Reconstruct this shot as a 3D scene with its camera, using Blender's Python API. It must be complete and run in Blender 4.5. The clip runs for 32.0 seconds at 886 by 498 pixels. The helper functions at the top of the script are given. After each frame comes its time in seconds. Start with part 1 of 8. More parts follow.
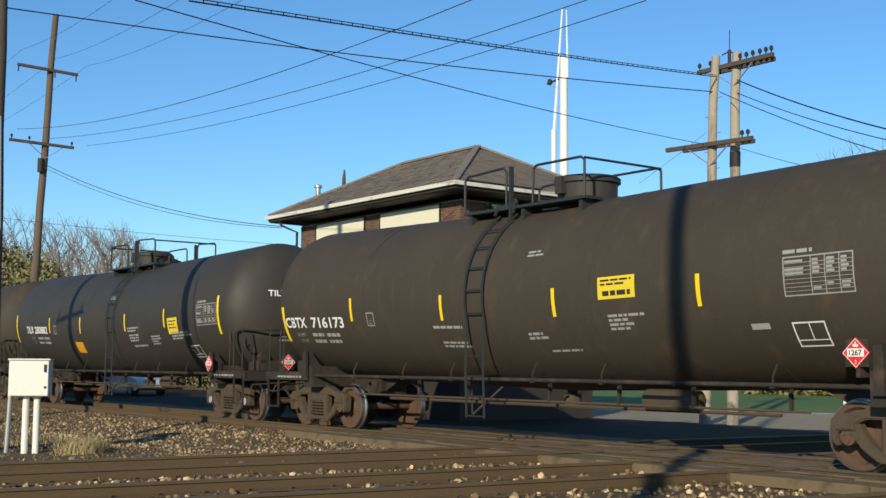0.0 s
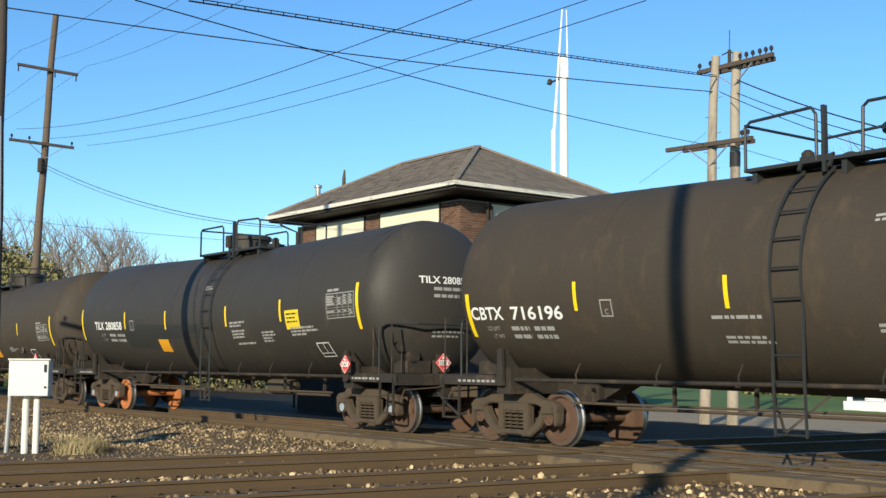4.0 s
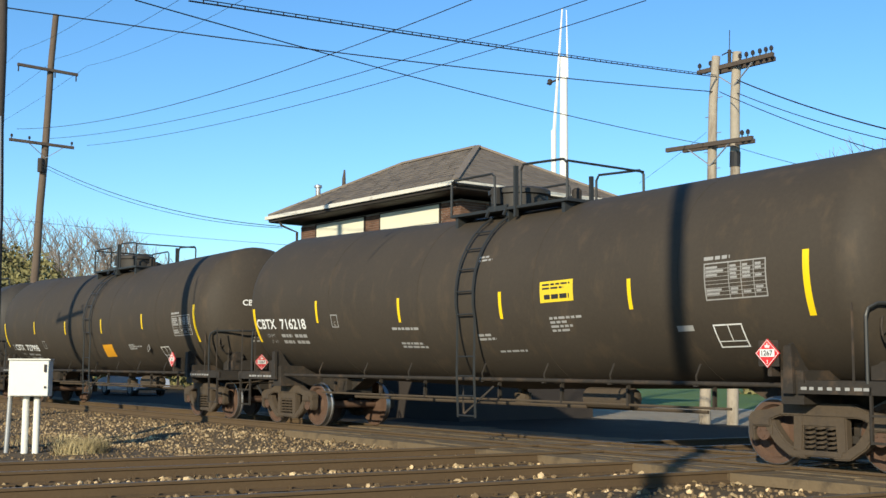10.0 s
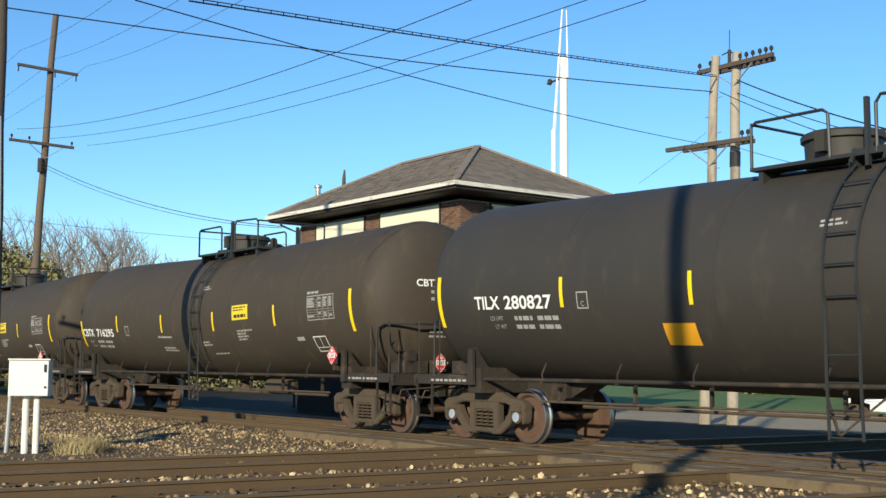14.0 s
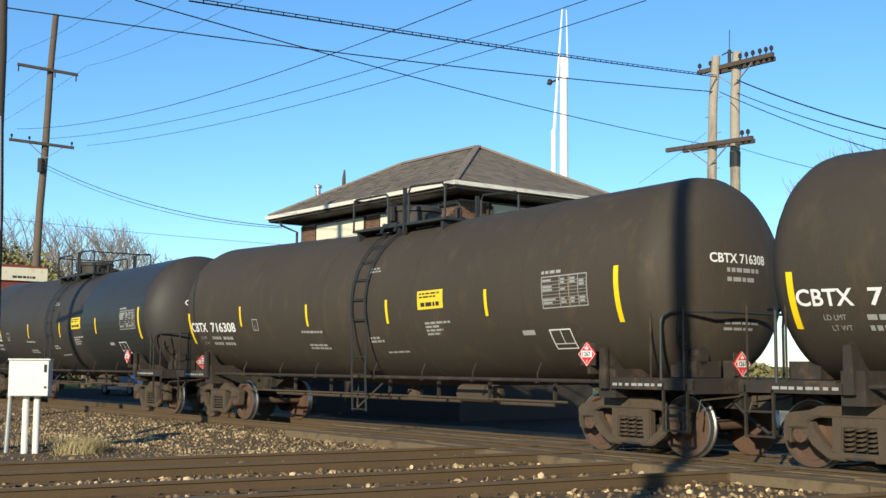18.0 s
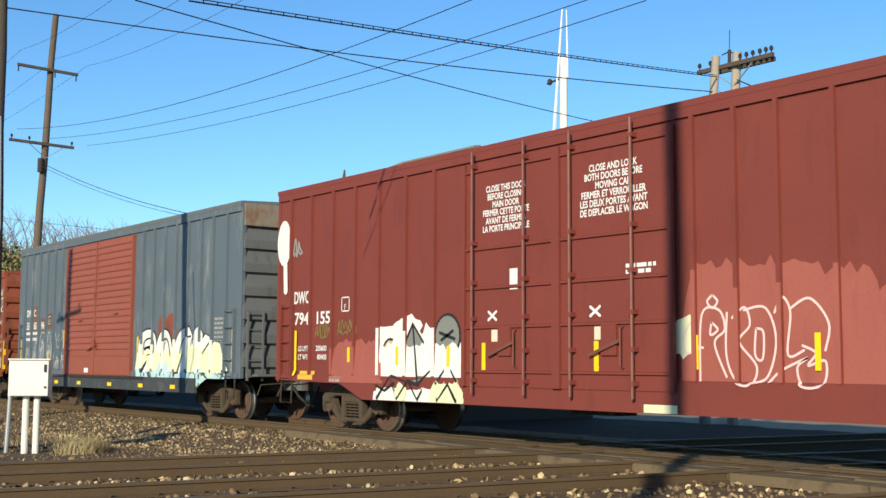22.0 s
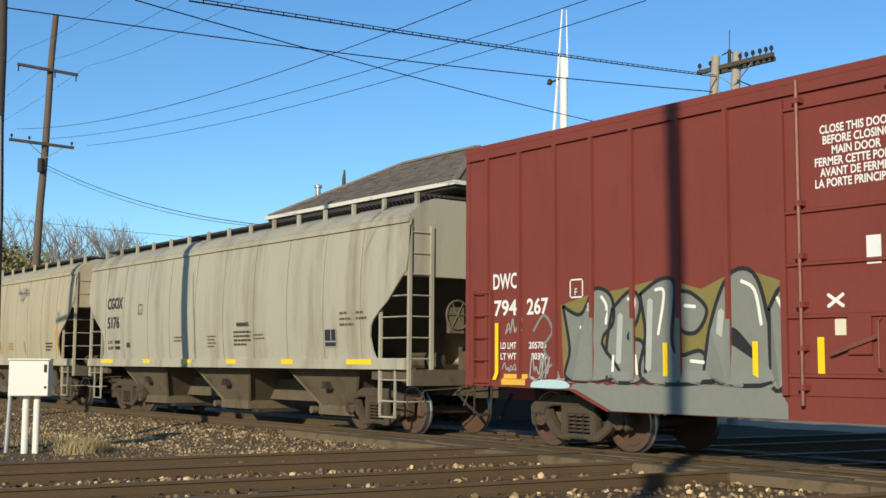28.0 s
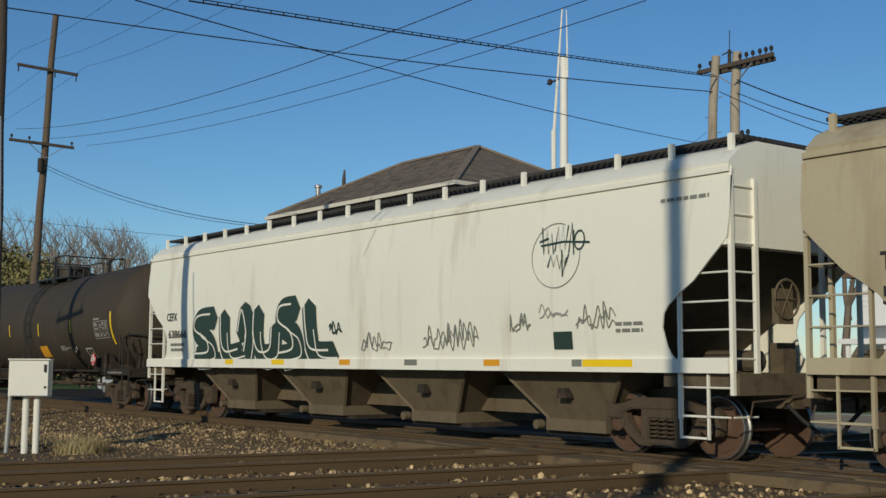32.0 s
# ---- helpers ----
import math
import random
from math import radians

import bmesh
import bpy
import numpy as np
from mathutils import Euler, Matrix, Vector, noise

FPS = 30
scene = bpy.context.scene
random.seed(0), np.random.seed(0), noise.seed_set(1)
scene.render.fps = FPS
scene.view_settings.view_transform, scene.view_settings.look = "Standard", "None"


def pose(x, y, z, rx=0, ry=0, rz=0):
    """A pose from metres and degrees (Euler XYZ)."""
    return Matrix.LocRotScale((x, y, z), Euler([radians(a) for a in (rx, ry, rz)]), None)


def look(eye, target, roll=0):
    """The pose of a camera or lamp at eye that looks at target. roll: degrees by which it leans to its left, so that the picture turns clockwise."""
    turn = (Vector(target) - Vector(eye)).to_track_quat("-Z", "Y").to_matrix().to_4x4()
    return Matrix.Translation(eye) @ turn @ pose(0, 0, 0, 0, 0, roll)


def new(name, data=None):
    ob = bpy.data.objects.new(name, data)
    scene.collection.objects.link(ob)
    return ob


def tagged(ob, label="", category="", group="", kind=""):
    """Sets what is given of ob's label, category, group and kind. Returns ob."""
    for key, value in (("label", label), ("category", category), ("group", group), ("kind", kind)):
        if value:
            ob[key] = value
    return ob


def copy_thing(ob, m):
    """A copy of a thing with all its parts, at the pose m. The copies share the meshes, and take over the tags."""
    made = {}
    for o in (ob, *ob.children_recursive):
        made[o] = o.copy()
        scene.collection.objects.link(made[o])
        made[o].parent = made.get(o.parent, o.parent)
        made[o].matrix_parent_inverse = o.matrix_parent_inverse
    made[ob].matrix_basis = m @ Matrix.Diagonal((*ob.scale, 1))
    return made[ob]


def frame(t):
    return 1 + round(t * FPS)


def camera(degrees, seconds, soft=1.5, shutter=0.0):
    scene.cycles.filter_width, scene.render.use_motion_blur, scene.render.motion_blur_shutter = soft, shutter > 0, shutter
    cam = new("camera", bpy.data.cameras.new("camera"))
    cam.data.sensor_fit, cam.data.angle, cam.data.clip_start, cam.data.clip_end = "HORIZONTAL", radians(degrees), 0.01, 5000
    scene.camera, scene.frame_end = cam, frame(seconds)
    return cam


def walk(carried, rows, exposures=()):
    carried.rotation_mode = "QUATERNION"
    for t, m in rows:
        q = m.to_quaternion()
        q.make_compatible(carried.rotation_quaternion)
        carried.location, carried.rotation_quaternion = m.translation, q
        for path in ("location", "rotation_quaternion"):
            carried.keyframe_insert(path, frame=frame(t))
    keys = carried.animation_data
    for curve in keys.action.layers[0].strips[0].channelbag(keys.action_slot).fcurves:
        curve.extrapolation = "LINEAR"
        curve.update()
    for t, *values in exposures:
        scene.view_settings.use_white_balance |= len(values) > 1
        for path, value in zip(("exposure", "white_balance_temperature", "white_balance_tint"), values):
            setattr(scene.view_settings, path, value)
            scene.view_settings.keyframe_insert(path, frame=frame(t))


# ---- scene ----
# The camera stands still on a tripod beside a railway crossing.
cam = camera(41.305, 32.0, soft=1.5)
EYE = (0.0, 0.0, 1.352)
TURN, TILT, LEAN = radians(-52.538), radians(5.606), 0.32
AIM = (EYE[0] + math.sin(TURN) * math.cos(TILT), EYE[1] + math.cos(TURN) * math.cos(TILT), EYE[2] + math.sin(TILT))
walk(cam, [(0, look(EYE, AIM, LEAN)), (32.0, look(EYE, AIM, LEAN))],
     exposures=[(0, 0.12, 6300, 4), (1.0, 0.36, 6300, 4), (3.0, 0.42, 6300, 4), (20.5, 0.42, 6300, 4), (22.0, 0.36, 6300, 4), (23.0, 0.1, 6300, 4), (25.0, 0.0, 6300, 4), (28.0, 0.12, 6300, 4), (29.0, -0.08, 6300, 4), (30.6, -0.31, 6300, 4), (32.0, -0.62, 6300, 4)])

# Low winter sun behind the camera, clear sky.
SUN_EL = radians(19)
SUN_AZ = math.atan2(0.55, -0.83)
SUN = Vector((math.sin(SUN_AZ) * math.cos(SUN_EL), math.cos(SUN_AZ) * math.cos(SUN_EL), math.sin(SUN_EL)))
world = bpy.data.worlds.new("sky")
scene.world = world
world.use_nodes = True
sky = world.node_tree.nodes.new("ShaderNodeTexSky")
sky.sky_type, sky.sun_disc = "NISHITA", False
sky.sun_elevation, sky.sun_rotation = SUN_EL, SUN_AZ
sky.air_density, sky.dust_density, sky.ozone_density = 1.0, 0.05, 5.0
background = world.node_tree.nodes["Background"]
deep = world.node_tree.nodes.new("ShaderNodeHueSaturation")
deep.inputs["Saturation"].default_value = 1.07
world.node_tree.links.new(sky.outputs[0], deep.inputs["Color"])
world.node_tree.links.new(deep.outputs[0], background.inputs[0])
background.inputs[1].default_value = 0.135
sun = new("sun", bpy.data.lights.new("sun", "SUN"))
sun.data.energy, sun.data.angle, sun.data.color = 4.4, radians(0.53), (1.0, 0.86, 0.66)
sun.matrix_world = look(SUN * 60, (0, 0, 0))

TRACK_Y = 14.466          # middle of the train's track
SPEED = 10.68             # metres a second


LAG_T = (0, 1, 2.05, 2.4, 3, 9, 10.3, 12, 14, 18, 20.7, 22, 25.5, 28, 29, 30, 32)
LAG = (0.66, 0.58, 0.5, 0.05, 0.0, 0.02, 0.16, 0.0, -0.1, -0.06, 0.07, -0.08, -0.33, -0.33, -0.25, -0.12, -0.1)


def rolled(t):
    """How far the train has come at t seconds: nearly even speed, with one short check early on."""
    return SPEED * t + float(np.interp(t, LAG_T, LAG))


# ---- materials ----
def link(tree, a, b):
    tree.links.new(a, b)


def surface(name, colour, rough=0.6, metal=0.0, spread=0.25, grain=30.0, blotch=1.5, bump=0.15, dirt=None, dirt_amount=0.0,
            streak=0.0, per_piece=0.0, spec=0.3, emit=0.0, runs=3.0):
    """A painted, metal, wooden or mineral surface: colour with fine grain, large blotches, dirt or rust and relief."""
    m = bpy.data.materials.new(name)
    m.use_nodes = True
    t = m.node_tree
    n = t.nodes
    b = n["Principled BSDF"]
    b.inputs["Metallic"].default_value = metal
    b.inputs["Specular IOR Level"].default_value = spec
    co = n.new("ShaderNodeTexCoord")
    fine, big = n.new("ShaderNodeTexNoise"), n.new("ShaderNodeTexNoise")
    fine.inputs["Scale"].default_value, fine.inputs["Detail"].default_value = grain, 4
    big.inputs["Scale"].default_value, big.inputs["Detail"].default_value = blotch, 5
    link(t, co.outputs["Object"], fine.inputs["Vector"])
    link(t, co.outputs["Object"], big.inputs["Vector"])
    lo = [max(0.0, c * (1 - spread)) for c in colour]
    hi = [min(1.0, c * (1 + spread)) for c in colour]
    ramp = n.new("ShaderNodeMix")
    ramp.data_type = "RGBA"
    ramp.inputs["A"].default_value, ramp.inputs["B"].default_value = (*lo, 1), (*hi, 1)
    mixf = n.new("ShaderNodeMath")
    mixf.operation = "MULTIPLY_ADD"
    mixf.inputs[1].default_value, mixf.inputs[2].default_value = 0.45, 0.0
    link(t, fine.outputs["Fac"], mixf.inputs[0])
    add = n.new("ShaderNodeMath")
    add.operation = "MULTIPLY_ADD"
    add.inputs[1].default_value = 0.55
    link(t, big.outputs["Fac"], add.inputs[0])
    link(t, mixf.outputs[0], add.inputs[2])
    link(t, add.outputs[0], ramp.inputs["Factor"])
    out = ramp.outputs["Result"]
    if per_piece:
        info = n.new("ShaderNodeObjectInfo")
        geo = n.new("ShaderNodeNewGeometry")
        s = n.new("ShaderNodeMath")
        s.operation = "ADD"
        link(t, info.outputs["Random"], s.inputs[0])
        link(t, geo.outputs["Random Per Island"], s.inputs[1])
        hsv = n.new("ShaderNodeHueSaturation")
        mr = n.new("ShaderNodeMapRange")
        mr.inputs["From Max"].default_value = 2.0
        mr.inputs["To Min"].default_value, mr.inputs["To Max"].default_value = 1 - per_piece, 1 + per_piece
        link(t, s.outputs[0], mr.inputs["Value"])
        link(t, mr.outputs[0], hsv.inputs["Value"])
        link(t, out, hsv.inputs["Color"])
        out = hsv.outputs["Color"]
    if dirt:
        # patches and, with streak, runs that hang down the side; wide runs also paint in panel shading
        stain_shade = n.new("ShaderNodeTexNoise")
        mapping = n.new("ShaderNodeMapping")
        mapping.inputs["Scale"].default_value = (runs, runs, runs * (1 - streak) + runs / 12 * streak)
        stain_shade.inputs["Scale"].default_value, stain_shade.inputs["Detail"].default_value, stain_shade.inputs["Roughness"].default_value = 1.0, 6, 0.65
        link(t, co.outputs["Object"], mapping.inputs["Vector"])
        link(t, mapping.outputs[0], stain_shade.inputs["Vector"])
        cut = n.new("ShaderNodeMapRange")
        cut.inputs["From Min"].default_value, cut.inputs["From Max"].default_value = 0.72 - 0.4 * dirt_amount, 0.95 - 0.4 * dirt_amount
        link(t, stain_shade.outputs["Fac"], cut.inputs["Value"])
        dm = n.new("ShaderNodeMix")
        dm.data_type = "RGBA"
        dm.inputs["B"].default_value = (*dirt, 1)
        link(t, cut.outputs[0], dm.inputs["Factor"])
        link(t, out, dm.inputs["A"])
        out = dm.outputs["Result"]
    link(t, out, b.inputs["Base Color"])
    rr = n.new("ShaderNodeMapRange")
    rr.inputs["To Min"].default_value, rr.inputs["To Max"].default_value = max(0.05, rough - 0.12), min(1.0, rough + 0.12)
    link(t, big.outputs["Fac"], rr.inputs["Value"])
    link(t, rr.outputs[0], b.inputs["Roughness"])
    if bump:
        bp = n.new("ShaderNodeBump")
        bp.inputs["Strength"].default_value, bp.inputs["Distance"].default_value = bump, 0.02
        link(t, fine.outputs["Fac"], bp.inputs["Height"])
        link(t, bp.outputs[0], b.inputs["Normal"])
    if emit:
        link(t, out, b.inputs["Emission Color"])
        b.inputs["Emission Strength"].default_value = emit
    return m


TANK_BROWN = surface("tank_paint_dusty_black", (0.056, 0.045, 0.033), 0.68, 0, 0.3, 18, 0.7, 0.03, (0.085, 0.062, 0.040), 0.45, 0.7, spec=0.2)
TANK_BLACK = surface("tank_paint_black", (0.042, 0.037, 0.031), 0.6, 0, 0.25, 18, 0.7, 0.03, (0.066, 0.052, 0.038), 0.4, 0.7, spec=0.32)
TANK_PATCH = surface("tank_paint_fresh_black", (0.030, 0.031, 0.030), 0.45, 0, 0.2, 18, 0.7, 0.02)
FRAME_DARK = surface("grimy_black_steel", (0.034, 0.028, 0.022), 0.75, 0, 0.4, 22, 1.5, 0.15, (0.1, 0.065, 0.04), 0.5)
GRIME = surface("brown_grime_steel", (0.08, 0.059, 0.039), 0.85, 0, 0.4, 20, 3, 0.3, (0.05, 0.04, 0.032), 0.5)
WHEEL_RUST = surface("rusty_wheel_steel", (0.10, 0.058, 0.038), 0.8, 0, 0.35, 25, 3, 0.2, (0.06, 0.045, 0.035), 0.4)
WHEEL_ORANGE = surface("orange_rust_wheel", (0.42, 0.15, 0.05), 0.85, 0, 0.35, 25, 3, 0.2)
TREAD = surface("polished_wheel_tread", (0.34, 0.32, 0.30), 0.38, 0.9, 0.1, 60, 4, 0.05)
WHITE = surface("white_stencil_paint", (0.75, 0.74, 0.70), 0.6, 0, 0.1, 40, 4, 0.0, (0.35, 0.33, 0.3), 0.25)
DIM_WHITE = surface("faded_white_stencil", (0.32, 0.31, 0.29), 0.7, 0, 0.2, 40, 4, 0.0)
YELLOW = surface("reflective_yellow_tape", (0.88, 0.60, 0.012), 0.35, 0, 0.12, 60, 3, 0.03)
YELLOW_OLD = surface("dirty_yellow_tape", (0.72, 0.42, 0.06), 0.5, 0, 0.2, 60, 3, 0.03)
LABEL_YELLOW = surface("yellow_notice", (0.75, 0.55, 0.03), 0.5, 0, 0.12, 60, 3, 0.03)
LABEL_ORANGE = surface("orange_notice", (0.72, 0.33, 0.02), 0.5, 0, 0.15, 60, 3, 0.03)
CAP_PAINT = surface("blue_grey_cap_paint", (0.34, 0.38, 0.42), 0.5, 0, 0.2, 40, 4, 0.05, (0.1, 0.07, 0.05), 0.35)
BLACK_INK = surface("black_ink", (0.03, 0.03, 0.03), 0.6, 0, 0.1, 60, 3, 0.0)
RED = surface("placard_red", (0.62, 0.035, 0.04), 0.45, 0, 0.1, 60, 3, 0.0)
BOX_RED = surface("boxcar_oxide_red", (0.19, 0.043, 0.031), 0.6, 0, 0.2, 20, 0.8, 0.05, (0.15, 0.036, 0.027), 0.45, 0.8)
BOX_PINK = surface("faded_oxide_red", (0.33, 0.095, 0.07), 0.65, 0, 0.2, 20, 0.8, 0.05, (0.28, 0.08, 0.06), 0.5, 0.8)
BOX_BROWN = surface("boxcar_rust_brown", (0.25, 0.068, 0.032), 0.65, 0, 0.25, 20, 0.9, 0.08, (0.12, 0.05, 0.035), 0.6, 0.75)
SILL_GRIMY = surface("grimy_slate_sill", (0.05, 0.056, 0.062), 0.75, 0, 0.35, 14, 2.2, 0.12, (0.11, 0.105, 0.095), 0.5, 0.4)
BOX_BLUE = surface("boxcar_slate_blue", (0.106, 0.133, 0.156), 0.6, 0, 0.2, 20, 0.8, 0.05, (0.24, 0.25, 0.25), 0.42, 0.85)
BOX_END = surface("boxcar_end_grey", (0.13, 0.135, 0.135), 0.65, 0, 0.2, 20, 0.8, 0.05, (0.07, 0.065, 0.06), 0.45, 0.6)
DOOR_RED = surface("boxcar_door_red", (0.275, 0.078, 0.048), 0.6, 0, 0.2, 20, 0.8, 0.05, (0.22, 0.065, 0.04), 0.45, 0.7)
DOOR_ROD = surface("worn_red_rod", (0.20, 0.075, 0.055), 0.5, 0.2, 0.3, 20, 2, 0.1, (0.1, 0.05, 0.04), 0.4)
# Hopper paints: dirt runs, and panel light and shade painted in as soft bands.
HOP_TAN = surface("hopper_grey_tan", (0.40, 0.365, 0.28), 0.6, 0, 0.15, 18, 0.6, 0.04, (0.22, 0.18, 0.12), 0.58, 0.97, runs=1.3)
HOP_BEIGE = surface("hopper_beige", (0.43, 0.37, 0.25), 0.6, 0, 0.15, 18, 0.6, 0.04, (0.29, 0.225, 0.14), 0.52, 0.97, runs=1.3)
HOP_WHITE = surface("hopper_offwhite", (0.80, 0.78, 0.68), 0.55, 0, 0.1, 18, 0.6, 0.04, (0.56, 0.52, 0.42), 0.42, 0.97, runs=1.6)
SEAM = surface("dusty_weld_seam", (0.2, 0.17, 0.125), 0.8, 0, 0.3, 14, 1.2, 0.1, (0.36, 0.32, 0.24), 0.45, 0.9)
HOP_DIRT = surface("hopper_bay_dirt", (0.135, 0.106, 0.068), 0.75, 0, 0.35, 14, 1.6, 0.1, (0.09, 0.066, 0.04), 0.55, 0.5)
# Darker brown for slope sheets, end frames and brake gear.
UNDER_DARK = surface("dark_brown_end_frame", (0.11, 0.085, 0.055), 0.8, 0, 0.4, 14, 1.6, 0.15, (0.05, 0.036, 0.024), 0.5)
GRATE = surface("dark_roof_grating", (0.045, 0.042, 0.04), 0.8, 0, 0.3, 40, 2, 0.2)
CREAM = surface("cream_end_panel", (0.68, 0.62, 0.46), 0.6, 0, 0.15, 20, 1, 0.05, (0.4, 0.26, 0.12), 0.4, 0.5)
SPRAY_WHITE = surface("spray_white", (0.78, 0.76, 0.68), 0.55, 0, 0.12, 9, 1.2, 0.0, (0.5, 0.45, 0.3), 0.3)
SPRAY_CREAM = surface("spray_cream", (0.72, 0.72, 0.45), 0.55, 0, 0.15, 9, 1.2, 0.0)
SPRAY_BLACK = surface("spray_black", (0.025, 0.025, 0.027), 0.5, 0, 0.2, 9, 1.2, 0.0)
SPRAY_AQUA = surface("spray_aqua", (0.45, 0.62, 0.62), 0.55, 0, 0.15, 9, 1.2, 0.0)
SPRAY_GREY = surface("spray_grey", (0.21, 0.215, 0.185), 0.5, 0, 0.2, 9, 1.2, 0.0)
SPRAY_PURPLE = surface("spray_purple", (0.19, 0.085, 0.11), 0.5, 0, 0.2, 9, 1.2, 0.0)
SPRAY_GREEN = surface("spray_dark_green", (0.03, 0.055, 0.045), 0.5, 0, 0.2, 9, 1.2, 0.0)
SPRAY_OLIVE = surface("spray_olive", (0.21, 0.17, 0.055), 0.5, 0, 0.2, 9, 1.2, 0.0)
SPRAY_PINK = surface("spray_pink", (0.78, 0.55, 0.52), 0.5, 0, 0.2, 9, 1.2, 0.0)
SPRAY_SILVER = surface("spray_silver", (0.42, 0.43, 0.38), 0.5, 0, 0.2, 9, 1.2, 0.0)
RUST_PATCH = surface("faded_brown_patch", (0.155, 0.085, 0.058), 0.65, 0, 0.25, 20, 1.2, 0.05, (0.12, 0.11, 0.11), 0.5)
SPRAY_ASH = surface("spray_ash_white", (0.5, 0.5, 0.48), 0.55, 0, 0.3, 9, 1.2, 0.0, (0.25, 0.27, 0.28), 0.5)
SPRAY_HAZE = surface("spray_grey_haze", (0.20, 0.215, 0.225), 0.55, 0, 0.3, 9, 1.6, 0.0, (0.11, 0.135, 0.155), 0.55)
SPRAY_LAVENDER = surface("spray_lavender_grey", (0.33, 0.28, 0.30), 0.6, 0, 0.25, 9, 1.2, 0.0)
CREAM_RUSTED = surface("rusted_end_panel", (0.24, 0.20, 0.15), 0.7, 0, 0.3, 20, 1.5, 0.05, (0.20, 0.085, 0.035), 0.6, 0.3)
SPRAY_BLUE = surface("spray_blue_grey", (0.09, 0.10, 0.12), 0.5, 0, 0.2, 9, 1.2, 0.0)
RUST_RUN = surface("faded_orange_run", (0.45, 0.24, 0.08), 0.7, 0, 0.3, 9, 1.2, 0.0)
SPRAY_TAN = surface("spray_tan", (0.62, 0.42, 0.22), 0.5, 0, 0.2, 9, 1.2, 0.0)

BRICK = surface("brown_brick", (0.165, 0.088, 0.056), 0.85, 0, 0.25, 30, 3, 0.2, per_piece=0.45)
BRICK_BACK = surface("mortar", (0.23, 0.20, 0.165), 0.95, 0, 0.2, 40, 3, 0.2)
BOARD = surface("cream_painted_board", (0.72, 0.68, 0.52), 0.7, 0, 0.06, 20, 2, 0.04, (0.5, 0.45, 0.33), 0.2, 0.5)
TRIM_WHITE = surface("white_gutter_paint", (0.66, 0.62, 0.52), 0.6, 0, 0.12, 20, 2, 0.05, (0.25, 0.2, 0.15), 0.3, 0.3)
TRIM_DARK = surface("dark_brown_trim", (0.04, 0.032, 0.026), 0.7, 0, 0.3, 20, 2, 0.1)
SHINGLE = surface("weathered_brown_shingle", (0.165, 0.135, 0.105), 0.95, 0, 0.3, 45, 2, 0.3, per_piece=0.35)
WOOD = surface("weathered_pole_wood", (0.13, 0.098, 0.072), 0.9, 0, 0.35, 14, 2.5, 0.4, (0.1, 0.07, 0.05), 0.5, 0.9)
WOOD_PALE = surface("pale_pole_wood", (0.36, 0.31, 0.24), 0.9, 0, 0.35, 9, 2.5, 0.5, (0.15, 0.115, 0.08), 0.55, 0.8)
WOOD_DARK = surface("dark_pole_wood", (0.085, 0.066, 0.052), 0.9, 0, 0.35, 14, 2.5, 0.4)
WIRE = surface("black_cable", (0.022, 0.022, 0.024), 0.6, 0, 0.2, 40, 3, 0.0)
GLASSY = surface("dark_insulator", (0.035, 0.03, 0.03), 0.25, 0, 0.2, 40, 3, 0.0)
MAST_WHITE = surface("white_mast_paint", (0.78, 0.76, 0.70), 0.6, 0, 0.1, 20, 2, 0.05, (0.4, 0.3, 0.2), 0.2)
STEEL = surface("galvanised_steel", (0.38, 0.38, 0.37), 0.5, 0.6, 0.2, 30, 3, 0.1)
CABINET_WHITE = surface("white_cabinet_paint", (0.72, 0.70, 0.62), 0.5, 0, 0.08, 20, 2, 0.03, (0.45, 0.38, 0.28), 0.22, 0.6)
BALLAST = surface("dirty_ballast_ground", (0.125, 0.086, 0.045), 0.95, 0, 0.5, 26, 0.8, 0.9, (0.05, 0.037, 0.025), 0.55)
STONE = surface("ballast_stone", (0.19, 0.13, 0.068), 0.9, 0, 0.3, 30, 3, 0.3, per_piece=0.6)
LEAF_LITTER = surface("dry_leaf_litter", (0.40, 0.29, 0.15), 0.9, 0, 0.3, 30, 3, 0.2, per_piece=0.5)
PALE_STONE = surface("pale_broken_stone", (0.52, 0.38, 0.21), 0.9, 0, 0.2, 30, 3, 0.2, per_piece=0.6)
RAIL_SIDE = surface("rusty_rail_side", (0.095, 0.062, 0.032), 0.85, 0, 0.3, 25, 2, 0.2)
RAIL_TOP = surface("worn_rail_head", (0.16, 0.125, 0.09), 0.55, 0.4, 0.25, 25, 2, 0.1)
TIE = surface("oily_timber_tie", (0.06, 0.044, 0.030), 0.9, 0, 0.35, 16, 2, 0.3, per_piece=0.35)
PLANK = surface("crossing_timber", (0.145, 0.104, 0.058), 0.95, 0, 0.35, 14, 1.5, 0.4, (0.05, 0.037, 0.026), 0.5, per_piece=0.2)
# Asphalt below its usual tone, with shade put into the colour.
ASPHALT_SHADE = surface("worn_asphalt_shade", (0.032, 0.029, 0.024), 1.0, 0, 0.25, 40, 0.6, 0.2, (0.05, 0.044, 0.034), 0.3, spec=0.1)
GRAVEL = surface("pale_tan_gravel", (0.30, 0.245, 0.165), 0.95, 0, 0.35, 30, 0.7, 0.5, (0.16, 0.125, 0.085), 0.45)
CONCRETE = surface("pale_concrete", (0.42, 0.40, 0.35), 0.9, 0, 0.15, 30, 1, 0.1, (0.25, 0.23, 0.2), 0.35)
GRASS = surface("mown_grass", (0.10, 0.16, 0.035), 0.95, 0, 0.4, 30, 1, 0.4, (0.19, 0.18, 0.06), 0.4)
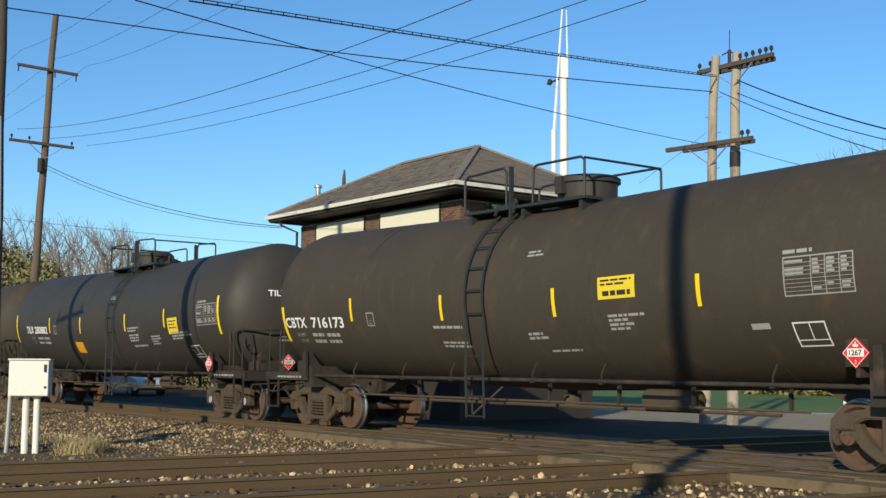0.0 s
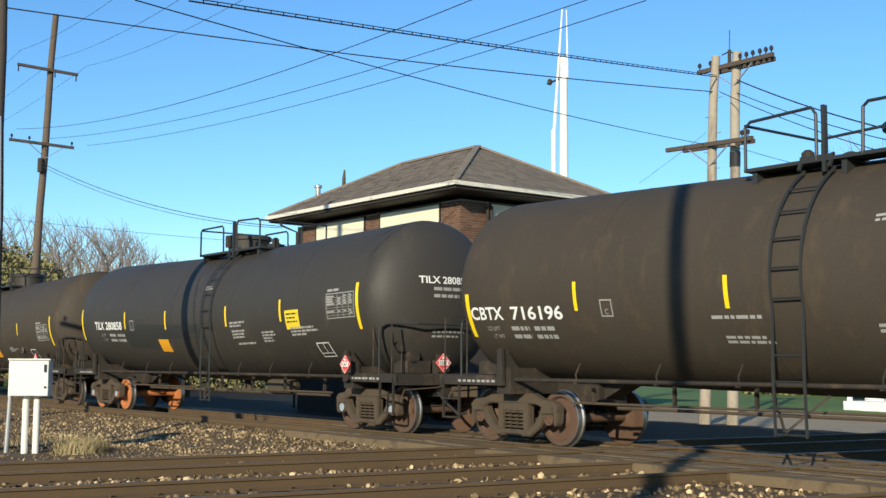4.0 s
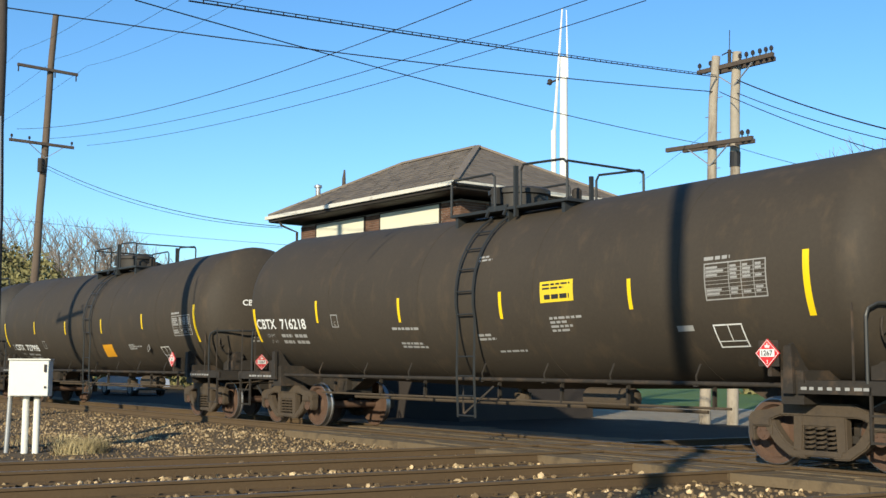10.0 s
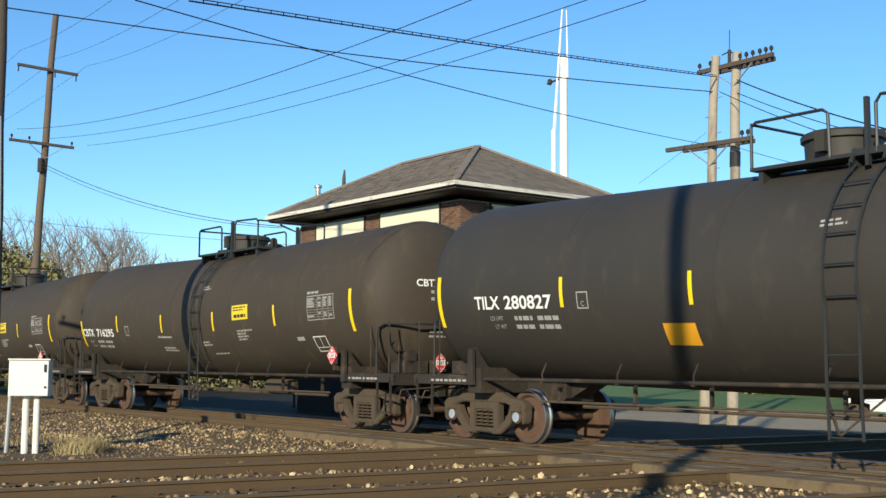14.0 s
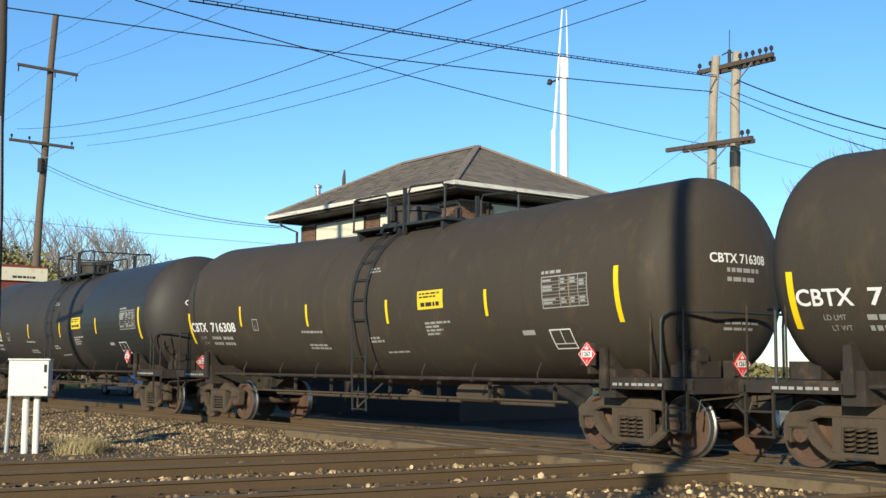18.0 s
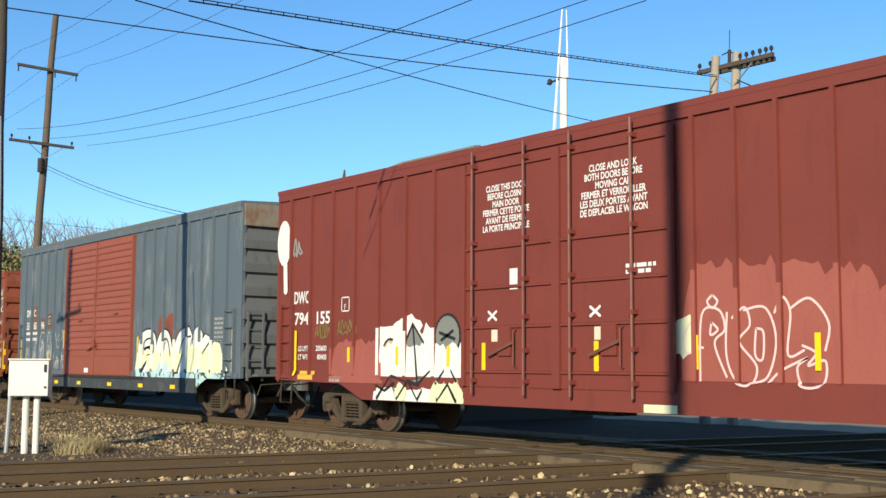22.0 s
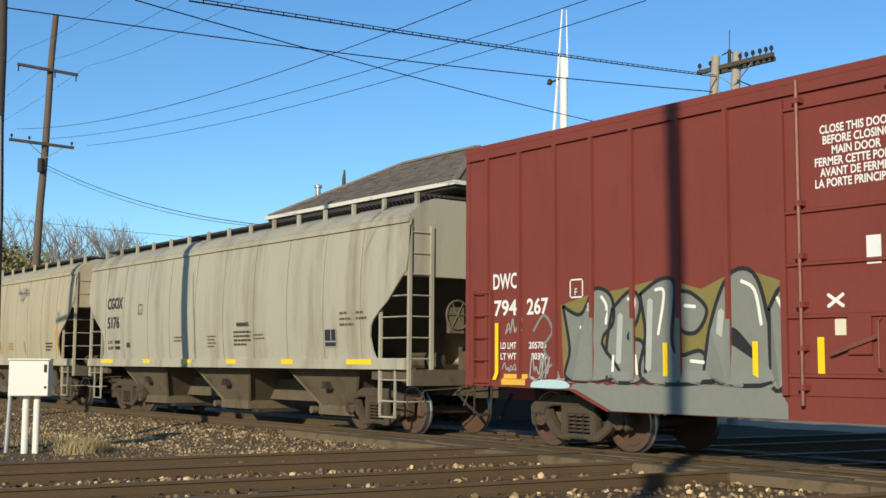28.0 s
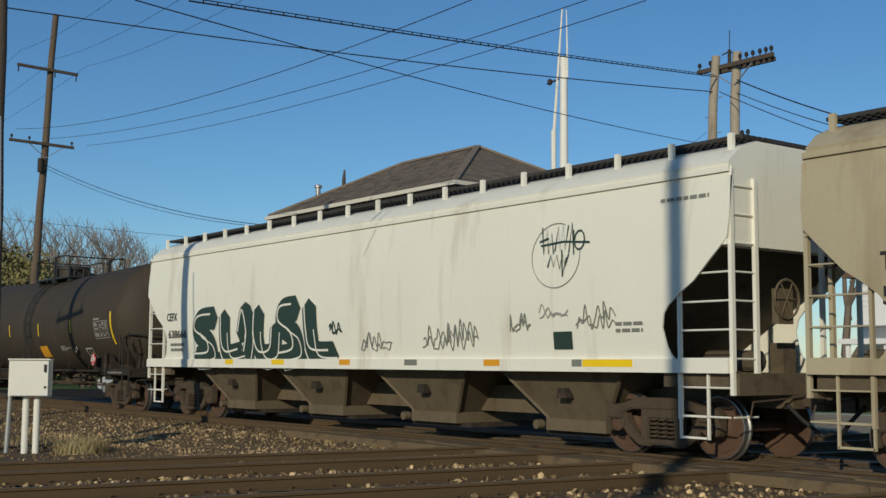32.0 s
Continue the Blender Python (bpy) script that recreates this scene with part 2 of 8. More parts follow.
DRY_GRASS = surface("dry_weeds", (0.38, 0.30, 0.15), 0.9, 0, 0.3, 30, 3, 0.1, per_piece=0.4)
SIDING = surface("white_house_siding", (0.78, 0.78, 0.77), 0.6, 0, 0.06, 20, 2, 0.05)
HOUSE_ROOF = surface("brown_house_roof", (0.14, 0.085, 0.06), 0.95, 0, 0.3, 30, 2, 0.2)
PANE = surface("dark_window_pane", (0.03, 0.035, 0.045), 0.08, 0, 0.2, 5, 1, 0.0)
BARK = surface("grey_tree_bark", (0.17, 0.135, 0.105), 0.95, 0, 0.3, 20, 3, 0.3)
TWIG = surface("bare_tree_twigs", (0.27, 0.225, 0.185), 0.95, 0, 0.3, 20, 3, 0.0)
LEAVES = surface("olive_autumn_leaves", (0.2, 0.18, 0.075), 0.85, 0, 0.25, 5, 0.5, 0.0, per_piece=0.35)
CAR_PAINT = surface("silver_car_paint", (0.55, 0.56, 0.57), 0.3, 0.3, 0.05, 30, 1, 0.0)
RUBBER = surface("black_rubber", (0.025, 0.025, 0.025), 0.8, 0, 0.2, 30, 3, 0.1)


# ---- mesh helpers ----
class Shape:
    """Collects vertices and faces, with a material slot for each face."""

    def __init__(self):
        self.v, self.f, self.s = [], [], []

    def face(self, ids, slot=0):
        self.f.append(tuple(ids))
        self.s.append(slot)

    def add(self, points):
        k = len(self.v)
        self.v += [tuple(p) for p in points]
        return k

    def box(self, x0, x1, y0, y1, z0, z1, slot=0):
        k = self.add([(x, y, z) for z in (z0, z1) for y in (y0, y1) for x in (x0, x1)])
        for a in ((0, 2, 3, 1), (4, 5, 7, 6), (0, 1, 5, 4), (2, 6, 7, 3), (0, 4, 6, 2), (1, 3, 7, 5)):
            self.face([k + i for i in a], slot)
        return self

    def slab(self, m, sx, sy, sz, slot=0):
        """A box of that size round the pose m."""
        k = self.add([m @ Vector((x * sx / 2, y * sy / 2, z * sz / 2)) for z in (-1, 1) for y in (-1, 1) for x in (-1, 1)])
        for a in ((0, 2, 3, 1), (4, 5, 7, 6), (0, 1, 5, 4), (2, 6, 7, 3), (0, 4, 6, 2), (1, 3, 7, 5)):
            self.face([k + i for i in a], slot)
        return self

    def beam(self, a, b, w, h, slot=0):
        """A square bar from a to b."""
        a, b = Vector(a), Vector(b)
        d = (b - a).normalized()
        up = Vector((0, 0, 1)) if abs(d.z) < 0.95 else Vector((1, 0, 0))
        r = d.cross(up).normalized() * w / 2
        u = r.normalized().cross(d) * h / 2
        k = self.add([p + i * r + j * u for p in (a, b) for i, j in ((-1, -1), (1, -1), (1, 1), (-1, 1))])
        for q in ((3, 2, 1, 0), (4, 5, 6, 7), (0, 1, 5, 4), (1, 2, 6, 5), (2, 3, 7, 6), (3, 0, 4, 7)):
            self.face([k + i for i in q], slot)
        return self

    def tube(self, points, r, n=6, slot=0, r2=None, caps=True):
        """A round bar along points; r2 is the radius at its end."""
        P = [Vector(p) for p in points]
        r2 = r if r2 is None else r2
        rings = []
        ref = None
        for i, p in enumerate(P):
            d = (P[min(i + 1, len(P) - 1)] - P[max(i - 1, 0)])
            d = d.normalized() if d.length > 1e-9 else Vector((0, 0, 1))
            if ref is None:
                ref = Vector((0, 0, 1)) if abs(d.z) < 0.9 else Vector((1, 0, 0))
            e = d.cross(ref).normalized()
            g = e.cross(d)
            ref = g
            rad = r + (r2 - r) * i / max(1, len(P) - 1)
            rings.append(self.add([p + rad * (math.cos(a) * e + math.sin(a) * g) for a in [2 * math.pi * j / n for j in range(n)]]))
        for a, b in zip(rings, rings[1:]):
            for j in range(n):
                self.face((a + j, a + (j + 1) % n, b + (j + 1) % n, b + j), slot)
        if caps:
            self.face([rings[0] + n - 1 - j for j in range(n)], slot)
            self.face([rings[-1] + j for j in range(n)], slot)
        return self

    def lathe(self, profile, origin, axis="y", n=20, slots=None):
        """Turns (along, radius) pairs round an axis through origin."""
        rings = []
        o = Vector(origin)
        for s, r in profile:
            ring = []
            for j in range(n):
                a = 2 * math.pi * j / n
                c, d = r * math.cos(a), r * math.sin(a)
                ring.append(o + Vector({"x": (s, c, d), "y": (d, s, c), "z": (c, d, s)}[axis]))
            rings.append(self.add(ring))
        for i, (a, b) in enumerate(zip(rings, rings[1:])):
            for j in range(n):
                self.face((a + j, a + (j + 1) % n, b + (j + 1) % n, b + j), slots[i] if slots else 0)
        self.face([rings[0] + n - 1 - j for j in range(n)], slots[0] if slots else 0)
        self.face([rings[-1] + j for j in range(n)], slots[-1] if slots else 0)
        return self

    def prism(self, outline, y0, y1, axis="y", slot=0):
        """An outline pushed along an axis from y0 to y1: (x, z) pairs for y, (y, z) pairs for x, (x, y) pairs for z."""
        put = {"y": lambda a, b, s: (a, s, b), "x": lambda a, b, s: (s, a, b), "z": lambda a, b, s: (a, b, s)}[axis]
        n = len(outline)
        k = self.add([put(a, b, y0) for a, b in outline] + [put(a, b, y1) for a, b in outline])
        self.face([k + i for i in range(n)], slot)
        self.face([k + n + n - 1 - i for i in range(n)], slot)
        for i in range(n):
            j = (i + 1) % n
            self.face((k + j, k + i, k + n + i, k + n + j), slot)
        return self


def mesh_of(name, shape, materials, smooth=False):
    me = bpy.data.meshes.new(name)
    me.from_pydata(shape.v, [], shape.f)
    for m in materials if isinstance(materials, (list, tuple)) else [materials]:
        me.materials.append(m)
    if max(shape.s, default=0):
        me.polygons.foreach_set("material_index", shape.s)
    b = bmesh.new()
    b.from_mesh(me)
    bmesh.ops.recalc_face_normals(b, faces=b.faces)
    b.to_mesh(me)
    b.free()
    if smooth:
        me.polygons.foreach_set("use_smooth", [True] * len(me.polygons))
        me.set_sharp_from_angle(angle=radians(smooth if smooth > 1 else 40))
    return me


def part(name, shape, material, parent=None, label="", smooth=False):
    """Links a shape, or a ready mesh, as one mesh object under a thing or a part."""
    me = shape if isinstance(shape, bpy.types.Mesh) else mesh_of(name, shape, material, smooth)
    ob = new(name, me)
    if parent:
        ob.parent = parent
    if label:
        ob["label"] = label
    return ob


def thing(name, m, label, category, group="", kind=""):
    ob = new(name)
    ob.empty_display_size = 0.2
    ob.matrix_basis = m
    return tagged(ob, label, category, group, kind)


def catenary(a, b, sag, n=14):
    a, b = Vector(a), Vector(b)
    return [a.lerp(b, i / n) - Vector((0, 0, sag * 4 * (i / n) * (1 - i / n))) for i in range(n + 1)]


# ---- the ground and the tracks ----
def axis_steps(lo, hi, step, far):
    out = [lo + i * step for i in range(int((hi - lo) / step) + 1)]
    grow, a, b = step, lo, hi
    while b < far:
        grow *= 1.5
        a, b = a - grow, b + grow
        out = [a] + out + [b]
    return out


def ground_height(x, y):
    z = -0.17 + 0.03 * noise.noise(Vector((x * 0.9, y * 0.9, 3))) + 0.02 * noise.noise(Vector((x * 3, y * 3, 7)))
    # lower ground by the cabinet, ballast shoulder of the through track
    low = max(0.0, min(1.0, (-17.5 - x) / 2.5)) * max(0.0, min(1.0, (12.2 - y) / 1.6))
    z -= 0.16 * low
    if y > 17.5:
        z -= min(0.12, 0.05 * (y - 17.5))
    return z


def build_ground():
    xs, ys = axis_steps(-60, 4, 0.4, 2500), axis_steps(-2, 40, 0.4, 2500)
    s = Shape()
    for y in ys:
        s.add([(x, y, ground_height(x, y)) for x in xs])
    w = len(xs)
    for j in range(len(ys) - 1):
        for i in range(w - 1):
            x, y = (xs[i] + xs[i + 1]) / 2, (ys[j] + ys[j + 1]) / 2
            edge = 0.6 * noise.noise(Vector((x * 0.35, y * 0.35, 1)))
            far_side = y - edge
            # Dark asphalt out to 26.3 paints in the train's shadow over the gravel.
            slot = 0 if far_side < 19.5 else (1 if x < -32 + edge or far_side < 26.3 else 4) if far_side < 36 and x > -75 else 2 if far_side < 36.6 and x > -40 else 3
            k = j * w + i
            s.face((k, k + 1, k + 1 + w, k + w), slot)
    return tagged(part("ground", s, [BALLAST, ASPHALT_SHADE, CONCRETE, GRASS, GRAVEL], smooth=60),
                  "brown ballast ground with asphalt darkened for the train's shade, pale gravel and grass beyond", "ground", kind="structure")


build_ground()


def rail_profile():
    return [(-0.07, -0.17), (0.07, -0.17), (0.07, -0.155), (0.012, -0.13), (0.012, -0.045), (0.036, -0.035), (0.036, -0.004),
            (0.028, 0.0), (-0.028, 0.0), (-0.036, -0.004), (-0.036, -0.035), (-0.012, -0.045), (-0.012, -0.13), (-0.07, -0.155)]


def rail(a, b, parent, drop=0.0):
    """One rail of a track, from a to b on the plan."""
    a, b = Vector((*a, drop)), Vector((*b, drop))
    d = (b - a).normalized()
    r = Vector((d.y, -d.x, 0))
    s = Shape()
    pr = rail_profile()
    n = len(pr)
    k = s.add([p + r * u + Vector((0, 0, w)) for p in (a, b) for u, w in pr])
    for i in range(n):
        j = (i + 1) % n
        s.face((k + i, k + j, k + n + j, k + n + i), 1 if i in (6, 7, 8) else 0)
    s.face([k + i for i in range(n)], 0)
    s.face([k + n + n - 1 - i for i in range(n)], 0)
    return part("rail", s, [RAIL_SIDE, RAIL_TOP], parent)


def cross_x(x8, y):
    """Where a rail of the crossing tracks runs that passes x8 at y = 8."""
    return x8 + 0.15 * (y - 8)


through_track = thing("through_track", pose(0, 0, 0), "rusty steel rails on dark timber ties, through the crossing", "track", kind="structure")
for y in (TRACK_Y - 0.755, TRACK_Y + 0.755):
    rail((-420, y), (30, y), through_track)
CROSS_RAILS = ((-16.0, -14.45), (-12.45, -10.75), (-7.9, -6.4))
cross_tracks = []
for pair in CROSS_RAILS:
    tr = thing("crossing_track", pose(0, 0, 0), "worn rusty rails crossing the through track", "track", kind="structure")
    for x8 in pair:
        rail((cross_x(x8, -20), -20), (cross_x(x8, 60), 60), tr, 0.003)
    cross_tracks.append(tr)


# ---- the signal tower ----
def tower():
    """Two-storey brick interlocking tower with a hipped roof and boarded windows."""
    t = thing("signal_tower", pose(-31.38, 23.85, -0.3), "two-storey brown brick signal tower with boarded windows", "building")
    hx, hy = 4.55, 2.65            # half sizes of the walls
    ex, ey, ez = 5.4, 3.5, 6.84   # eaves
    s = Shape()
    wall, top = 0.3, 6.5
    for (a, b, c, d) in ((-hx, hx, -hy, -hy + wall), (-hx, hx, hy - wall, hy), (-hx, -hx + wall, -hy + wall, hy - wall), (hx - wall, hx, -hy + wall, hy - wall)):
        s.box(a, b, c, d, 0, top)
    body = part("wall", s, BRICK_BACK, t, "brown brick walls with pale mortar")
    # courses of brick on the upper storey, front and right-hand end
    rng = random.Random(4)
    holes_front = ((-3.44, -0.47), (0.47, 3.59))
    holes_side = ((-1.52, 1.9),)

    def bricks(front):
        b = Shape()
        half = hx if front else hy
        holes = holes_front if front else holes_side
        z, row = 3.3, 0
        while z < 6.45:
            x = -half - (0.11 if row % 2 else 0)
            while x < half:
                x0, x1 = max(-half, x), min(half, x + 0.21)
                if x1 - x0 > 0.04 and not any(h0 - 0.02 < (x0 + x1) / 2 < h1 + 0.02 and 4.75 < z < 6.43 for h0, h1 in holes):
                    out = 0.008 + rng.random() * 0.006
                    if front:
                        b.box(x0, x1, -hy - out, -hy + 0.02, z, z + 0.062)
                    else:
                        b.box(hx - 0.02, hx + out, x0, x1, z, z + 0.062)
                x += 0.222
            z += 0.075
            row += 1
        ob = part("brickwork", b, BRICK, body)
        ob["kind"] = "stuff"

    bricks(True)
    bricks(False)
    # Added dark box paints in the shade on the lower brick wall.
    part("ground_floor_cladding", Shape().box(-hx - 0.03, hx + 0.03, -hy - 0.03, hy + 0.03, -0.3, 3.27), TRIM_DARK, t, "dark cover standing in for shade on the ground floor")
    for h0, h1 in holes_front:
        w = Shape().box(h0, h1, -hy - 0.05, -hy + 0.05, 4.72, 6.43)
        win = part("window", w, BOARD, t, "cream-boarded window")
        f = Shape()
        for a, b in ((h0 - 0.035, h0), (h1, h1 + 0.035)):
            f.box(a, b, -hy - 0.07, -hy + 0.03, 4.66, 6.44)
        f.box(h0 - 0.035, h1 + 0.035, -hy - 0.07, -hy + 0.03, 6.43, 6.47)
        f.box(h0 - 0.035, h1 + 0.035, -hy - 0.1, -hy + 0.03, 4.62, 4.72)
        part("window_frame", f, TRIM_DARK, win)
        for i in range(1, 4):
            z = 4.72 + i * 0.39
            part("board_joint", Shape().box(h0, h1, -hy - 0.053, -hy - 0.045, z, z + 0.012), TRIM_DARK, win)
    for h0, h1 in holes_side:
        w = Shape().box(hx - 0.05, hx + 0.05, h0, h1, 4.72, 6.43)
        win = part("window", w, BOARD, t, "cream-boarded window")
        f = Shape()
        for a, b in ((h0 - 0.035, h0), (h1, h1 + 0.035)):
            f.box(hx - 0.03, hx + 0.07, a, b, 4.66, 6.44)
        f.box(hx - 0.03, hx + 0.07, h0 - 0.035, h1 + 0.035, 6.43, 6.47)
        part("window_frame", f, TRIM_DARK, win)
    # soffit, gutter board and roof
    so = Shape().box(-ex + 0.05, ex - 0.05, -ey + 0.05, ey - 0.05, ez - 0.22, ez - 0.16)
    part("soffit", so, TRIM_DARK, t)
    fascia = Shape()
    for a, b, c, d in ((-ex, ex, -ey, -ey + 0.05), (-ex, ex, ey - 0.05, ey), (-ex, -ex + 0.05, -ey + 0.05, ey - 0.05), (ex - 0.05, ex, -ey + 0.05, ey - 0.05)):
        fascia.box(a, b, c, d, ez - 0.2, ez - 0.07)
    part("fascia", fascia, TRIM_DARK, t)
    gutter = Shape()
    for a, b, c, d in ((-ex - 0.1, ex + 0.1, -ey - 0.1, -ey), (-ex - 0.1, ex + 0.1, ey, ey + 0.1), (-ex - 0.1, -ex, -ey, ey), (ex, ex + 0.1, -ey, ey)):
        gutter.box(a, b, c, d, ez - 0.11, ez + 0.01)
    part("gutter", gutter, TRIM_WHITE, t, "white-painted gutter, stained")
    rz = ez + 1.85
    rx = 2.08
    roof = Shape()
    k = roof.add([(-ex - 0.05, -ey - 0.05, ez), (ex + 0.05, -ey - 0.05, ez), (ex + 0.05, ey + 0.05, ez), (-ex - 0.05, ey + 0.05, ez), (-rx, 0, rz), (rx, 0, rz)])
    for f in ((0, 1, 5, 4), (1, 2, 5), (2, 3, 4, 5), (3, 0, 4), (0, 3, 2, 1)):
        roof.face([k + i for i in f])
    base = part("roof", roof, SHINGLE, t, "weathered brown shingle hip roof")
    # rows of shingles on the two slopes that face the tracks
    rows = 15
    for front in (True, False):
        sh = Shape()
        for i in range(rows):
            u0, u1 = i / rows, (i + 1.35) / rows
            u1 = min(u1, 1.0)
            if front:
                a0, a1 = -ex - 0.05 + (ex + 0.05 - rx) * u0, ex + 0.05 - (ex + 0.05 - rx) * u0
                b0, b1 = -ex - 0.05 + (ex + 0.05 - rx) * u1, ex + 0.05 - (ex + 0.05 - rx) * u1
                ln = Vector((0, -1.85, ey)).normalized()
            else:
                a0, a1 = -(ey + 0.05) * (1 - u0), (ey + 0.05) * (1 - u0)
                b0, b1 = -(ey + 0.05) * (1 - u1), (ey + 0.05) * (1 - u1)
                ln = Vector((0, 0, 1))
            n = max(1, int((a1 - a0) / 0.42))
            for j in range(n):
                p, q = a0 + (a1 - a0) * j / n + 0.006, a0 + (a1 - a0) * (j + 1) / n - 0.006
                lift = 0.022 + rng.random() * 0.014
                p1, q1 = max(b0, min(b1, p)), max(b0, min(b1, q))
                if q1 - p1 < 0.02:
                    continue
                def at(c, u, h):
                    if front:
                        return (c, -(ey + 0.05) * (1 - u), ez + 1.85 * u + h)
                    return (ex + 0.05 - (ex + 0.05 - rx) * u, c, ez + 1.85 * u + h)
                kk = sh.add([at(p, u0, lift), at(q, u0, lift), at(q1, u1, 0.008), at(p1, u1, 0.008), at(p, u0, 0.002), at(q, u0, 0.002)])
                sh.face((kk, kk + 1, kk + 2, kk + 3))
                sh.face((kk + 4, kk + 5, kk + 1, kk))
        ob = part("shingle_course", sh, SHINGLE, base)
        ob["kind"] = "stuff"
    caps = Shape()
    for a, b in (((ex, -ey, ez + 0.05), (rx, 0, rz + 0.04)), ((-ex, -ey, ez + 0.05), (-rx, 0, rz + 0.04)), ((-rx, 0, rz + 0.03), (rx, 0, rz + 0.03)), ((ex, ey, ez + 0.05), (rx, 0, rz + 0.04))):
        caps.beam(a, b, 0.2, 0.07)
    part("ridge_cap", caps, SHINGLE, base)
    down = Shape().tube([(-4.75, -ey + 0.02, ez - 0.12), (-4.75, -ey + 0.15, ez - 0.35), (-4.68, -hy - 0.1, ez - 0.55), (-4.68, -hy - 0.1, 0.1)], 0.045, 8)
    part("downpipe", down, TRIM_DARK, t)
    vent = Shape().lathe([(0, 0.09), (0.62, 0.09), (0.62, 0.14), (0.7, 0.14), (0.74, 0.03)], (-4.36, -2.1, ez + 0.45), "z", 12)
    part("roof_vent", vent, STEEL, t, "small galvanised roof vent")
    stub = Shape().tube([(-3.59, -1.5, 7.2), (-3.6, -1.5, 8.2), (-3.57, -1.5, 8.52)], 0.1, 7, 0, 0.03)
    part("finial_post", stub, WOOD_DARK, t, "dark weathered post above the roof")
    brackets = Shape()
    for x in (3.7, 3.95):
        brackets.tube([(hx + 0.16, -1.75 + (x - 3.7) * 0.6, 5.0), (hx + 0.16, -1.75 + (x - 3.7) * 0.6, 6.35)], 0.05, 8)
    part("conduit", brackets, TRIM_DARK, t)
    return t


tower()


# ---- poles and wires ----
def utility_pole(base, top, r0, r1, wood, label, bands=()):
    b, tp = Vector(base), Vector(top)
    p = thing("utility_pole", Matrix.Translation(b), label, "utility pole", "utility poles")
    d = tp - b
    pts = [d * (i / 8) + Vector((0.02 * math.sin(i * 1.7), 0.02 * math.cos(i * 2.3), 0)) for i in range(9)]
    part("post", Shape().tube(pts, r0, 12, 0, r1), wood, p, smooth=50)
    for u0, u1 in bands:
        part("band", Shape().tube([d * u0, d * u1], r0 + (r1 - r0) * u0 + 0.012, 12), WIRE, p)
    return p, d


def crossarm(pole, d, u, along, half0, half1, pins, braces=True, double=False, below=0.0, pin_down=False):
    """A timber arm at the share u of the pole's height, with insulators."""
    c = d * u
    a = Vector(along).normalized()
    side = a.cross(Vector((0, 0, 1))).normalized()
    off = side * 0.2
    arm = part("crossarm", Shape().beam(c + off - a * half0, c + off + a * half1, 0.1, 0.12), WOOD_DARK, pole)
    if double:
        part("crossarm", Shape().beam(c - off - a * (half0 - 0.3), c - off + a * (half1 - 0.25), 0.1, 0.12), WOOD_DARK, pole)
    for x in pins:
        q = c + off + a * x
        if pin_down:
            part("insulator", Shape().tube([q - Vector((0, 0, 0.06)), q - Vector((0, 0, 0.3))], 0.03, 6), GLASSY, arm)
        else:
            part("insulator", Shape().lathe([(0, 0.018), (0.07, 0.018), (0.08, 0.05), (0.15, 0.06), (0.2, 0.035), (0.21, 0.01)], q + Vector((0, 0, 0.055)), "z", 8), GLASSY, arm)
    if braces:
        for sgn in (-1, 1):
            part("brace", Shape().beam(c + off + a * 0.75 * sgn - Vector((0, 0, 0.05)), c + off * 0.6 - Vector((0, 0, 0.6)), 0.03, 0.03), STEEL, pole)
    return c


# pole behind the train, leaning, with two arms
pole_b, d_b = utility_pole((-52.18, 17.02, -0.3), (-50.18, 17.02, 16.5), 0.2, 0.13, WOOD, "tall leaning wooden utility pole with two crossarms")
crossarm(pole_b, d_b, 0.852, (0.02, 1, -0.03), 1.5, 1.12, (-1.45, 0.12, 1.05), False, pin_down=True)
crossarm(pole_b, d_b, 0.661, (0.02, 1, -0.02), 1.6, 1.2, (-1.5, -0.75, 1.1), True)
part("transformer_bracket", Shape().lathe([(0, 0.12), (0.6, 0.12)], d_b * 0.6 + Vector((0.2, -0.2, -0.2)), "z", 10), TRIM_DARK, pole_b)
# the pair beyond the tracks on the right
pole_c, d_c = utility_pole((-22.05, 26.2, -0.35), (-21.43, 26.2, 10.17), 0.165, 0.12, WOOD_PALE, "weathered wooden pole with a double crossarm")
crossarm(pole_c, d_c, 0.757, (1, 0, -0.03), 1.55, 1.55, (1.2, 1.4), True, True)
pole_d, d_d = utility_pole((-21.27, 26.45, -0.35), (-20.88, 26.45, 10.22), 0.165, 0.13, WOOD_PALE, "pale wooden pole with an insulator crossarm", bands=((0.69, 0.73),))
crossarm(pole_d, d_d, 0.963, (1, 0, 0), 1.22, 1.42, (-1.15, -0.75, -0.5, 0.3, 0.52, 0.74, 0.98, 1.18, 1.36), True, True)
for i in range(9):
    z = 5.2 + i * 0.5
    part("pole_step", Shape().tube([d_c * (z / 10.4) + Vector((-0.3 if i % 2 else 0.12, 0, 0)), d_c * (z / 10.4) + Vector((-0.12 if i % 2 else 0.3, 0, 0))], 0.012, 5), STEEL, pole_c)
spike = Shape().tube([(0.06, 0.1, 10.2), (0.07, 0.1, 10.72)], 0.05, 8)
spike.tube([(0.07, 0.1, 10.7), (0.09, 0.1, 11.3)], 0.012, 5)
spike.tube([(-0.2, 0.1, 10.62), (0.07, 0.1, 10.68), (0.3, 0.1, 10.55)], 0.02, 5)
part("lightning_rod", spike, TRIM_DARK, pole_d)
# close to the cabinet, at the edge of the view
pole_a, d_a = utility_pole((-23.22, 6.93, -0.5), (-23.95, 6.93, 12.4), 0.17, 0.12, WOOD_DARK, "dark wooden utility pole beside the white cabinet")
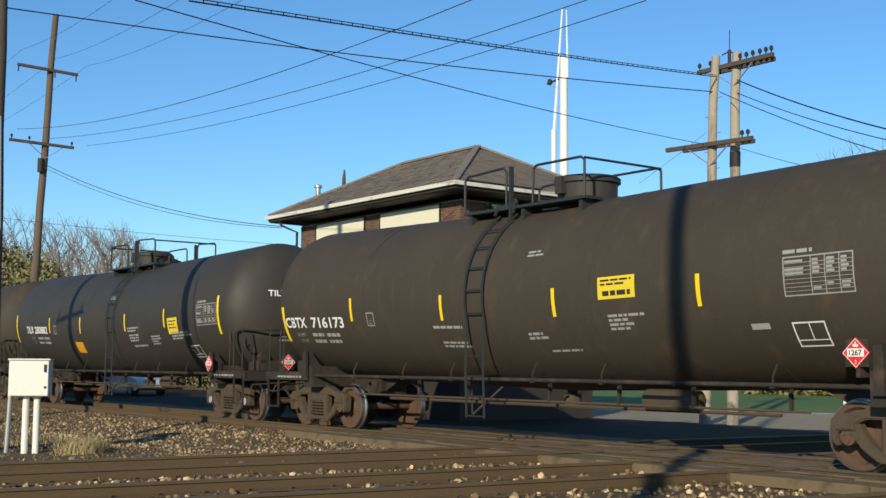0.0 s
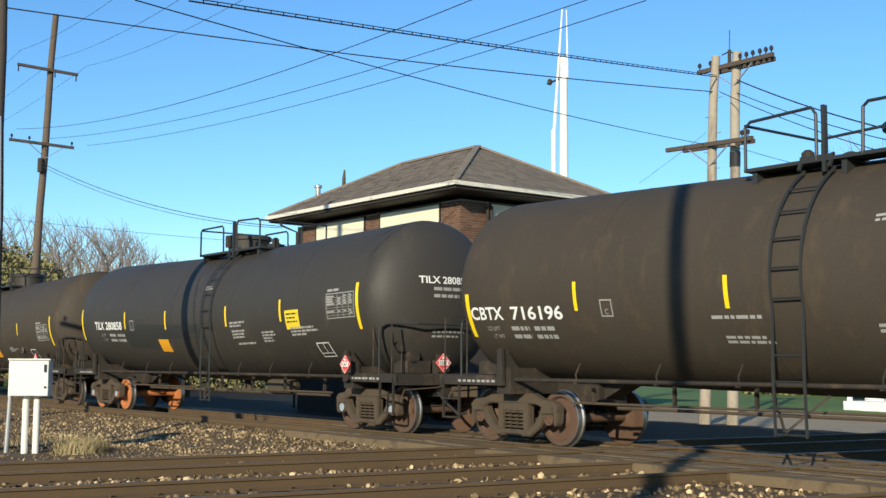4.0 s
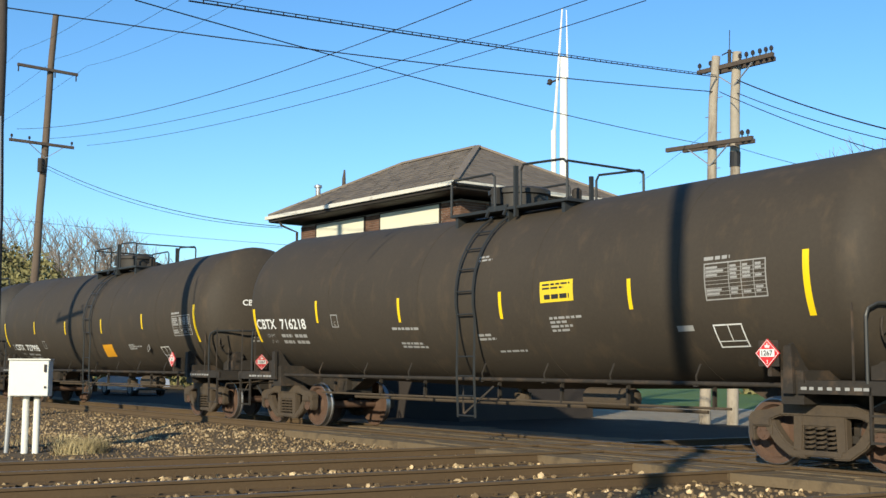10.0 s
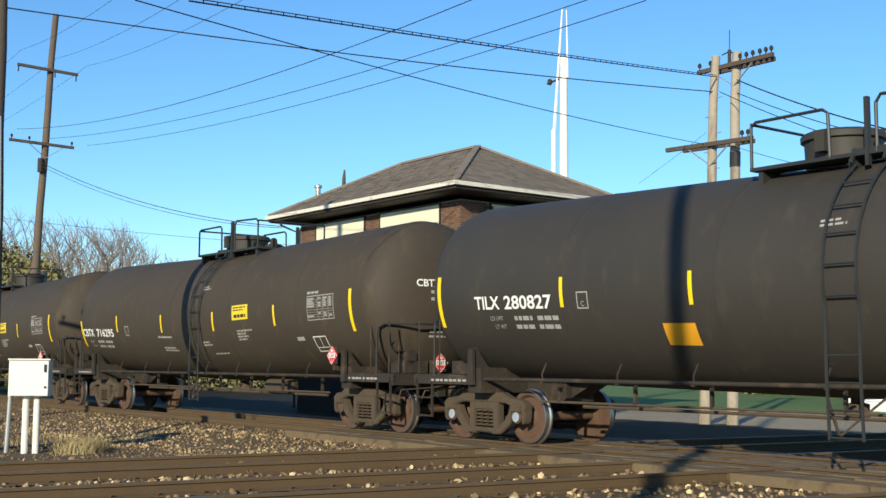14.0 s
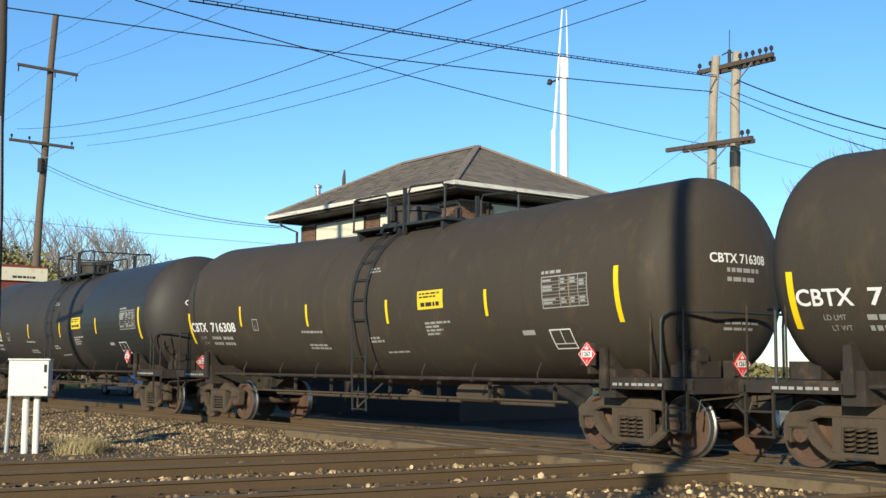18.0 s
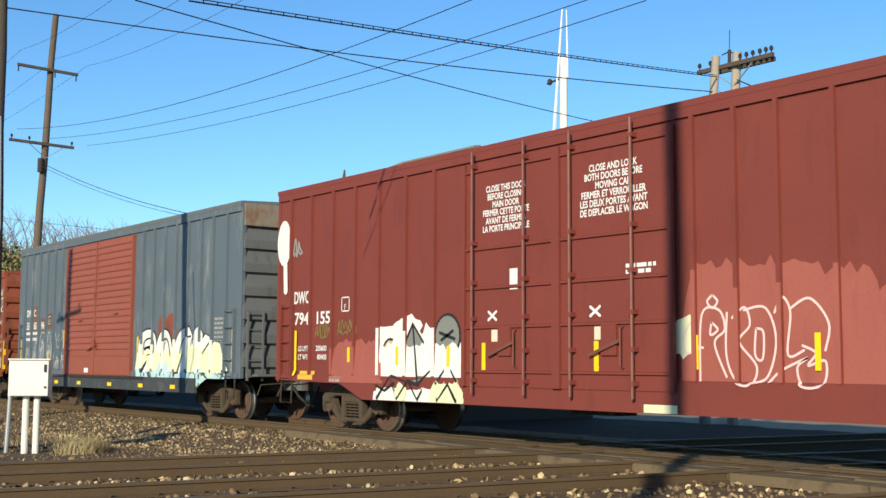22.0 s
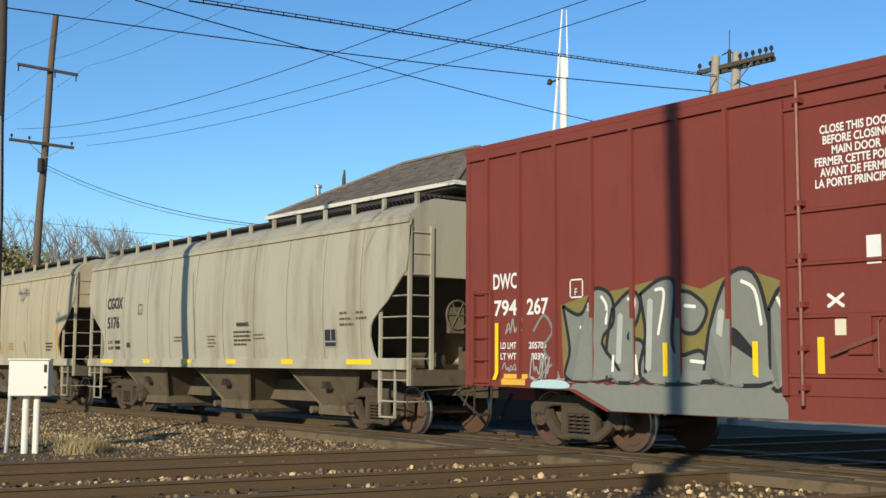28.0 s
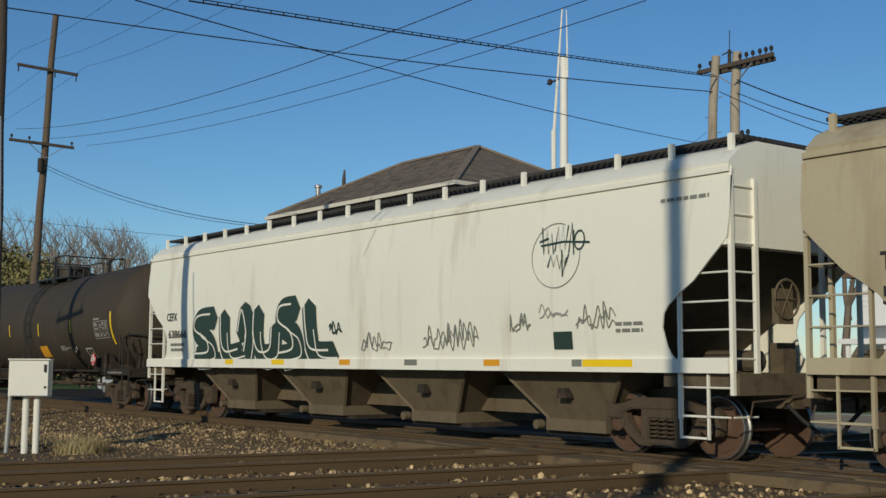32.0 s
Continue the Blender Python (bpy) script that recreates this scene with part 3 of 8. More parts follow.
cable = Shape().tube([(0.16, -0.1, 6.6), (0.34, -0.1, 5.2), (0.3, -0.06, 4.4), (0.02, -0.16, 3.6)], 0.018, 6)
part("loose_cable", cable, STEEL, pole_a)
# poles on the camera's side whose shadows fall on the train
pole_e, d_e = utility_pole((-1.1, -2.55, -0.3), (-1.1, -2.55, 15.0), 0.15, 0.12, WOOD, "tall wooden utility pole beside the crossing")
pole_f, d_f = utility_pole((-28.9, 2.85, -0.3), (-28.9, 2.85, 8.9), 0.16, 0.12, WOOD, "wooden utility pole with a single crossarm")
crossarm(pole_f, d_f, 0.79, (0.9, 0.3, 0), 0.95, 0.95, (-0.8, 0.8), False)

# white masts behind the tower
mast = thing("radio_mast", pose(-31.9, 30, -0.3), "white-painted wooden mast with a whip aerial", "mast")
part("post", Shape().tube([(0.15, 0, 0), (0.15, 0, 8), (0.17, 0, 13.2)], 0.2, 10, 0, 0.14), MAST_WHITE, mast, smooth=50)
part("aerial", Shape().tube([(0.36, 0, 12.4), (0.36, 0, 13.6), (0.33, 0, 15.0)], 0.045, 6, 0, 0.02), MAST_WHITE, mast)
part("side_pole", Shape().tube([(-0.42, 0, 0), (-0.4, 0, 10.5)], 0.1, 8), MAST_WHITE, mast)
part("whip", Shape().tube([(-0.38, 0, 10.4), (0.1, 0, 15.1)], 0.07, 6, 0, 0.03), MAST_WHITE, mast)
# Small dark side bracket with an insulator; not a lamp.
part("lamp_arm", Shape().tube([(-0.1, 0, 12.42), (-0.75, 0, 12.36)], 0.035, 6).lathe([(0, 0.04), (0.06, 0.09), (0.2, 0.09), (0.24, 0.04)], (-0.6, 0, 12.28), "z", 8), TRIM_DARK, mast)


def wire(name, a, b, sag, r, label, mat=WIRE, wrap=False):
    """An overhead line that sags between two points; a lashed one hangs by ties under its own bearer."""
    pts = catenary(a, b, sag, 24)
    ob = part(name, Shape().tube(pts, r * 0.62, 5), mat)
    if wrap:
        part("bearer", Shape().tube([p + Vector((0, 0, 0.05)) for p in pts], 0.009, 4), mat, ob)
        w = Shape()
        for i in range(1, 70):
            p = pts[0].lerp(pts[-1], i / 70) - Vector((0, 0, sag * 4 * (i / 70) * (1 - i / 70)))
            w.box(p.x - 0.006, p.x + 0.006, p.y - 0.008, p.y + 0.008, p.z - 0.012, p.z + 0.055)
        tagged(part("lashing_clip", w, mat, ob), kind="stuff")
    return tagged(ob, label, "cable", "overhead wires")


THICK, PLAIN, THIN = "thick black lashed overhead cable", "black overhead cable between wooden poles", "thin overhead power wire between poles"
wire("overhead_cable", (-15.39, 7.14, 6.56), (-21.3, 26.1, 9.53), 0.04, 0.022, THICK, wrap=True)
wire("overhead_cable", (-20.88, 26.4, 9.43), (-10.5, 22.4, 5.26), 0.25, 0.03, THICK)
wire("overhead_cable", (-23.7, 6.95, 8.45), (-21.45, 26.1, 9.13), 0.14, 0.024, PLAIN)
wire("overhead_cable", (-20.88, 26.4, 9.05), (-10.5, 22.4, 5.1), 0.25, 0.02, PLAIN)
wire("overhead_cable", (-14.93, 6.14, 6.26), (-21.75, 26.1, 7.65), 0.14, 0.016, PLAIN)
wire("overhead_cable", (-21.3, 26.2, 9.12), (-10.5, 22.4, 4.65), 0.25, 0.02, PLAIN)
wire("overhead_cable", (-20.88, 26.2, 7.5), (-14.0, 23.5, 5.3), 0.1, 0.013, THIN)
wire("overhead_wire", (-50.3, 15.6, 11.25), (-16.67, 13.49, 8.17), 0.62, 0.016, THIN)
wire("overhead_wire", (-50.3, 17.0, 11.0), (-15.39, 15.17, 8.16), 0.5, 0.015, THIN)
wire("overhead_wire", (-50.3, 18.7, 10.9), (-14.72, 16.03, 8.15), 0.44, 0.015, THIN)
wire("service_cable", (-50.75, 16.8, 10.0), (-35.7, 20.25, 6.1), 0.5, 0.022, "twisted black service cable to the tower")
wire("service_cable", (-50.75, 16.85, 9.85), (-35.7, 20.3, 6.05), 0.55, 0.016, "twisted black service cable to the tower")
for y, z in ((15.7, 14.75), (17.2, 14.6), (18.6, 14.5)):
    wire("overhead_wire", (-50.4, y, z), (-24.0, y - 4.6, 10.9), 0.35, 0.011, THIN)
    wire("overhead_wire", (-50.4, y, z), (-78.0, y + 0.5, 14.5), 0.4, 0.011, THIN)
wire("overhead_wire", (-52.0, 12.5, 7.75), (-36.8, 21.5, 5.6), 0.12, 0.012, THIN)
wire("guy_wire", (-21.7, 26.1, 8.0), (-24.6, 26.4, 6.9), 0.02, 0.008, "thin guy wire with strain insulators")


# ---- the cabinet ----
cabinet = thing("signal_cabinet", pose(-22.25, 7.35, -0.55, 0, 0, 62), "white metal relay cabinet on two white posts", "cabinet")
part("body", Shape().box(-0.36, 0.36, -0.2, 0.2, 1.27, 1.94), CABINET_WHITE, cabinet)
part("door", Shape().box(-0.345, 0.345, -0.235, -0.203, 1.285, 1.925), CABINET_WHITE, cabinet)
part("latch", Shape().box(0.27, 0.31, -0.262, -0.236, 1.72, 1.86), TRIM_DARK, cabinet, "black latch")
part("latch", Shape().box(0.28, 0.31, -0.262, -0.236, 1.42, 1.46), TRIM_DARK, cabinet)
part("roof", Shape().box(-0.375, 0.375, -0.25, 0.22, 1.942, 1.965), CABINET_WHITE, cabinet)
for x in (-0.07, 0.13):
    part("post", Shape().tube([(x, 0, -0.1), (x, 0, 1.27)], 0.062, 12), CABINET_WHITE, cabinet, smooth=50)
part("post", Shape().tube([(-0.42, 0.1, -0.1), (-0.37, 0.1, 1.3)], 0.045, 10), STEEL, cabinet, "grey steel post")


# ---- the train: shared pieces ----
WHEEL_R = 0.457


def wheelset_shape():
    """Two wheels on an axle, round the origin, with bearing ends."""
    s = Shape()
    prof = [(-1.08, 0.02), (-1.08, 0.11), (-0.93, 0.12), (-0.93, 0.09), (-0.85, 0.1), (-0.83, 0.13), (-0.82, 0.16), (-0.775, 0.2), (-0.765, 0.34),
            (-0.825, 0.375), (-0.825, 0.44), (-0.82, 0.457), (-0.735, 0.46), (-0.72, 0.487), (-0.69, 0.487), (-0.688, 0.37), (-0.72, 0.3), (-0.7, 0.12), (-0.68, 0.08)]
    slots = [0, 0, 0, 0, 0, 0, 0, 0, 0, 0, 1, 1, 1, 1, 0, 0, 0, 0]
    full = prof + [(-a, r) for a, r in reversed(prof)]
    s.lathe(full, (0, 0, 0), "y", 28, slots + [0] + slots[::-1])
    for y in (-1.085, 1.085):
        for i in range(3):
            a = i * 2.094
            s.slab(Matrix.Translation((0.06 * math.cos(a), y, 0.06 * math.sin(a))), 0.03, 0.02, 0.03)
    return s


WHEELSETS = {k: mesh_of("wheelset", wheelset_shape(), [m, TREAD], 35) for k, m in (("rust", WHEEL_RUST), ("orange", WHEEL_ORANGE))}


def side_frame_shape(sgn):
    """Cast side frame of a truck with its two windows."""
    outer = [(-1.12, 0.50), (-1.14, 0.66), (-1.06, 0.72), (-0.74, 0.75), (-0.56, 0.86), (0.56, 0.86), (0.74, 0.75), (1.06, 0.72), (1.14, 0.66), (1.12, 0.50),
             (1.05, 0.46), (1.02, 0.34), (0.98, 0.30)]
    s = Shape()
    y0, y1 = (sgn * 0.93, sgn * 1.1)
    a, b = min(y0, y1), max(y0, y1)
    # top member, two pedestals, bottom member, columns
    s.prism([(-0.6, 0.69), (0.6, 0.69), (0.78, 0.62), (1.12, 0.55), (1.14, 0.66), (1.05, 0.74), (0.72, 0.78), (0.5, 0.87), (-0.5, 0.87), (-0.72, 0.78), (-1.05, 0.74), (-1.14, 0.66), (-1.12, 0.55), (-0.78, 0.62)], a, b)
    for k in (-1, 1):
        s.prism([(k * 1.12, 0.62), (k * 1.13, 0.5), (k * 1.1, 0.36), (k * 1.02, 0.33), (k * 1.04, 0.52), (k * 0.78, 0.54), (k * 0.76, 0.4), (k * 0.71, 0.42), (k * 0.71, 0.62)], a, b)
        s.prism([(k * 0.9, 0.57), (k * 0.7, 0.31), (k * 0.46, 0.15), (k * 0.2, 0.14), (k * 0.2, 0.24), (k * 0.38, 0.26), (k * 0.54, 0.37), (k * 0.67, 0.53), (k * 0.72, 0.64)], a + 0.01, b - 0.01)
        s.prism([(k * 0.23, 0.76), (k * 0.4, 0.76), (k * 0.41, 0.24), (k * 0.26, 0.22)], a + 0.015, b - 0.015)
        # journal box over the bearing
        s.slab(Matrix.Translation((k * 0.889, sgn * 1.03, 0.6)), 0.3, 0.2, 0.12)
    s.box(-0.36, 0.36, a, b, 0.17, 0.25)
    s.box(-0.3, 0.3, a + 0.02, b + 0.03 * (sgn > 0) - 0.0, 0.56, 0.73)
    return s


def springs_shape(sgn):
    s = Shape()
    for x in (-0.17, 0.0, 0.17):
        pts = [(x + 0.075 * math.cos(a), sgn * 1.02 + 0.075 * math.sin(a), 0.25 + a * 0.31 / 31.4) for a in [i * 31.4 / 40 for i in range(41)]]
        s.tube(pts, 0.016, 4)
    return s


def bolster_shape():
    s = Shape().box(-0.2, 0.2, -0.92, 0.92, 0.56, 0.72)
    s.lathe([(0, 0.2), (0.1, 0.2)], (0, 0, 0.7), "z", 14)
    for x in (-0.42, 0.42):
        s.box(x - 0.05, x + 0.05, -0.9, 0.9, 0.36, 0.46)
        for y in (-0.72, 0.72):
            s.box(x - 0.1, x + 0.1, y - 0.06, y + 0.06, 0.3, 0.62)
    s.box(-0.5, 0.5, -0.06, 0.06, 0.42, 0.5)
    return s


def softened(me, size):
    """Rounds the edges of a casting."""
    b = bmesh.new()
    b.from_mesh(me)
    bmesh.ops.bevel(b, geom=list(b.edges), offset=size, segments=2, affect="EDGES", clamp_overlap=True)
    b.to_mesh(me)
    b.free()
    me.polygons.foreach_set("use_smooth", [True] * len(me.polygons))
    me.set_sharp_from_angle(angle=radians(50))
    return me


SIDE_FRAMES = {k: softened(mesh_of("side_frame", side_frame_shape(k), GRIME), 0.018) for k in (-1, 1)}
SPRINGS = {k: mesh_of("springs", springs_shape(k), GRIME, 50) for k in (-1, 1)}
BOLSTER = mesh_of("truck", bolster_shape(), FRAME_DARK)
CAP_WHITE = mesh_of("bearing_cap", Shape().lathe([(0, 0.03), (0, 0.085), (-0.012, 0.085), (-0.013, 0.03)], (0, -1.1, 0), "y", 14), CAP_PAINT)


def truck(car, x, wheels="rust", caps=False):
    t = part("truck", BOLSTER, None, car, "grimy cast-steel freight truck")
    t.location = (x, 0, 0)
    for k in (-1, 1):
        part("side_frame", SIDE_FRAMES[k], None, t)
        part("spring_nest", SPRINGS[k], None, t)
    for k in (-1, 1):
        w = part("wheelset", WHEELSETS[wheels], None, t)
        w.location = (k * 0.889, 0, WHEEL_R)
        if caps:
            part("bearing_cap", CAP_WHITE, None, t).location = (k * 0.889, 0, WHEEL_R)
    return t


def coupler(car, x, sgn):
    """Knuckle coupler with its shank, hose and cut lever at one end of a car."""
    s = Shape().box(min(x - sgn * 0.9, x - sgn * 0.25), max(x - sgn * 0.9, x - sgn * 0.25), -0.09, 0.09, 0.78, 0.98)
    s.prism([(x - sgn * 0.28, -0.16), (x - sgn * 0.02, -0.2), (x + sgn * 0.03, -0.06), (x - sgn * 0.06, 0.02), (x + sgn * 0.03, 0.2), (x - sgn * 0.24, 0.16)], 0.72, 1.02, "z")
    part("coupler", s, GRIME, car, "rusty knuckle coupler")
    h = Shape().tube([(x - sgn * 0.55, -0.35, 0.82), (x - sgn * 0.3, -0.32, 0.6), (x - sgn * 0.05, -0.2, 0.38), (x, -0.05, 0.42)], 0.03, 6)
    part("air_hose", h, RUBBER, car)
    lever = Shape().tube([(x - sgn * 0.35, -0.05, 0.98), (x - sgn * 0.4, -0.5, 0.9), (x - sgn * 0.42, -1.25, 0.86), (x - sgn * 0.4, -1.35, 0.62)], 0.014, 5)
    part("cut_lever", lever, GRIME, car)


TEXT_CACHE = {}


def text_points(body, size, bold=0.0):
    """The built-in font's letters as flat triangles."""
    key = (body, size, bold)
    if key not in TEXT_CACHE:
        cu = bpy.data.curves.new("lettering", "FONT")
        cu.body, cu.size, cu.offset, cu.resolution_u = body, size, bold, 3
        ob = bpy.data.objects.new("lettering", cu)
        scene.collection.objects.link(ob)
        bpy.context.view_layer.update()
        me = bpy.data.meshes.new_from_object(ob.evaluated_get(bpy.context.evaluated_depsgraph_get()))
        TEXT_CACHE[key] = ([tuple(v.co) for v in me.vertices], [tuple(p.vertices) for p in me.polygons])
        bpy.data.objects.remove(ob)
        bpy.data.meshes.remove(me)
    return TEXT_CACHE[key]


TANK_R, TANK_Z = 1.62, 2.56


def rise(x):
    """The tank slopes down from both ends to the outlet in its middle."""
    return 0.021 * min(abs(x), 7.9) - 0.03


def on_tank(x, s, lift=0.005):
    """A point of the tank's near side: x along, s metres of arc above its middle."""
    r = TANK_R + lift
    return (x, -r * math.cos((s + 0.055) / TANK_R), TANK_Z + rise(x) + r * math.sin((s + 0.055) / TANK_R))


def on_head(x, s, lift=0.01):
    """The same, carried on round the domed end of the tank."""
    over = abs(x) - 7.55
    if over <= 0:
        return on_tank(x, s, lift)
    r = (TANK_R + lift) * math.sqrt(max(0.02, 1 - (over / 0.8) ** 2))
    return (x, -r * math.cos((s + 0.055) / TANK_R), TANK_Z + rise(x) + r * math.sin((s + 0.055) / TANK_R))


def on_end_face(a, s, lift=0.012):
    """A point of the domed end that leads: a metres across, s above its middle."""
    return (7.55 + 0.8 * math.sqrt(max(0.02, 1 - (a * a + s * s) / TANK_R ** 2)) + lift, a, TANK_Z + rise(8) + s)


def lettering(parent, body, size, x, s, place, material, wide=1.0, bold=0.0, name="lettering", fit=0.0):
    """Stencilled letters; fit is the width that they take up."""
    v, f = text_points(body, size, bold)
    if fit:
        wide = fit / (max(p[0] for p in v) - min(p[0] for p in v))
    sh = Shape()
    sh.v = [place(x + a * wide, s + b) for a, b, _ in v]
    for p in f:
        sh.face(p)
    me = bpy.data.meshes.new(name)
    me.from_pydata(sh.v, [], sh.f)
    me.materials.append(material)
    return part(name, me, None, parent)


def patch(shape, place, x0, x1, s0, s1, slot=0, lift=0.005, skew=0.0, n=6):
    """A strip that follows a surface from arc s0 to s1."""
    rows = []
    for i in range(n + 1):
        s = s0 + (s1 - s0) * i / n
        o = skew * (i / n)
        rows.append(shape.add([place(x0 + o, s, lift), place(x1 + o, s, lift)]))
    for a, b in zip(rows, rows[1:]):
        shape.face((a, a + 1, b + 1, b), slot)
    return shape


def bars(parent, place, x, s, widths, h=0.045, gap=0.03, material=DIM_WHITE, name="stencil_text", seed=1):
    """Rows of small unreadable stencilled words as plain bars."""
    sh = Shape()
    rng = random.Random(seed)
    for i, w in enumerate(widths):
        a = x
        z = s - i * (h + gap)
        while a < x + w:
            b = min(x + w, a + rng.uniform(0.06, 0.2))
            patch(sh, place, a, b, z, z + h, n=1)
            a = b + 0.03
    return part(name, sh, material, parent)


def frame_lines(sh, place, x0, x1, s0, s1, t, slot=0):
    for a, b, c, d in ((x0, x1, s0, s0 + t), (x0, x1, s1 - t, s1), (x0, x0 + t, s0, s1), (x1 - t, x1, s0, s1)):
        patch(sh, place, a, b, c, d, slot, n=3)
    return sh


# ---- tank cars ----
def tank_shell():
    s = Shape()
    prof = []
    for i in range(9):
        a = math.pi / 2 * i / 8
        prof.append((-7.55 - 0.8 * math.cos(a), TANK_R * math.sin(a) if i else 0.02))
    for x in (-5.0, -2.5, 0, 2.5, 5.0):
        prof.append((x, TANK_R))
    prof += [(-a, r) for a, r in reversed(prof[:9])]
    s.lathe(prof, (0, 0, TANK_Z), "x", 64)
    s.v = [(x, y, z + rise(x)) for x, y, z in s.v]
    return s


def tank_car_body(kind, m, lx):
    """A tank car without its lettering; m turns the gear on top round, lx is where the ladder stands."""
    paint = TANK_BLACK if kind == "TILX" else TANK_BROWN
    label = "black tank car with yellow tape marks" if kind == "TILX" else "dusty brown-black tank car with yellow tape marks"
    car = thing("tank_car", pose(0, 0, 0), label, "tank car", "tank cars of the train")
    shell = part("tank", mesh_of("tank", tank_shell(), paint, 50), None, car)
    for x in (-4.4, -1.3, 1.9, 5.0):
        part("weld_seam", Shape().lathe([(0, TANK_R - 0.01), (0, TANK_R + 0.004), (0.02, TANK_R + 0.004), (0.02, TANK_R - 0.01)], (x, 0, TANK_Z + rise(x)), "x", 64), paint, shell, smooth=50)
    # saddles, stub sills, end platforms
    for k in (-1, 1):
        sad = Shape()
        sad.box(min(k * 6.6, k * 6.95), max(k * 6.6, k * 6.95), -1.42, 1.42, 0.86, 1.3)
        for y in (-1, 1):
            sad.prism([(y * 1.46, 1.0), (y * 1.5, 1.0), (y * 1.52, 1.62), (y * 1.4, 1.66), (y * 1.15, 1.35), (y * 0.9, 1.15)], min(k * 6.75, k * 6.8), max(k * 6.75, k * 6.8), "x")
            sad.prism([(k * 6.7, 1.0), (k * 6.86, 1.0), (k * 6.84, 1.62), (k * 6.72, 1.62)], y * 1.49 - 0.03, y * 1.49 + 0.03)
        part("saddle", sad, FRAME_DARK, car)
        sill = Shape().box(min(k * 5.6, k * 8.45), max(k * 5.6, k * 8.45), -0.33, 0.33, 0.72, 1.12)
        sill.prism([(k * 5.0, 1.08), (k * 5.7, 0.74), (k * 5.7, 1.12)], -0.2, 0.2)
        part("stub_sill", sill, FRAME_DARK, car)
        deck = Shape().box(min(k * 7.0, k * 8.5), max(k * 7.0, k * 8.5), -1.46, 1.46, 1.12, 1.17)
        deck.box(min(k * 8.42, k * 8.5), max(k * 8.42, k * 8.5), -1.46, 1.46, 0.95, 1.12)
        deck.box(min(k * 6.9, k * 8.5), max(k * 6.9, k * 8.5), -1.48, -1.42, 1.0, 1.14)
        part("end_platform", deck, FRAME_DARK, car)
        rail_ = Shape().tube([(k * 7.9, -1.45, 1.1), (k * 7.9, -1.45, 1.98), (k * 7.92, -1.42, 2.08), (k * 8.0, -1.34, 2.14), (k * 8.42, -0.9, 2.14), (k * 8.44, -0.7, 2.14), (k * 8.44, 0.7, 2.14), (k * 8.42, 0.9, 2.14), (k * 8.0, 1.34, 2.14), (k * 7.9, 1.45, 1.98), (k * 7.9, 1.45, 1.1)], 0.024, 6)
        part("end_handrail", rail_, TANK_PATCH, car)
        for gx, gz in ((8.35, 2.2), (7.72, 2.2)):
            part("grab_post", Shape().tube([(k * gx, -1.47, 1.0), (k * gx, -1.47, gz)], 0.016, 5), FRAME_DARK, car)
        step = Shape()
        for z in (0.42, 0.75):
            step.beam((k * 7.95, -1.46, z), (k * 8.4, -1.46, z), 0.05, 0.03)
        for x in (7.95, 8.4):
            step.beam((k * x, -1.46, 0.4), (k * x, -1.46, 1.1), 0.04, 0.03)
        part("sill_step", step, FRAME_DARK, car)
        # brake gear between platform and coupler
        gear = Shape().box(min(k * 7.6, k * 8.1), max(k * 7.6, k * 8.1), -0.9, -0.35, 1.18, 1.42)
        gear.lathe([(0, 0.14), (0.35, 0.14)], (k * 7.75, -0.75, 1.5), "x", 10)
        part("brake_gear", gear, FRAME_DARK, car)
    wheel = Shape()
    wheel.tube([(7.95 + 0.001 * i, -0.95 + 0.26 * math.cos(i * math.pi / 8), 1.85 + 0.26 * math.sin(i * math.pi / 8)) for i in range(17)], 0.018, 5)
    for i in range(4):
        a = i * math.pi / 2 + 0.4
        wheel.tube([(7.95, -0.95, 1.85), (7.95, -0.95 + 0.26 * math.cos(a), 1.85 + 0.26 * math.sin(a))], 0.012, 4)
    wheel.tube([(7.95, -0.95, 1.85), (7.95, -0.95, 1.2)], 0.02, 5)
    part("brake_wheel", wheel, FRAME_DARK, car)
    # pipes and brackets along the belly
    pipe = Shape().tube([(-6.6, -1.33, 1.1), (6.6, -1.33, 1.1)], 0.035, 8)
    part("side_pipe", pipe, FRAME_DARK, car, smooth=50)
    low = Shape().tube([(-5.6, -0.95, 0.74), (5.4, -0.95, 0.74)], 0.022, 6)
    low.tube([(-5.0, -0.5, 0.66), (4.6, -0.5, 0.66)], 0.03, 6)
    part("brake_pipe", low, GRIME, car)
    for x in (-5.1, -3.4, -1.9, 0.3, 1.9, 3.4, 5.1):
        br = Shape().tube([(x, -1.33, 1.08), (x + 0.01, -1.36, 1.2), (x + 0.05, -1.3, 1.38)], 0.014, 5).box(x - 0.03, x + 0.03, -1.38, -0.75, 1.055, 1.075)
        part("bracket", br, FRAME_DARK, car)
        part("hanger", Shape().box(x - 0.02, x + 0.02, -0.98, -0.92, 0.72, 1.07), FRAME_DARK, car)
    valve = Shape().lathe([(0, 0.16), (0.18, 0.16), (0.2, 0.09), (0.42, 0.09)], (-0.15, 0, 0.66), "z", 12)
    valve.box(-0.5, 0.5, -0.25, 0.25, 0.98, 1.1)
    part("bottom_outlet", valve, GRIME, car)
    res = Shape().lathe([(-0.55, 0.05), (-0.5, 0.17), (0.5, 0.17), (0.55, 0.05)], (2.7, -0.6, 0.82), "x", 12)
    part("air_reservoir", res, GRIME, car)
    # ladder up the side
    for x in (lx - 0.24, lx + 0.24):
        pts = [(x, -1.63, 0.44), (x, -1.66, 1.2)] + [(x, -1.7 * math.cos(a), TANK_Z + rise(lx) + 1.7 * math.sin(a)) for a in [-0.25 + i * 0.16 for i in range(9)]]
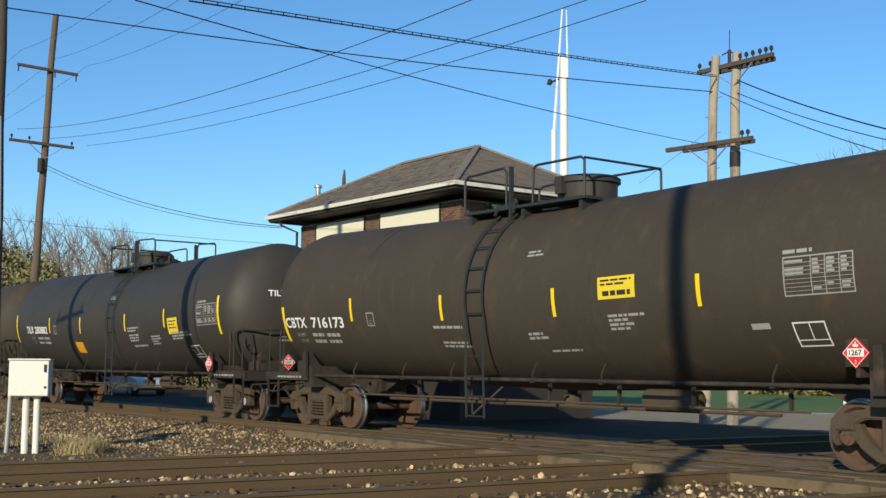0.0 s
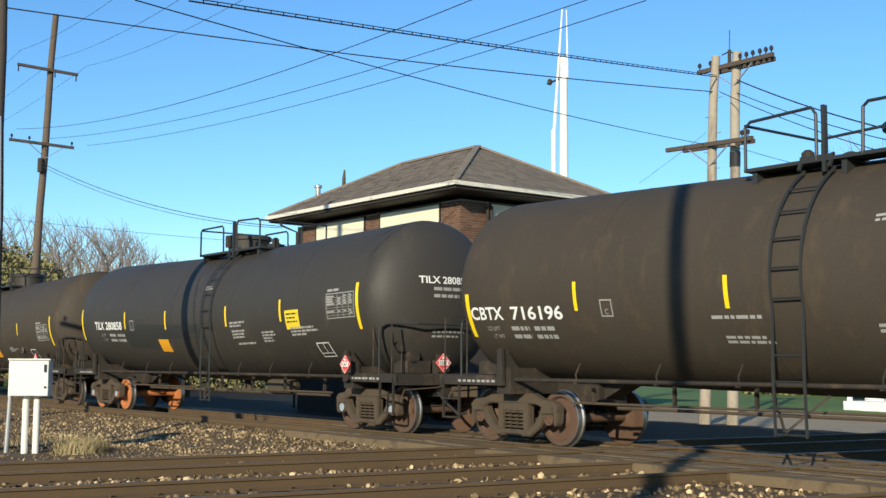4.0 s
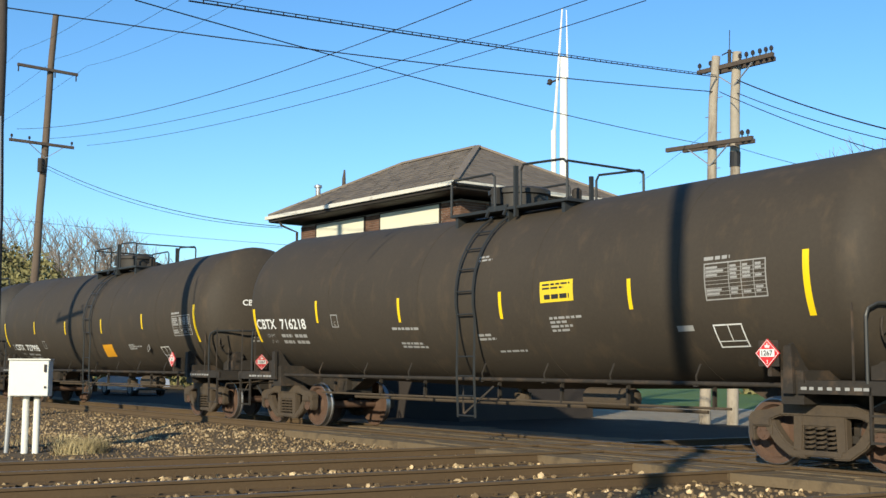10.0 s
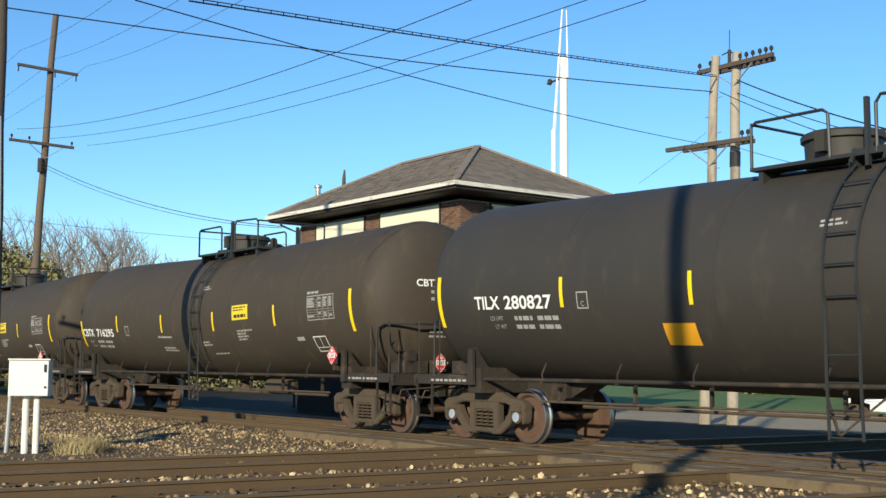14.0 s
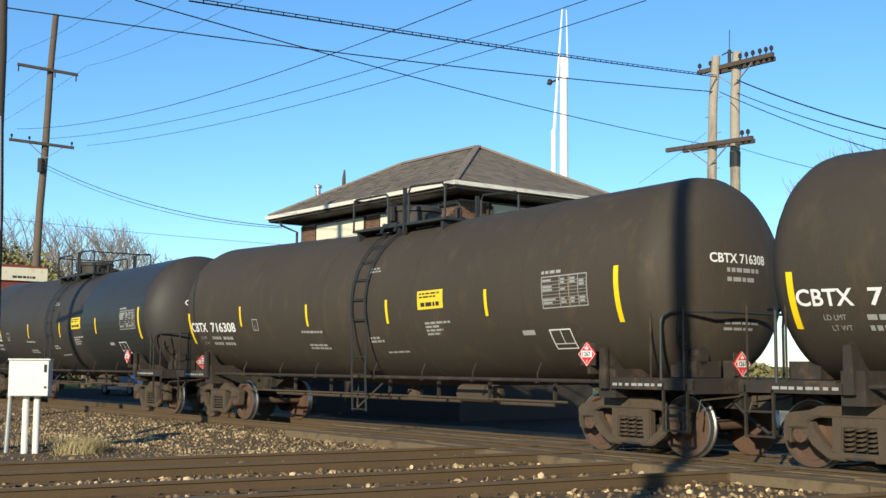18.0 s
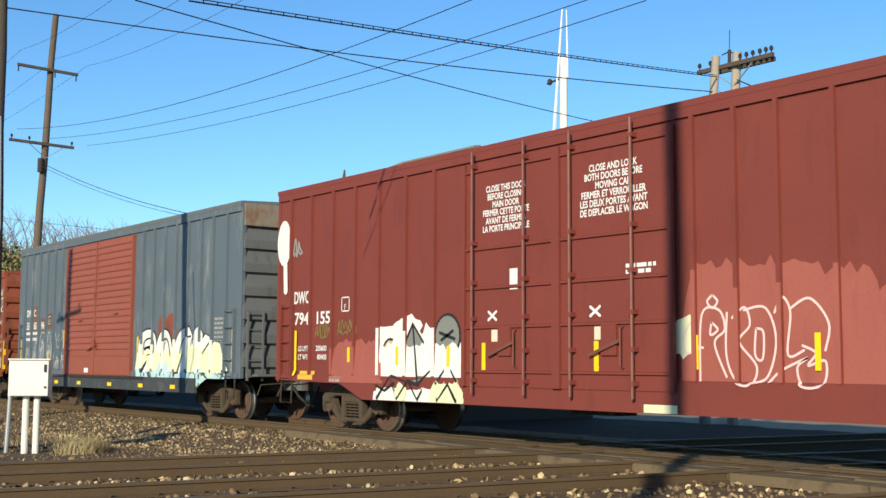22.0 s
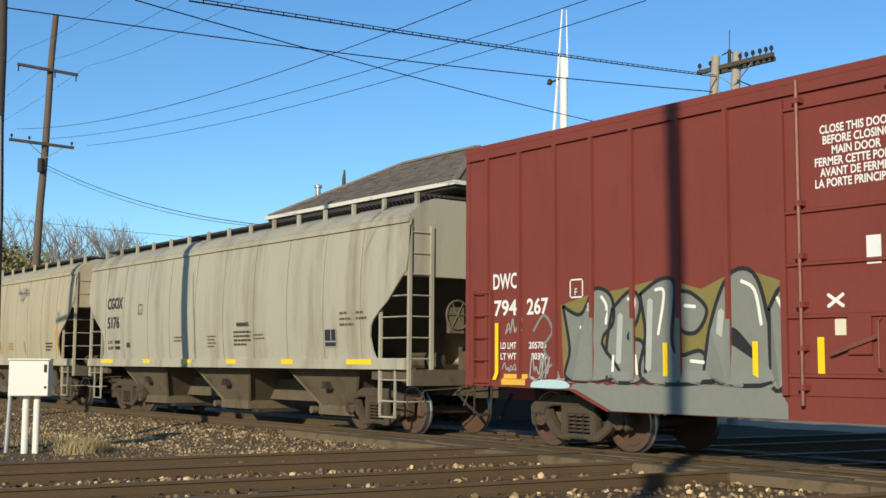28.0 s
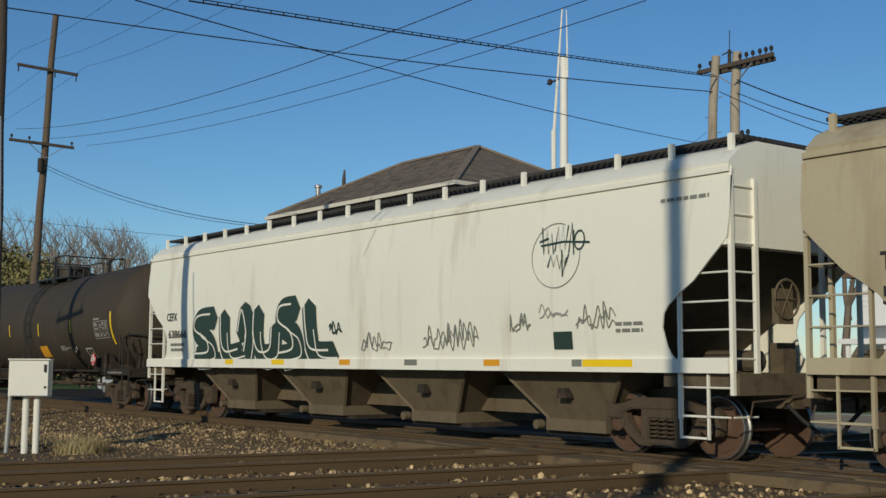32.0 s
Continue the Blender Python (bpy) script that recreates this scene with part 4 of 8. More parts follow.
        part("ladder_stringer", Shape().tube(pts, 0.022, 5), TANK_PATCH, car)
    for i in range(9):
        if i < 4:
            p = (-1.64, 0.47 + i * 0.34)
        else:
            a = -0.42 + (i - 3) * 0.235
            p = (-1.7 * math.cos(a), TANK_Z + rise(lx) + 1.7 * math.sin(a))
        part("rung", Shape().tube([(lx - 0.24, *p), (lx + 0.24, *p)], 0.015, 5), TANK_PATCH, car)
    part("ladder_brace", Shape().beam((lx - 0.1, -1.6, 0.5), (lx + 0.4, -1.35, 0.98), 0.03, 0.03).beam((lx - 0.45, -1.36, 0.98), (lx - 0.12, -1.6, 0.5), 0.03, 0.03), FRAME_DARK, car)
    # manway, platform and hand rails on top
    def bx(a, b):
        return (min(m * a, m * b), max(m * a, m * b))

    plat = Shape().box(*bx(-1.15, 2.05), -0.95, -0.5, 4.1, 4.15)
    plat.box(*bx(-1.15, 2.05), 0.5, 0.95, 4.1, 4.15)
    plat.box(*bx(1.75, 2.05), -0.5, 0.5, 4.1, 4.15)
    for x in (-1.0, 0.45, 1.9):
        plat.box(m * x - 0.04, m * x + 0.04, -0.9, 0.9, 3.8, 4.1)
    part("top_platform", plat, TANK_PATCH, car)
    dome = Shape().lathe([(0, 0.52), (0.44, 0.54), (0.46, 0.59), (0.54, 0.59), (0.58, 0.53), (0.6, 0.1)], (m * -0.25, 0, 4.05), "z", 20)
    part("manway_dome", dome, TANK_BLACK, car, smooth=40)
    part("hinge", Shape().box(m * -0.2 - 0.08, m * -0.2 + 0.08, -0.66, -0.5, 4.3, 4.6), TANK_BLACK, car)
    fit = Shape().lathe([(0, 0.24), (0.2, 0.24), (0.24, 0.14), (0.28, 0.05)], (m * 1.0, 0.1, 4.1), "z", 14)
    part("valve_fitting", fit, FRAME_DARK, car)
    part("vent_valve", Shape().lathe([(0, 0.09), (0.3, 0.09), (0.34, 0.04)], (m * 1.5, -0.2, 4.1), "z", 10), FRAME_DARK, car)
    part("ladder_top", Shape().beam((lx - 0.24, -1.0, 4.0), (lx - 0.24, -0.9, 4.2), 0.04, 0.04).beam((lx + 0.24, -1.0, 4.0), (lx + 0.24, -0.9, 4.2), 0.04, 0.04).beam((lx - 0.26, -0.93, 4.17), (lx + 0.26, -0.93, 4.17), 0.04, 0.04), TANK_PATCH, car)
    for y in (-0.93, 0.93):
        hr = Shape().tube([(m * -1.13, y, 4.12), (m * -1.13, y, 4.74), (m * -1.05, y, 4.8), (m * 0.05, y, 4.8), (m * 0.13, y, 4.74), (m * 0.15, y, 4.12)], 0.024, 6)
        part("top_handrail", hr, TANK_PATCH, car)
        hr = Shape().tube([(m * 0.85, y, 4.12), (m * 0.85, y, 4.76), (m * 0.92, y, 4.86), (m * 1.94, y, 4.82), (m * 2.03, y, 4.74), (m * 2.03, y, 4.12)], 0.024, 6)
        part("top_handrail", hr, TANK_PATCH, car)
        part("rail_post", Shape().beam((m * 0.72, y, 3.95), (m * 0.72, y, 4.86), 0.08, 0.05), TANK_PATCH, car)
    for x in (m * 2.03, m * -1.13):
        part("top_handrail", Shape().tube([(x, -0.93, 4.78), (x, 0.93, 4.78)], 0.022, 6), TANK_PATCH, car)
    for k in (-1, 1):
        truck(car, k * 6.93, caps=kind == "TILX")
        coupler(car, k * 8.88, k)
    return car


def yellow_tape(car, x, s0, s1, place=on_tank, w=0.085, mat=None):
    part("tape_mark", patch(Shape(), place, x, x + w, s0, s1, n=8), mat or YELLOW, car, "reflective yellow tape")


def placard(car, x, y, z, end=False):
    """Red diamond flammable-liquid placard in its holder, facing sideways or along the train."""
    def set_(shape):
        shape.v = [(x - v[1], y + v[0], z + v[2]) if end else (x + v[0], y + v[1], z + v[2]) for v in shape.v]
        return shape

    def flat(depth):
        return lambda a, b, lift=0: (x - depth, y + a, z + b) if end else (x + a, y + depth, z + b)

    h = 0.19
    p = part("placard", set_(Shape().prism([(-h, 0), (0, -h), (h, 0), (0, h)], -0.012, 0.012)), RED, car, "red diamond placard with white number panel")
    part("number_panel", set_(Shape().box(-0.115, 0.115, -0.016, -0.0125, -0.045, 0.055)), WHITE, p)
    lettering(p, "1267", 0.095, -0.105, -0.028, flat(-0.018), BLACK_INK, 1.0, 0.002)
    lettering(p, "3", 0.07, -0.02, -0.135, flat(-0.0135), WHITE)
    part("flame_symbol", set_(Shape().prism([(-0.035, 0.075), (0.035, 0.075), (0.04, 0.11), (0.012, 0.1), (0, 0.15), (-0.014, 0.105), (-0.04, 0.115)], -0.0145, -0.0125)), WHITE, p)
    rim = Shape()
    for a, b in (((-h, 0), (0, -h)), ((0, -h), (h, 0)), ((h, 0), (0, h)), ((0, h), (-h, 0))):
        rim.beam((a[0] * 0.93, -0.0125, a[1] * 0.93), (b[0] * 0.93, -0.0125, b[1] * 0.93), 0.008, 0.006)
    part("border", set_(rim), WHITE, p)
    part("holder", set_(Shape().box(-0.16, 0.16, 0.0125, 0.03, -0.17, 0.17).box(-0.03, 0.03, 0.03, 0.32, -0.3, 0.05)), FRAME_DARK, p, "black placard holder")


def tank_marks(car, mark, number, kind, seed, shift=0.0):
    """Tapes, stencils, notices and placards of one tank car."""
    rng = random.Random(seed)
    P = on_tank
    tape = YELLOW if kind != "OLD" else YELLOW_OLD
    # end tapes, then the tapes, number and plate square along the side; where they stand differs by kind of car
    left, right, xs, (t0, t1), tx0, tz0, mw, nx, nw, sq, sqz = {
        "TILX": ((-0.75, 0.17), (-0.71, 0.23), (-4.4, -1.75, 1.64, 4.22), (-0.41, 0.07), -6.55, -0.42, 0.65, -5.78, 1.17, -4.02, -0.44),
        "OLD": ((-0.91, -0.07), (-0.9, 0.06), (-4.56, -1.72, 1.21, 4.1), (-0.42, -0.02), -6.92, -1.02, 0.84, -5.84, 1.22, -4.0, -0.92),
    }.get(kind, ((-0.95, -0.17), (-0.75, 0.12), (-4.89, -1.92, 1.05, 4.03), (-0.49, -0.03), -7.5, -0.62, 0.84, -6.45, 1.25, -4.32, -0.59))
    yellow_tape(car, -7.6, *left, on_head, 0.1)
    yellow_tape(car, 7.28 if kind in ("TILX", "OLD") else 7.12, *right, on_head, 0.1)
    for x in xs:
        yellow_tape(car, x, t0, t1, w=0.075)
    size = 0.31
    tx0, nx, sq = tx0 + shift, nx + shift, sq + shift * 0.3
    lettering(car, mark, size, tx0, tz0, P, WHITE, 1.0, 0.006, fit=mw)
    nw *= {"716218": 0.86, "700982": 0.86}.get(number, 1.0)
    lettering(car, number, size, nx, tz0, P, WHITE, 1.0, 0.006, fit=nw)
    for i, row in enumerate(("LD LMT", "LT WT")):
        z = tz0 - 0.2 - i * 0.15
        lettering(car, row, 0.11, tx0 + 0.35 + 0.08 * i, z, P, DIM_WHITE, 0.9)
        bars(car, P, tx0 + 0.98, z, (0.45,), 0.075, material=DIM_WHITE, seed=seed + i)
        bars(car, P, tx0 + 1.55, z, (0.5,), 0.075, material=DIM_WHITE, seed=seed + i + 7)
    part("plate_square", frame_lines(Shape(), P, sq, sq + 0.25, sqz, sqz + 0.27, 0.02), DIM_WHITE, car)
    lettering(car, "C", 0.12, sq + 0.08, sqz + 0.04, P, DIM_WHITE)
    if kind == "OLD":
        part("plate_square", frame_lines(Shape(), P, tx0 - 0.28, tx0 - 0.1, tz0, tz0 + 0.2, 0.02), DIM_WHITE, car)
    # inspection table
    tx, tz = {"TILX": (6.17, -0.45), "OLD": (6.04, -0.69)}.get(kind, (5.5 + shift * 0.7, -0.45))
    tab = frame_lines(Shape(), P, tx, tx + 1.05, tz, tz + 0.52, 0.018)
    for c in (0.42, 0.63, 0.84):
        patch(tab, P, tx + c, tx + c + 0.012, tz, tz + 0.52, n=4)
    for i in range(1, 9):
        z = tz + 0.052 * i + 0.01
        patch(tab, P, tx, tx + 1.05, z, z + 0.007, n=1)
        for c0, c1 in ((0.03, 0.36), (0.45, 0.58), (0.66, 0.8), (0.87, 1.0)):
            if rng.random() < 0.82 and i not in (3, 4):
                patch(tab, P, tx + c0, tx + c0 + (c1 - c0) * rng.uniform(0.6, 1), z + 0.013, z + 0.044, n=1)
    part("test_table", tab, DIM_WHITE, car, "white stencilled inspection table")
    bars(car, P, tx + (0.05 if kind == "TILX" else 0.0), tz + 0.56, (0.45,), 0.05, seed=seed)
    # lube box
    lx, lz = {"TILX": (5.42, -1.33), "OLD": (4.88, -1.34)}.get(kind, (5.5, -1.18))
    lx2 = frame_lines(Shape(), P, lx, lx + 0.5, lz, lz + 0.38, 0.022)
    patch(lx2, P, lx, lx + 0.5, lz + 0.1, lz + 0.115, n=1)
    patch(lx2, P, lx + 0.25, lx + 0.265, lz + 0.1, lz + 0.38, n=3)
    part("lube_box", lx2, WHITE, car)
    if kind == "CBTX" or kind == "GBRX":
        n = part("notice", patch(Shape(), P, 2.1, 2.87, 2.28 - TANK_Z, 2.62 - TANK_Z, n=5), LABEL_YELLOW, car, "yellow emergency notice")
        bars(n, lambda a, s, lift=0: on_tank(a, s, 0.008), 2.16, 2.55 - TANK_Z, (0.64, 0.5), 0.03, 0.03, BLACK_INK, seed=seed)
        bars(n, lambda a, s, lift=0: on_tank(a, s, 0.008), 2.2, 2.33 - TANK_Z, (0.58,), 0.075, 0.02, BLACK_INK, seed=seed + 9)
    if kind == "TILX":
        n = part("notice", patch(Shape(), P, 4.46, 5.04, -0.6, -0.18, n=5), LABEL_YELLOW, car, "yellow emergency notice")
        bars(n, lambda a, s, lift=0: on_tank(a, s, 0.008), 4.52, -0.28, (0.46, 0.36, 0.44), 0.035, 0.05, BLACK_INK, seed=seed)
        part("notice", patch(Shape(), P, -2.33, -1.72, -1.04, -0.68, n=4), LABEL_ORANGE, car, "orange notice")
        bars(car, P, 1.85, 2.2 - TANK_Z, (0.75, 0.55), seed=seed)
        bars(car, P, 1.9, 2.0 - TANK_Z, (0.62, 0.6, 0.55), seed=seed + 1)
        bars(car, P, 2.05, 1.68 - TANK_Z, (0.85,), 0.05, seed=seed + 1)
        bars(car, P, 3.3, 1.92 - TANK_Z, (0.55, 0.6, 0.4, 0.45), 0.04, seed=seed + 2)
        bars(car, P, 4.6, 1.96 - TANK_Z, (0.95, 1.1, 0.6), 0.045, seed=seed + 3)
    elif kind == "OLD":
        part("notice", patch(Shape(), P, 0.98, 1.68, -1.18, -0.77, n=4, skew=0.08), LABEL_ORANGE, car, "orange notice")
        bars(car, P, 2.9, -0.86, (0.4, 0.85, 0.5), 0.04, 0.02, seed=seed)
        bars(car, P, 0.95, -1.3, (0.4, 0.35), 0.03, 0.03, FRAME_DARK, seed=seed + 2)
        part("plate_diamond", Shape().prism([(4.14, 1.74), (4.26, 1.64), (4.38, 1.74), (4.26, 1.84)], -1.44, -1.432), DIM_WHITE, car)
        part("diamond_field", Shape().prism([(4.165, 1.74), (4.26, 1.662), (4.355, 1.74), (4.26, 1.818)], -1.444, -1.441), TANK_BROWN, car)
    else:
        bars(car, P, -2.2, 1.92 - TANK_Z, (0.85,), 0.05, seed=seed)
        bars(car, P, -2.05, 1.62 - TANK_Z, (0.7, 0.8), 0.045, seed=seed + 4)
        bars(car, P, 0.35, 1.78 - TANK_Z, (0.35, 0.45), 0.045, seed=seed + 1)
        bars(car, P, 2.25, 2.0 - TANK_Z, (0.75, 0.4, 0.5, 0.4), 0.04, seed=seed + 2)
        bars(car, P, 0.75, 1.45 - TANK_Z, (0.7,), 0.04, seed=seed + 3)
        part("sticker", patch(Shape(), P, 4.85, 5.15, 1.68 - TANK_Z, 1.77 - TANK_Z, n=1), DIM_WHITE, car)
    if kind != "OLD":
        bars(car, P, 0.36, 0.62, (0.3, 0.4), 0.035, 0.03, seed=seed, material=DIM_WHITE)
    # end of the tank
    ez = {"TILX": 0.26, "OLD": 0.08}.get(kind, 0.2)
    lettering(car, mark + " " + number, 0.2, -0.76, ez, on_end_face, WHITE, 1.0, 0.004, fit=1.2)
    bars(car, on_end_face, -0.44, ez - 0.14, (0.72, 0.62), 0.065, 0.075, DIM_WHITE, seed=seed)
    bars(car, on_end_face, -0.42, -0.72, (0.8, 0.65), 0.04, 0.05, DIM_WHITE, seed=seed + 5)
    placard(car, *{"TILX": (6.95, -1.62, 1.34), "OLD": (6.17, -1.62, 1.44)}.get(kind, (6.55, -1.62, 1.52)))
    placard(car, 8.45, -0.3, 1.38, True)
    stripe = Shape()
    for k in (-1, 1):
        x = k * 7.45 - 0.5
        for i in range(8):
            stripe.box(x + i * 0.13, x + i * 0.13 + rng.uniform(0.06, 0.11), -1.484, -1.481, 1.05, 1.09)
    tagged(part("sill_stencil", stripe, DIM_WHITE, car), kind="stuff")


# reporting mark, number, kind, way round, ladder, and where the middle stands at the start
TANKS = (("CBTX", "716173", "CBTX", -1, -0.85, -15.62), ("TILX", "280882", "TILX", 1, 0.75, -33.62), ("CBTX", "716196", "CBTX", -1, -0.85, -51.25),
         ("TILX", "280858", "TILX2", 1, 0.75, -69.63), ("CBTX", "727965", "OLD", -1, -0.84, -87.4), ("GBRX", "700851", "GBRX", -1, -0.85, -105.05),
         ("CBTX", "716218", "CBTX", 1, 0.22, -123.2), ("CBTX", "727998", "OLD", 1, 0.33, -141.19), ("TILX", "280827", "TILX", 1, 0.75, -158.74),
         ("CBTX", "716295", "CBTX", 1, 0.22, -176.42), ("CBTX", "716198", "CBTX", -1, -0.85, -194.0), ("CBTX", "716308", "CBTX", 1, 0.22, -211.82),
         ("GBRX", "700982", "GBRX2", 1, 0.22, -229.7))
MOVING = []          # (car, middle along the train at the start)


def place_car(car, u):
    car.matrix_basis = pose(u, TRACK_Y, 0)
    MOVING.append((car, u))
    return car


plain = {}
for i, (mark, number, kind, way, lx, u) in enumerate(TANKS + (("CBTX", "727921", "LAST", 1, 0.33, -381.3),)):
    key = ("TILX" if kind.startswith("TILX") else "CBTX", way, lx)
    if key not in plain:
        plain[key] = tank_car_body(*key)
    car = copy_thing(plain[key], pose(0, 0, 0))
    tank_marks(car, mark, number, {"TILX2": "TILX", "GBRX2": "GBRX", "LAST": "OLD"}.get(kind, kind), 20 + i, 0.55 if kind == "GBRX2" else 0.0)
    if kind == "TILX2":
        part("repaint_patch", patch(Shape(), on_tank, -4.35, 0.6, -0.95, -0.3, lift=0.004, skew=-0.3, n=6), TANK_PATCH, car, "fresh black repaint patch")
        for o in car.children_recursive:
            if o.name.startswith("wheelset") and o.parent.location.x < 0:
                o.data = WHEELSETS["orange"]
        car["label"] = "black tank car with orange rusty wheels"
    if kind == "GBRX2":
        for o in car.children_recursive:
            if o.name.startswith(("tank", "weld_seam")):
                o.data = o.data.copy()
                o.data.materials[0] = TANK_BLACK
        car["label"] = "black tank car with fresh repaint bands at both ends"
        for x0, x1 in ((-7.5, -5.0), (3.0, 7.5)):
            part("repaint_patch", patch(Shape(), on_tank, x0, x1, -2.0, 2.4, lift=0.004, n=24), TANK_PATCH, car, "fresh black repaint band")
    place_car(car, u)
for b in plain.values():
    for o in list(b.children_recursive) + [b]:
        bpy.data.objects.remove(o)


# ---- spray painting ----
def stroke(shape, place, points, w, slot=0, lift=0.006):
    """A sprayed line of width w through (x, z) points with round ends."""
    P = [Vector(p) for p in points]
    n = len(P)
    left, right = [], []
    for i, p in enumerate(P):
        d = (P[min(i + 1, n - 1)] - P[max(i - 1, 0)])
        d = d.normalized() if d.length > 1e-6 else Vector((1, 0))
        q = Vector((-d.y, d.x)) * w / 2
        left.append(p + q)
        right.append(p - q)
    d0, d1 = (P[1] - P[0]).normalized() * w * 0.35, (P[-1] - P[-2]).normalized() * w * 0.35
    ring0, ring1 = P[0] - d0, P[-1] + d1
    k = shape.add([place(p.x, p.y, lift) for p in left] + [place(p.x, p.y, lift) for p in right] + [place(ring0.x, ring0.y, lift), place(ring1.x, ring1.y, lift)])
    for i in range(n - 1):
        shape.face((k + i, k + i + 1, k + n + i + 1, k + n + i), slot)
    shape.face((k + 2 * n, k, k + n), slot)
    shape.face((k + n - 1, k + 2 * n + 1, k + 2 * n - 1), slot)
    return shape


def curve(points, n=5):
    """Rounds a polyline (Catmull-Rom)."""
    P = [Vector(p) for p in points]
    out = []
    for i in range(len(P) - 1):
        a, b, c, d = P[max(i - 1, 0)], P[i], P[i + 1], P[min(i + 2, len(P) - 1)]
        for j in range(n):
            t = j / n
            out.append(0.5 * ((2 * b) + (c - a) * t + (2 * a - 5 * b + 4 * c - d) * t * t + (3 * b - a - 3 * c + d) * t ** 3))
    out.append(P[-1])
    return out


def scribble(car, place, x, z, w, h, material, seed, thick=0.035, n=9, name="spray_tag"):
    """A quick sprayed tag."""
    rng = random.Random(seed)
    s = Shape()
    for j in range(2):
        pts = [(x + w * (i + rng.random() * 0.8) / n, z + h * (rng.random() * 0.9 if i % 2 else rng.random() * 0.4)) for i in range(n)]
        stroke(s, place, curve(pts), thick, 0, 0.008 + j * 0.002)
    return part(name, s, material, car)


def blotches(car, place, x0, x1, z0, z1, material, seed, count=7, name="paint_patch", lift=0.004):
    """Uneven sprayed or rolled paint, in ragged overlapping patches."""
    rng = random.Random(seed)
    s = Shape()
    for i in range(count):
        cx, cz = rng.uniform(x0, x1), rng.uniform(z0, z1)
        rx, rz = rng.uniform(0.18, 0.45), rng.uniform(0.15, 0.4)
        pts = []
        for j in range(14):
            a = 2 * math.pi * j / 14
            q = rng.uniform(0.8, 1.15)
            pts.append(place(min(max(cx + rx * q * math.cos(a), x0 - 0.1), x1 + 0.1), cz + rz * q * math.sin(a), lift + i * 0.0004))
        k = s.add(pts)
        s.face([k + j for j in range(14)])
    return part(name, s, material, car)


def paint_band(car, place, x0, x1, z0, z1, material, seed, name="paint_patch", lift=0.004):
    """A rolled or sprayed field with a ragged upper edge."""
    rng = random.Random(seed)
    s = Shape()
    n = max(6, int((x1 - x0) / 0.09))
    h = rng.random()
    row = []
    for i in range(n + 1):
        x = x0 + (x1 - x0) * i / n
        if rng.random() < 0.22:
            h = rng.random()
        edge = z1 - (z1 - z0) * (0.12 * h + 0.1 * rng.random() + 0.5 * max(0.0, 1 - min(i, n - i) / 3) ** 2)
        row.append(s.add([place(x, z0, lift), place(x, edge, lift)]))
    for a, b in zip(row, row[1:]):
        s.face((a, b, b + 1, a + 1))
    return part(name, s, material, car)


def piece(car, place, lines, layers, label, base=0.008, name="graffiti"):
    """Sprayed letters from their own strokes; layers of (width, paint, shift x, shift z, height range)."""
    first = None
    for i, (w, mat, dx, dz, span) in enumerate(layers):
        for j, ln in enumerate(lines):
            pts = [Vector((p.x + dx, p.y + dz)) for p in curve(ln, 8)]
            runs, run = [], []
            for p in pts:
                if span is None or span[0] <= p.y <= span[1]:
                    run.append(p)
                elif run:
                    runs.append(run)
                    run = []
            if run:
                runs.append(run)
            for r in runs:
                if len(r) > 1:
                    ob = part(name if first is None else "paint_layer", stroke(Shape(), place, r, w, 0, base + i * 0.0035 + j * 0.0002), mat, car if first is None else first, label if first is None else "")
                    first = first or ob
    return first


def sprayed_field(car, place, outline, paint, lift, edge=None, w=0.05, label="", name="graffiti", round_=True):
    """A filled sprayed form with a rounded outline and, if asked for, a line round its edge."""
    ring = list(outline) + [outline[0]]
    pts = curve(ring, 5)[:-1] if round_ else [Vector(q) for q in outline]
    f = Shape()
    k = f.add([place(q.x, q.y, lift) for q in pts])
    f.face([k + i for i in range(len(pts))])
    ob = part(name, f, paint, car, label)
    if edge:
        part("paint_layer", stroke(Shape(), place, [(q.x, q.y) for q in pts] + [(pts[0].x, pts[0].y)], w, 0, lift + 0.002), edge, ob)
    return ob


def sprayed_lines(car, place, lines, w, paint, lift, label="", name="graffiti"):
    """Thin sprayed lines of one colour."""
    for j, ln in enumerate(lines):
        part(name, stroke(Shape(), place, curve(ln, 6), w, 0, lift + j * 0.0002), paint, car, "" if j else label)


# ---- box cars ----
BOX_Y = 1.6


def on_box(x, z, lift=0.005):
    low = min(0.98, 0.67 + max(0.0, abs(x) - 5.6) * 0.4)
    return (x, -BOX_Y - lift - (0.056 if z < 1.13 else 0.0), max(z, low))


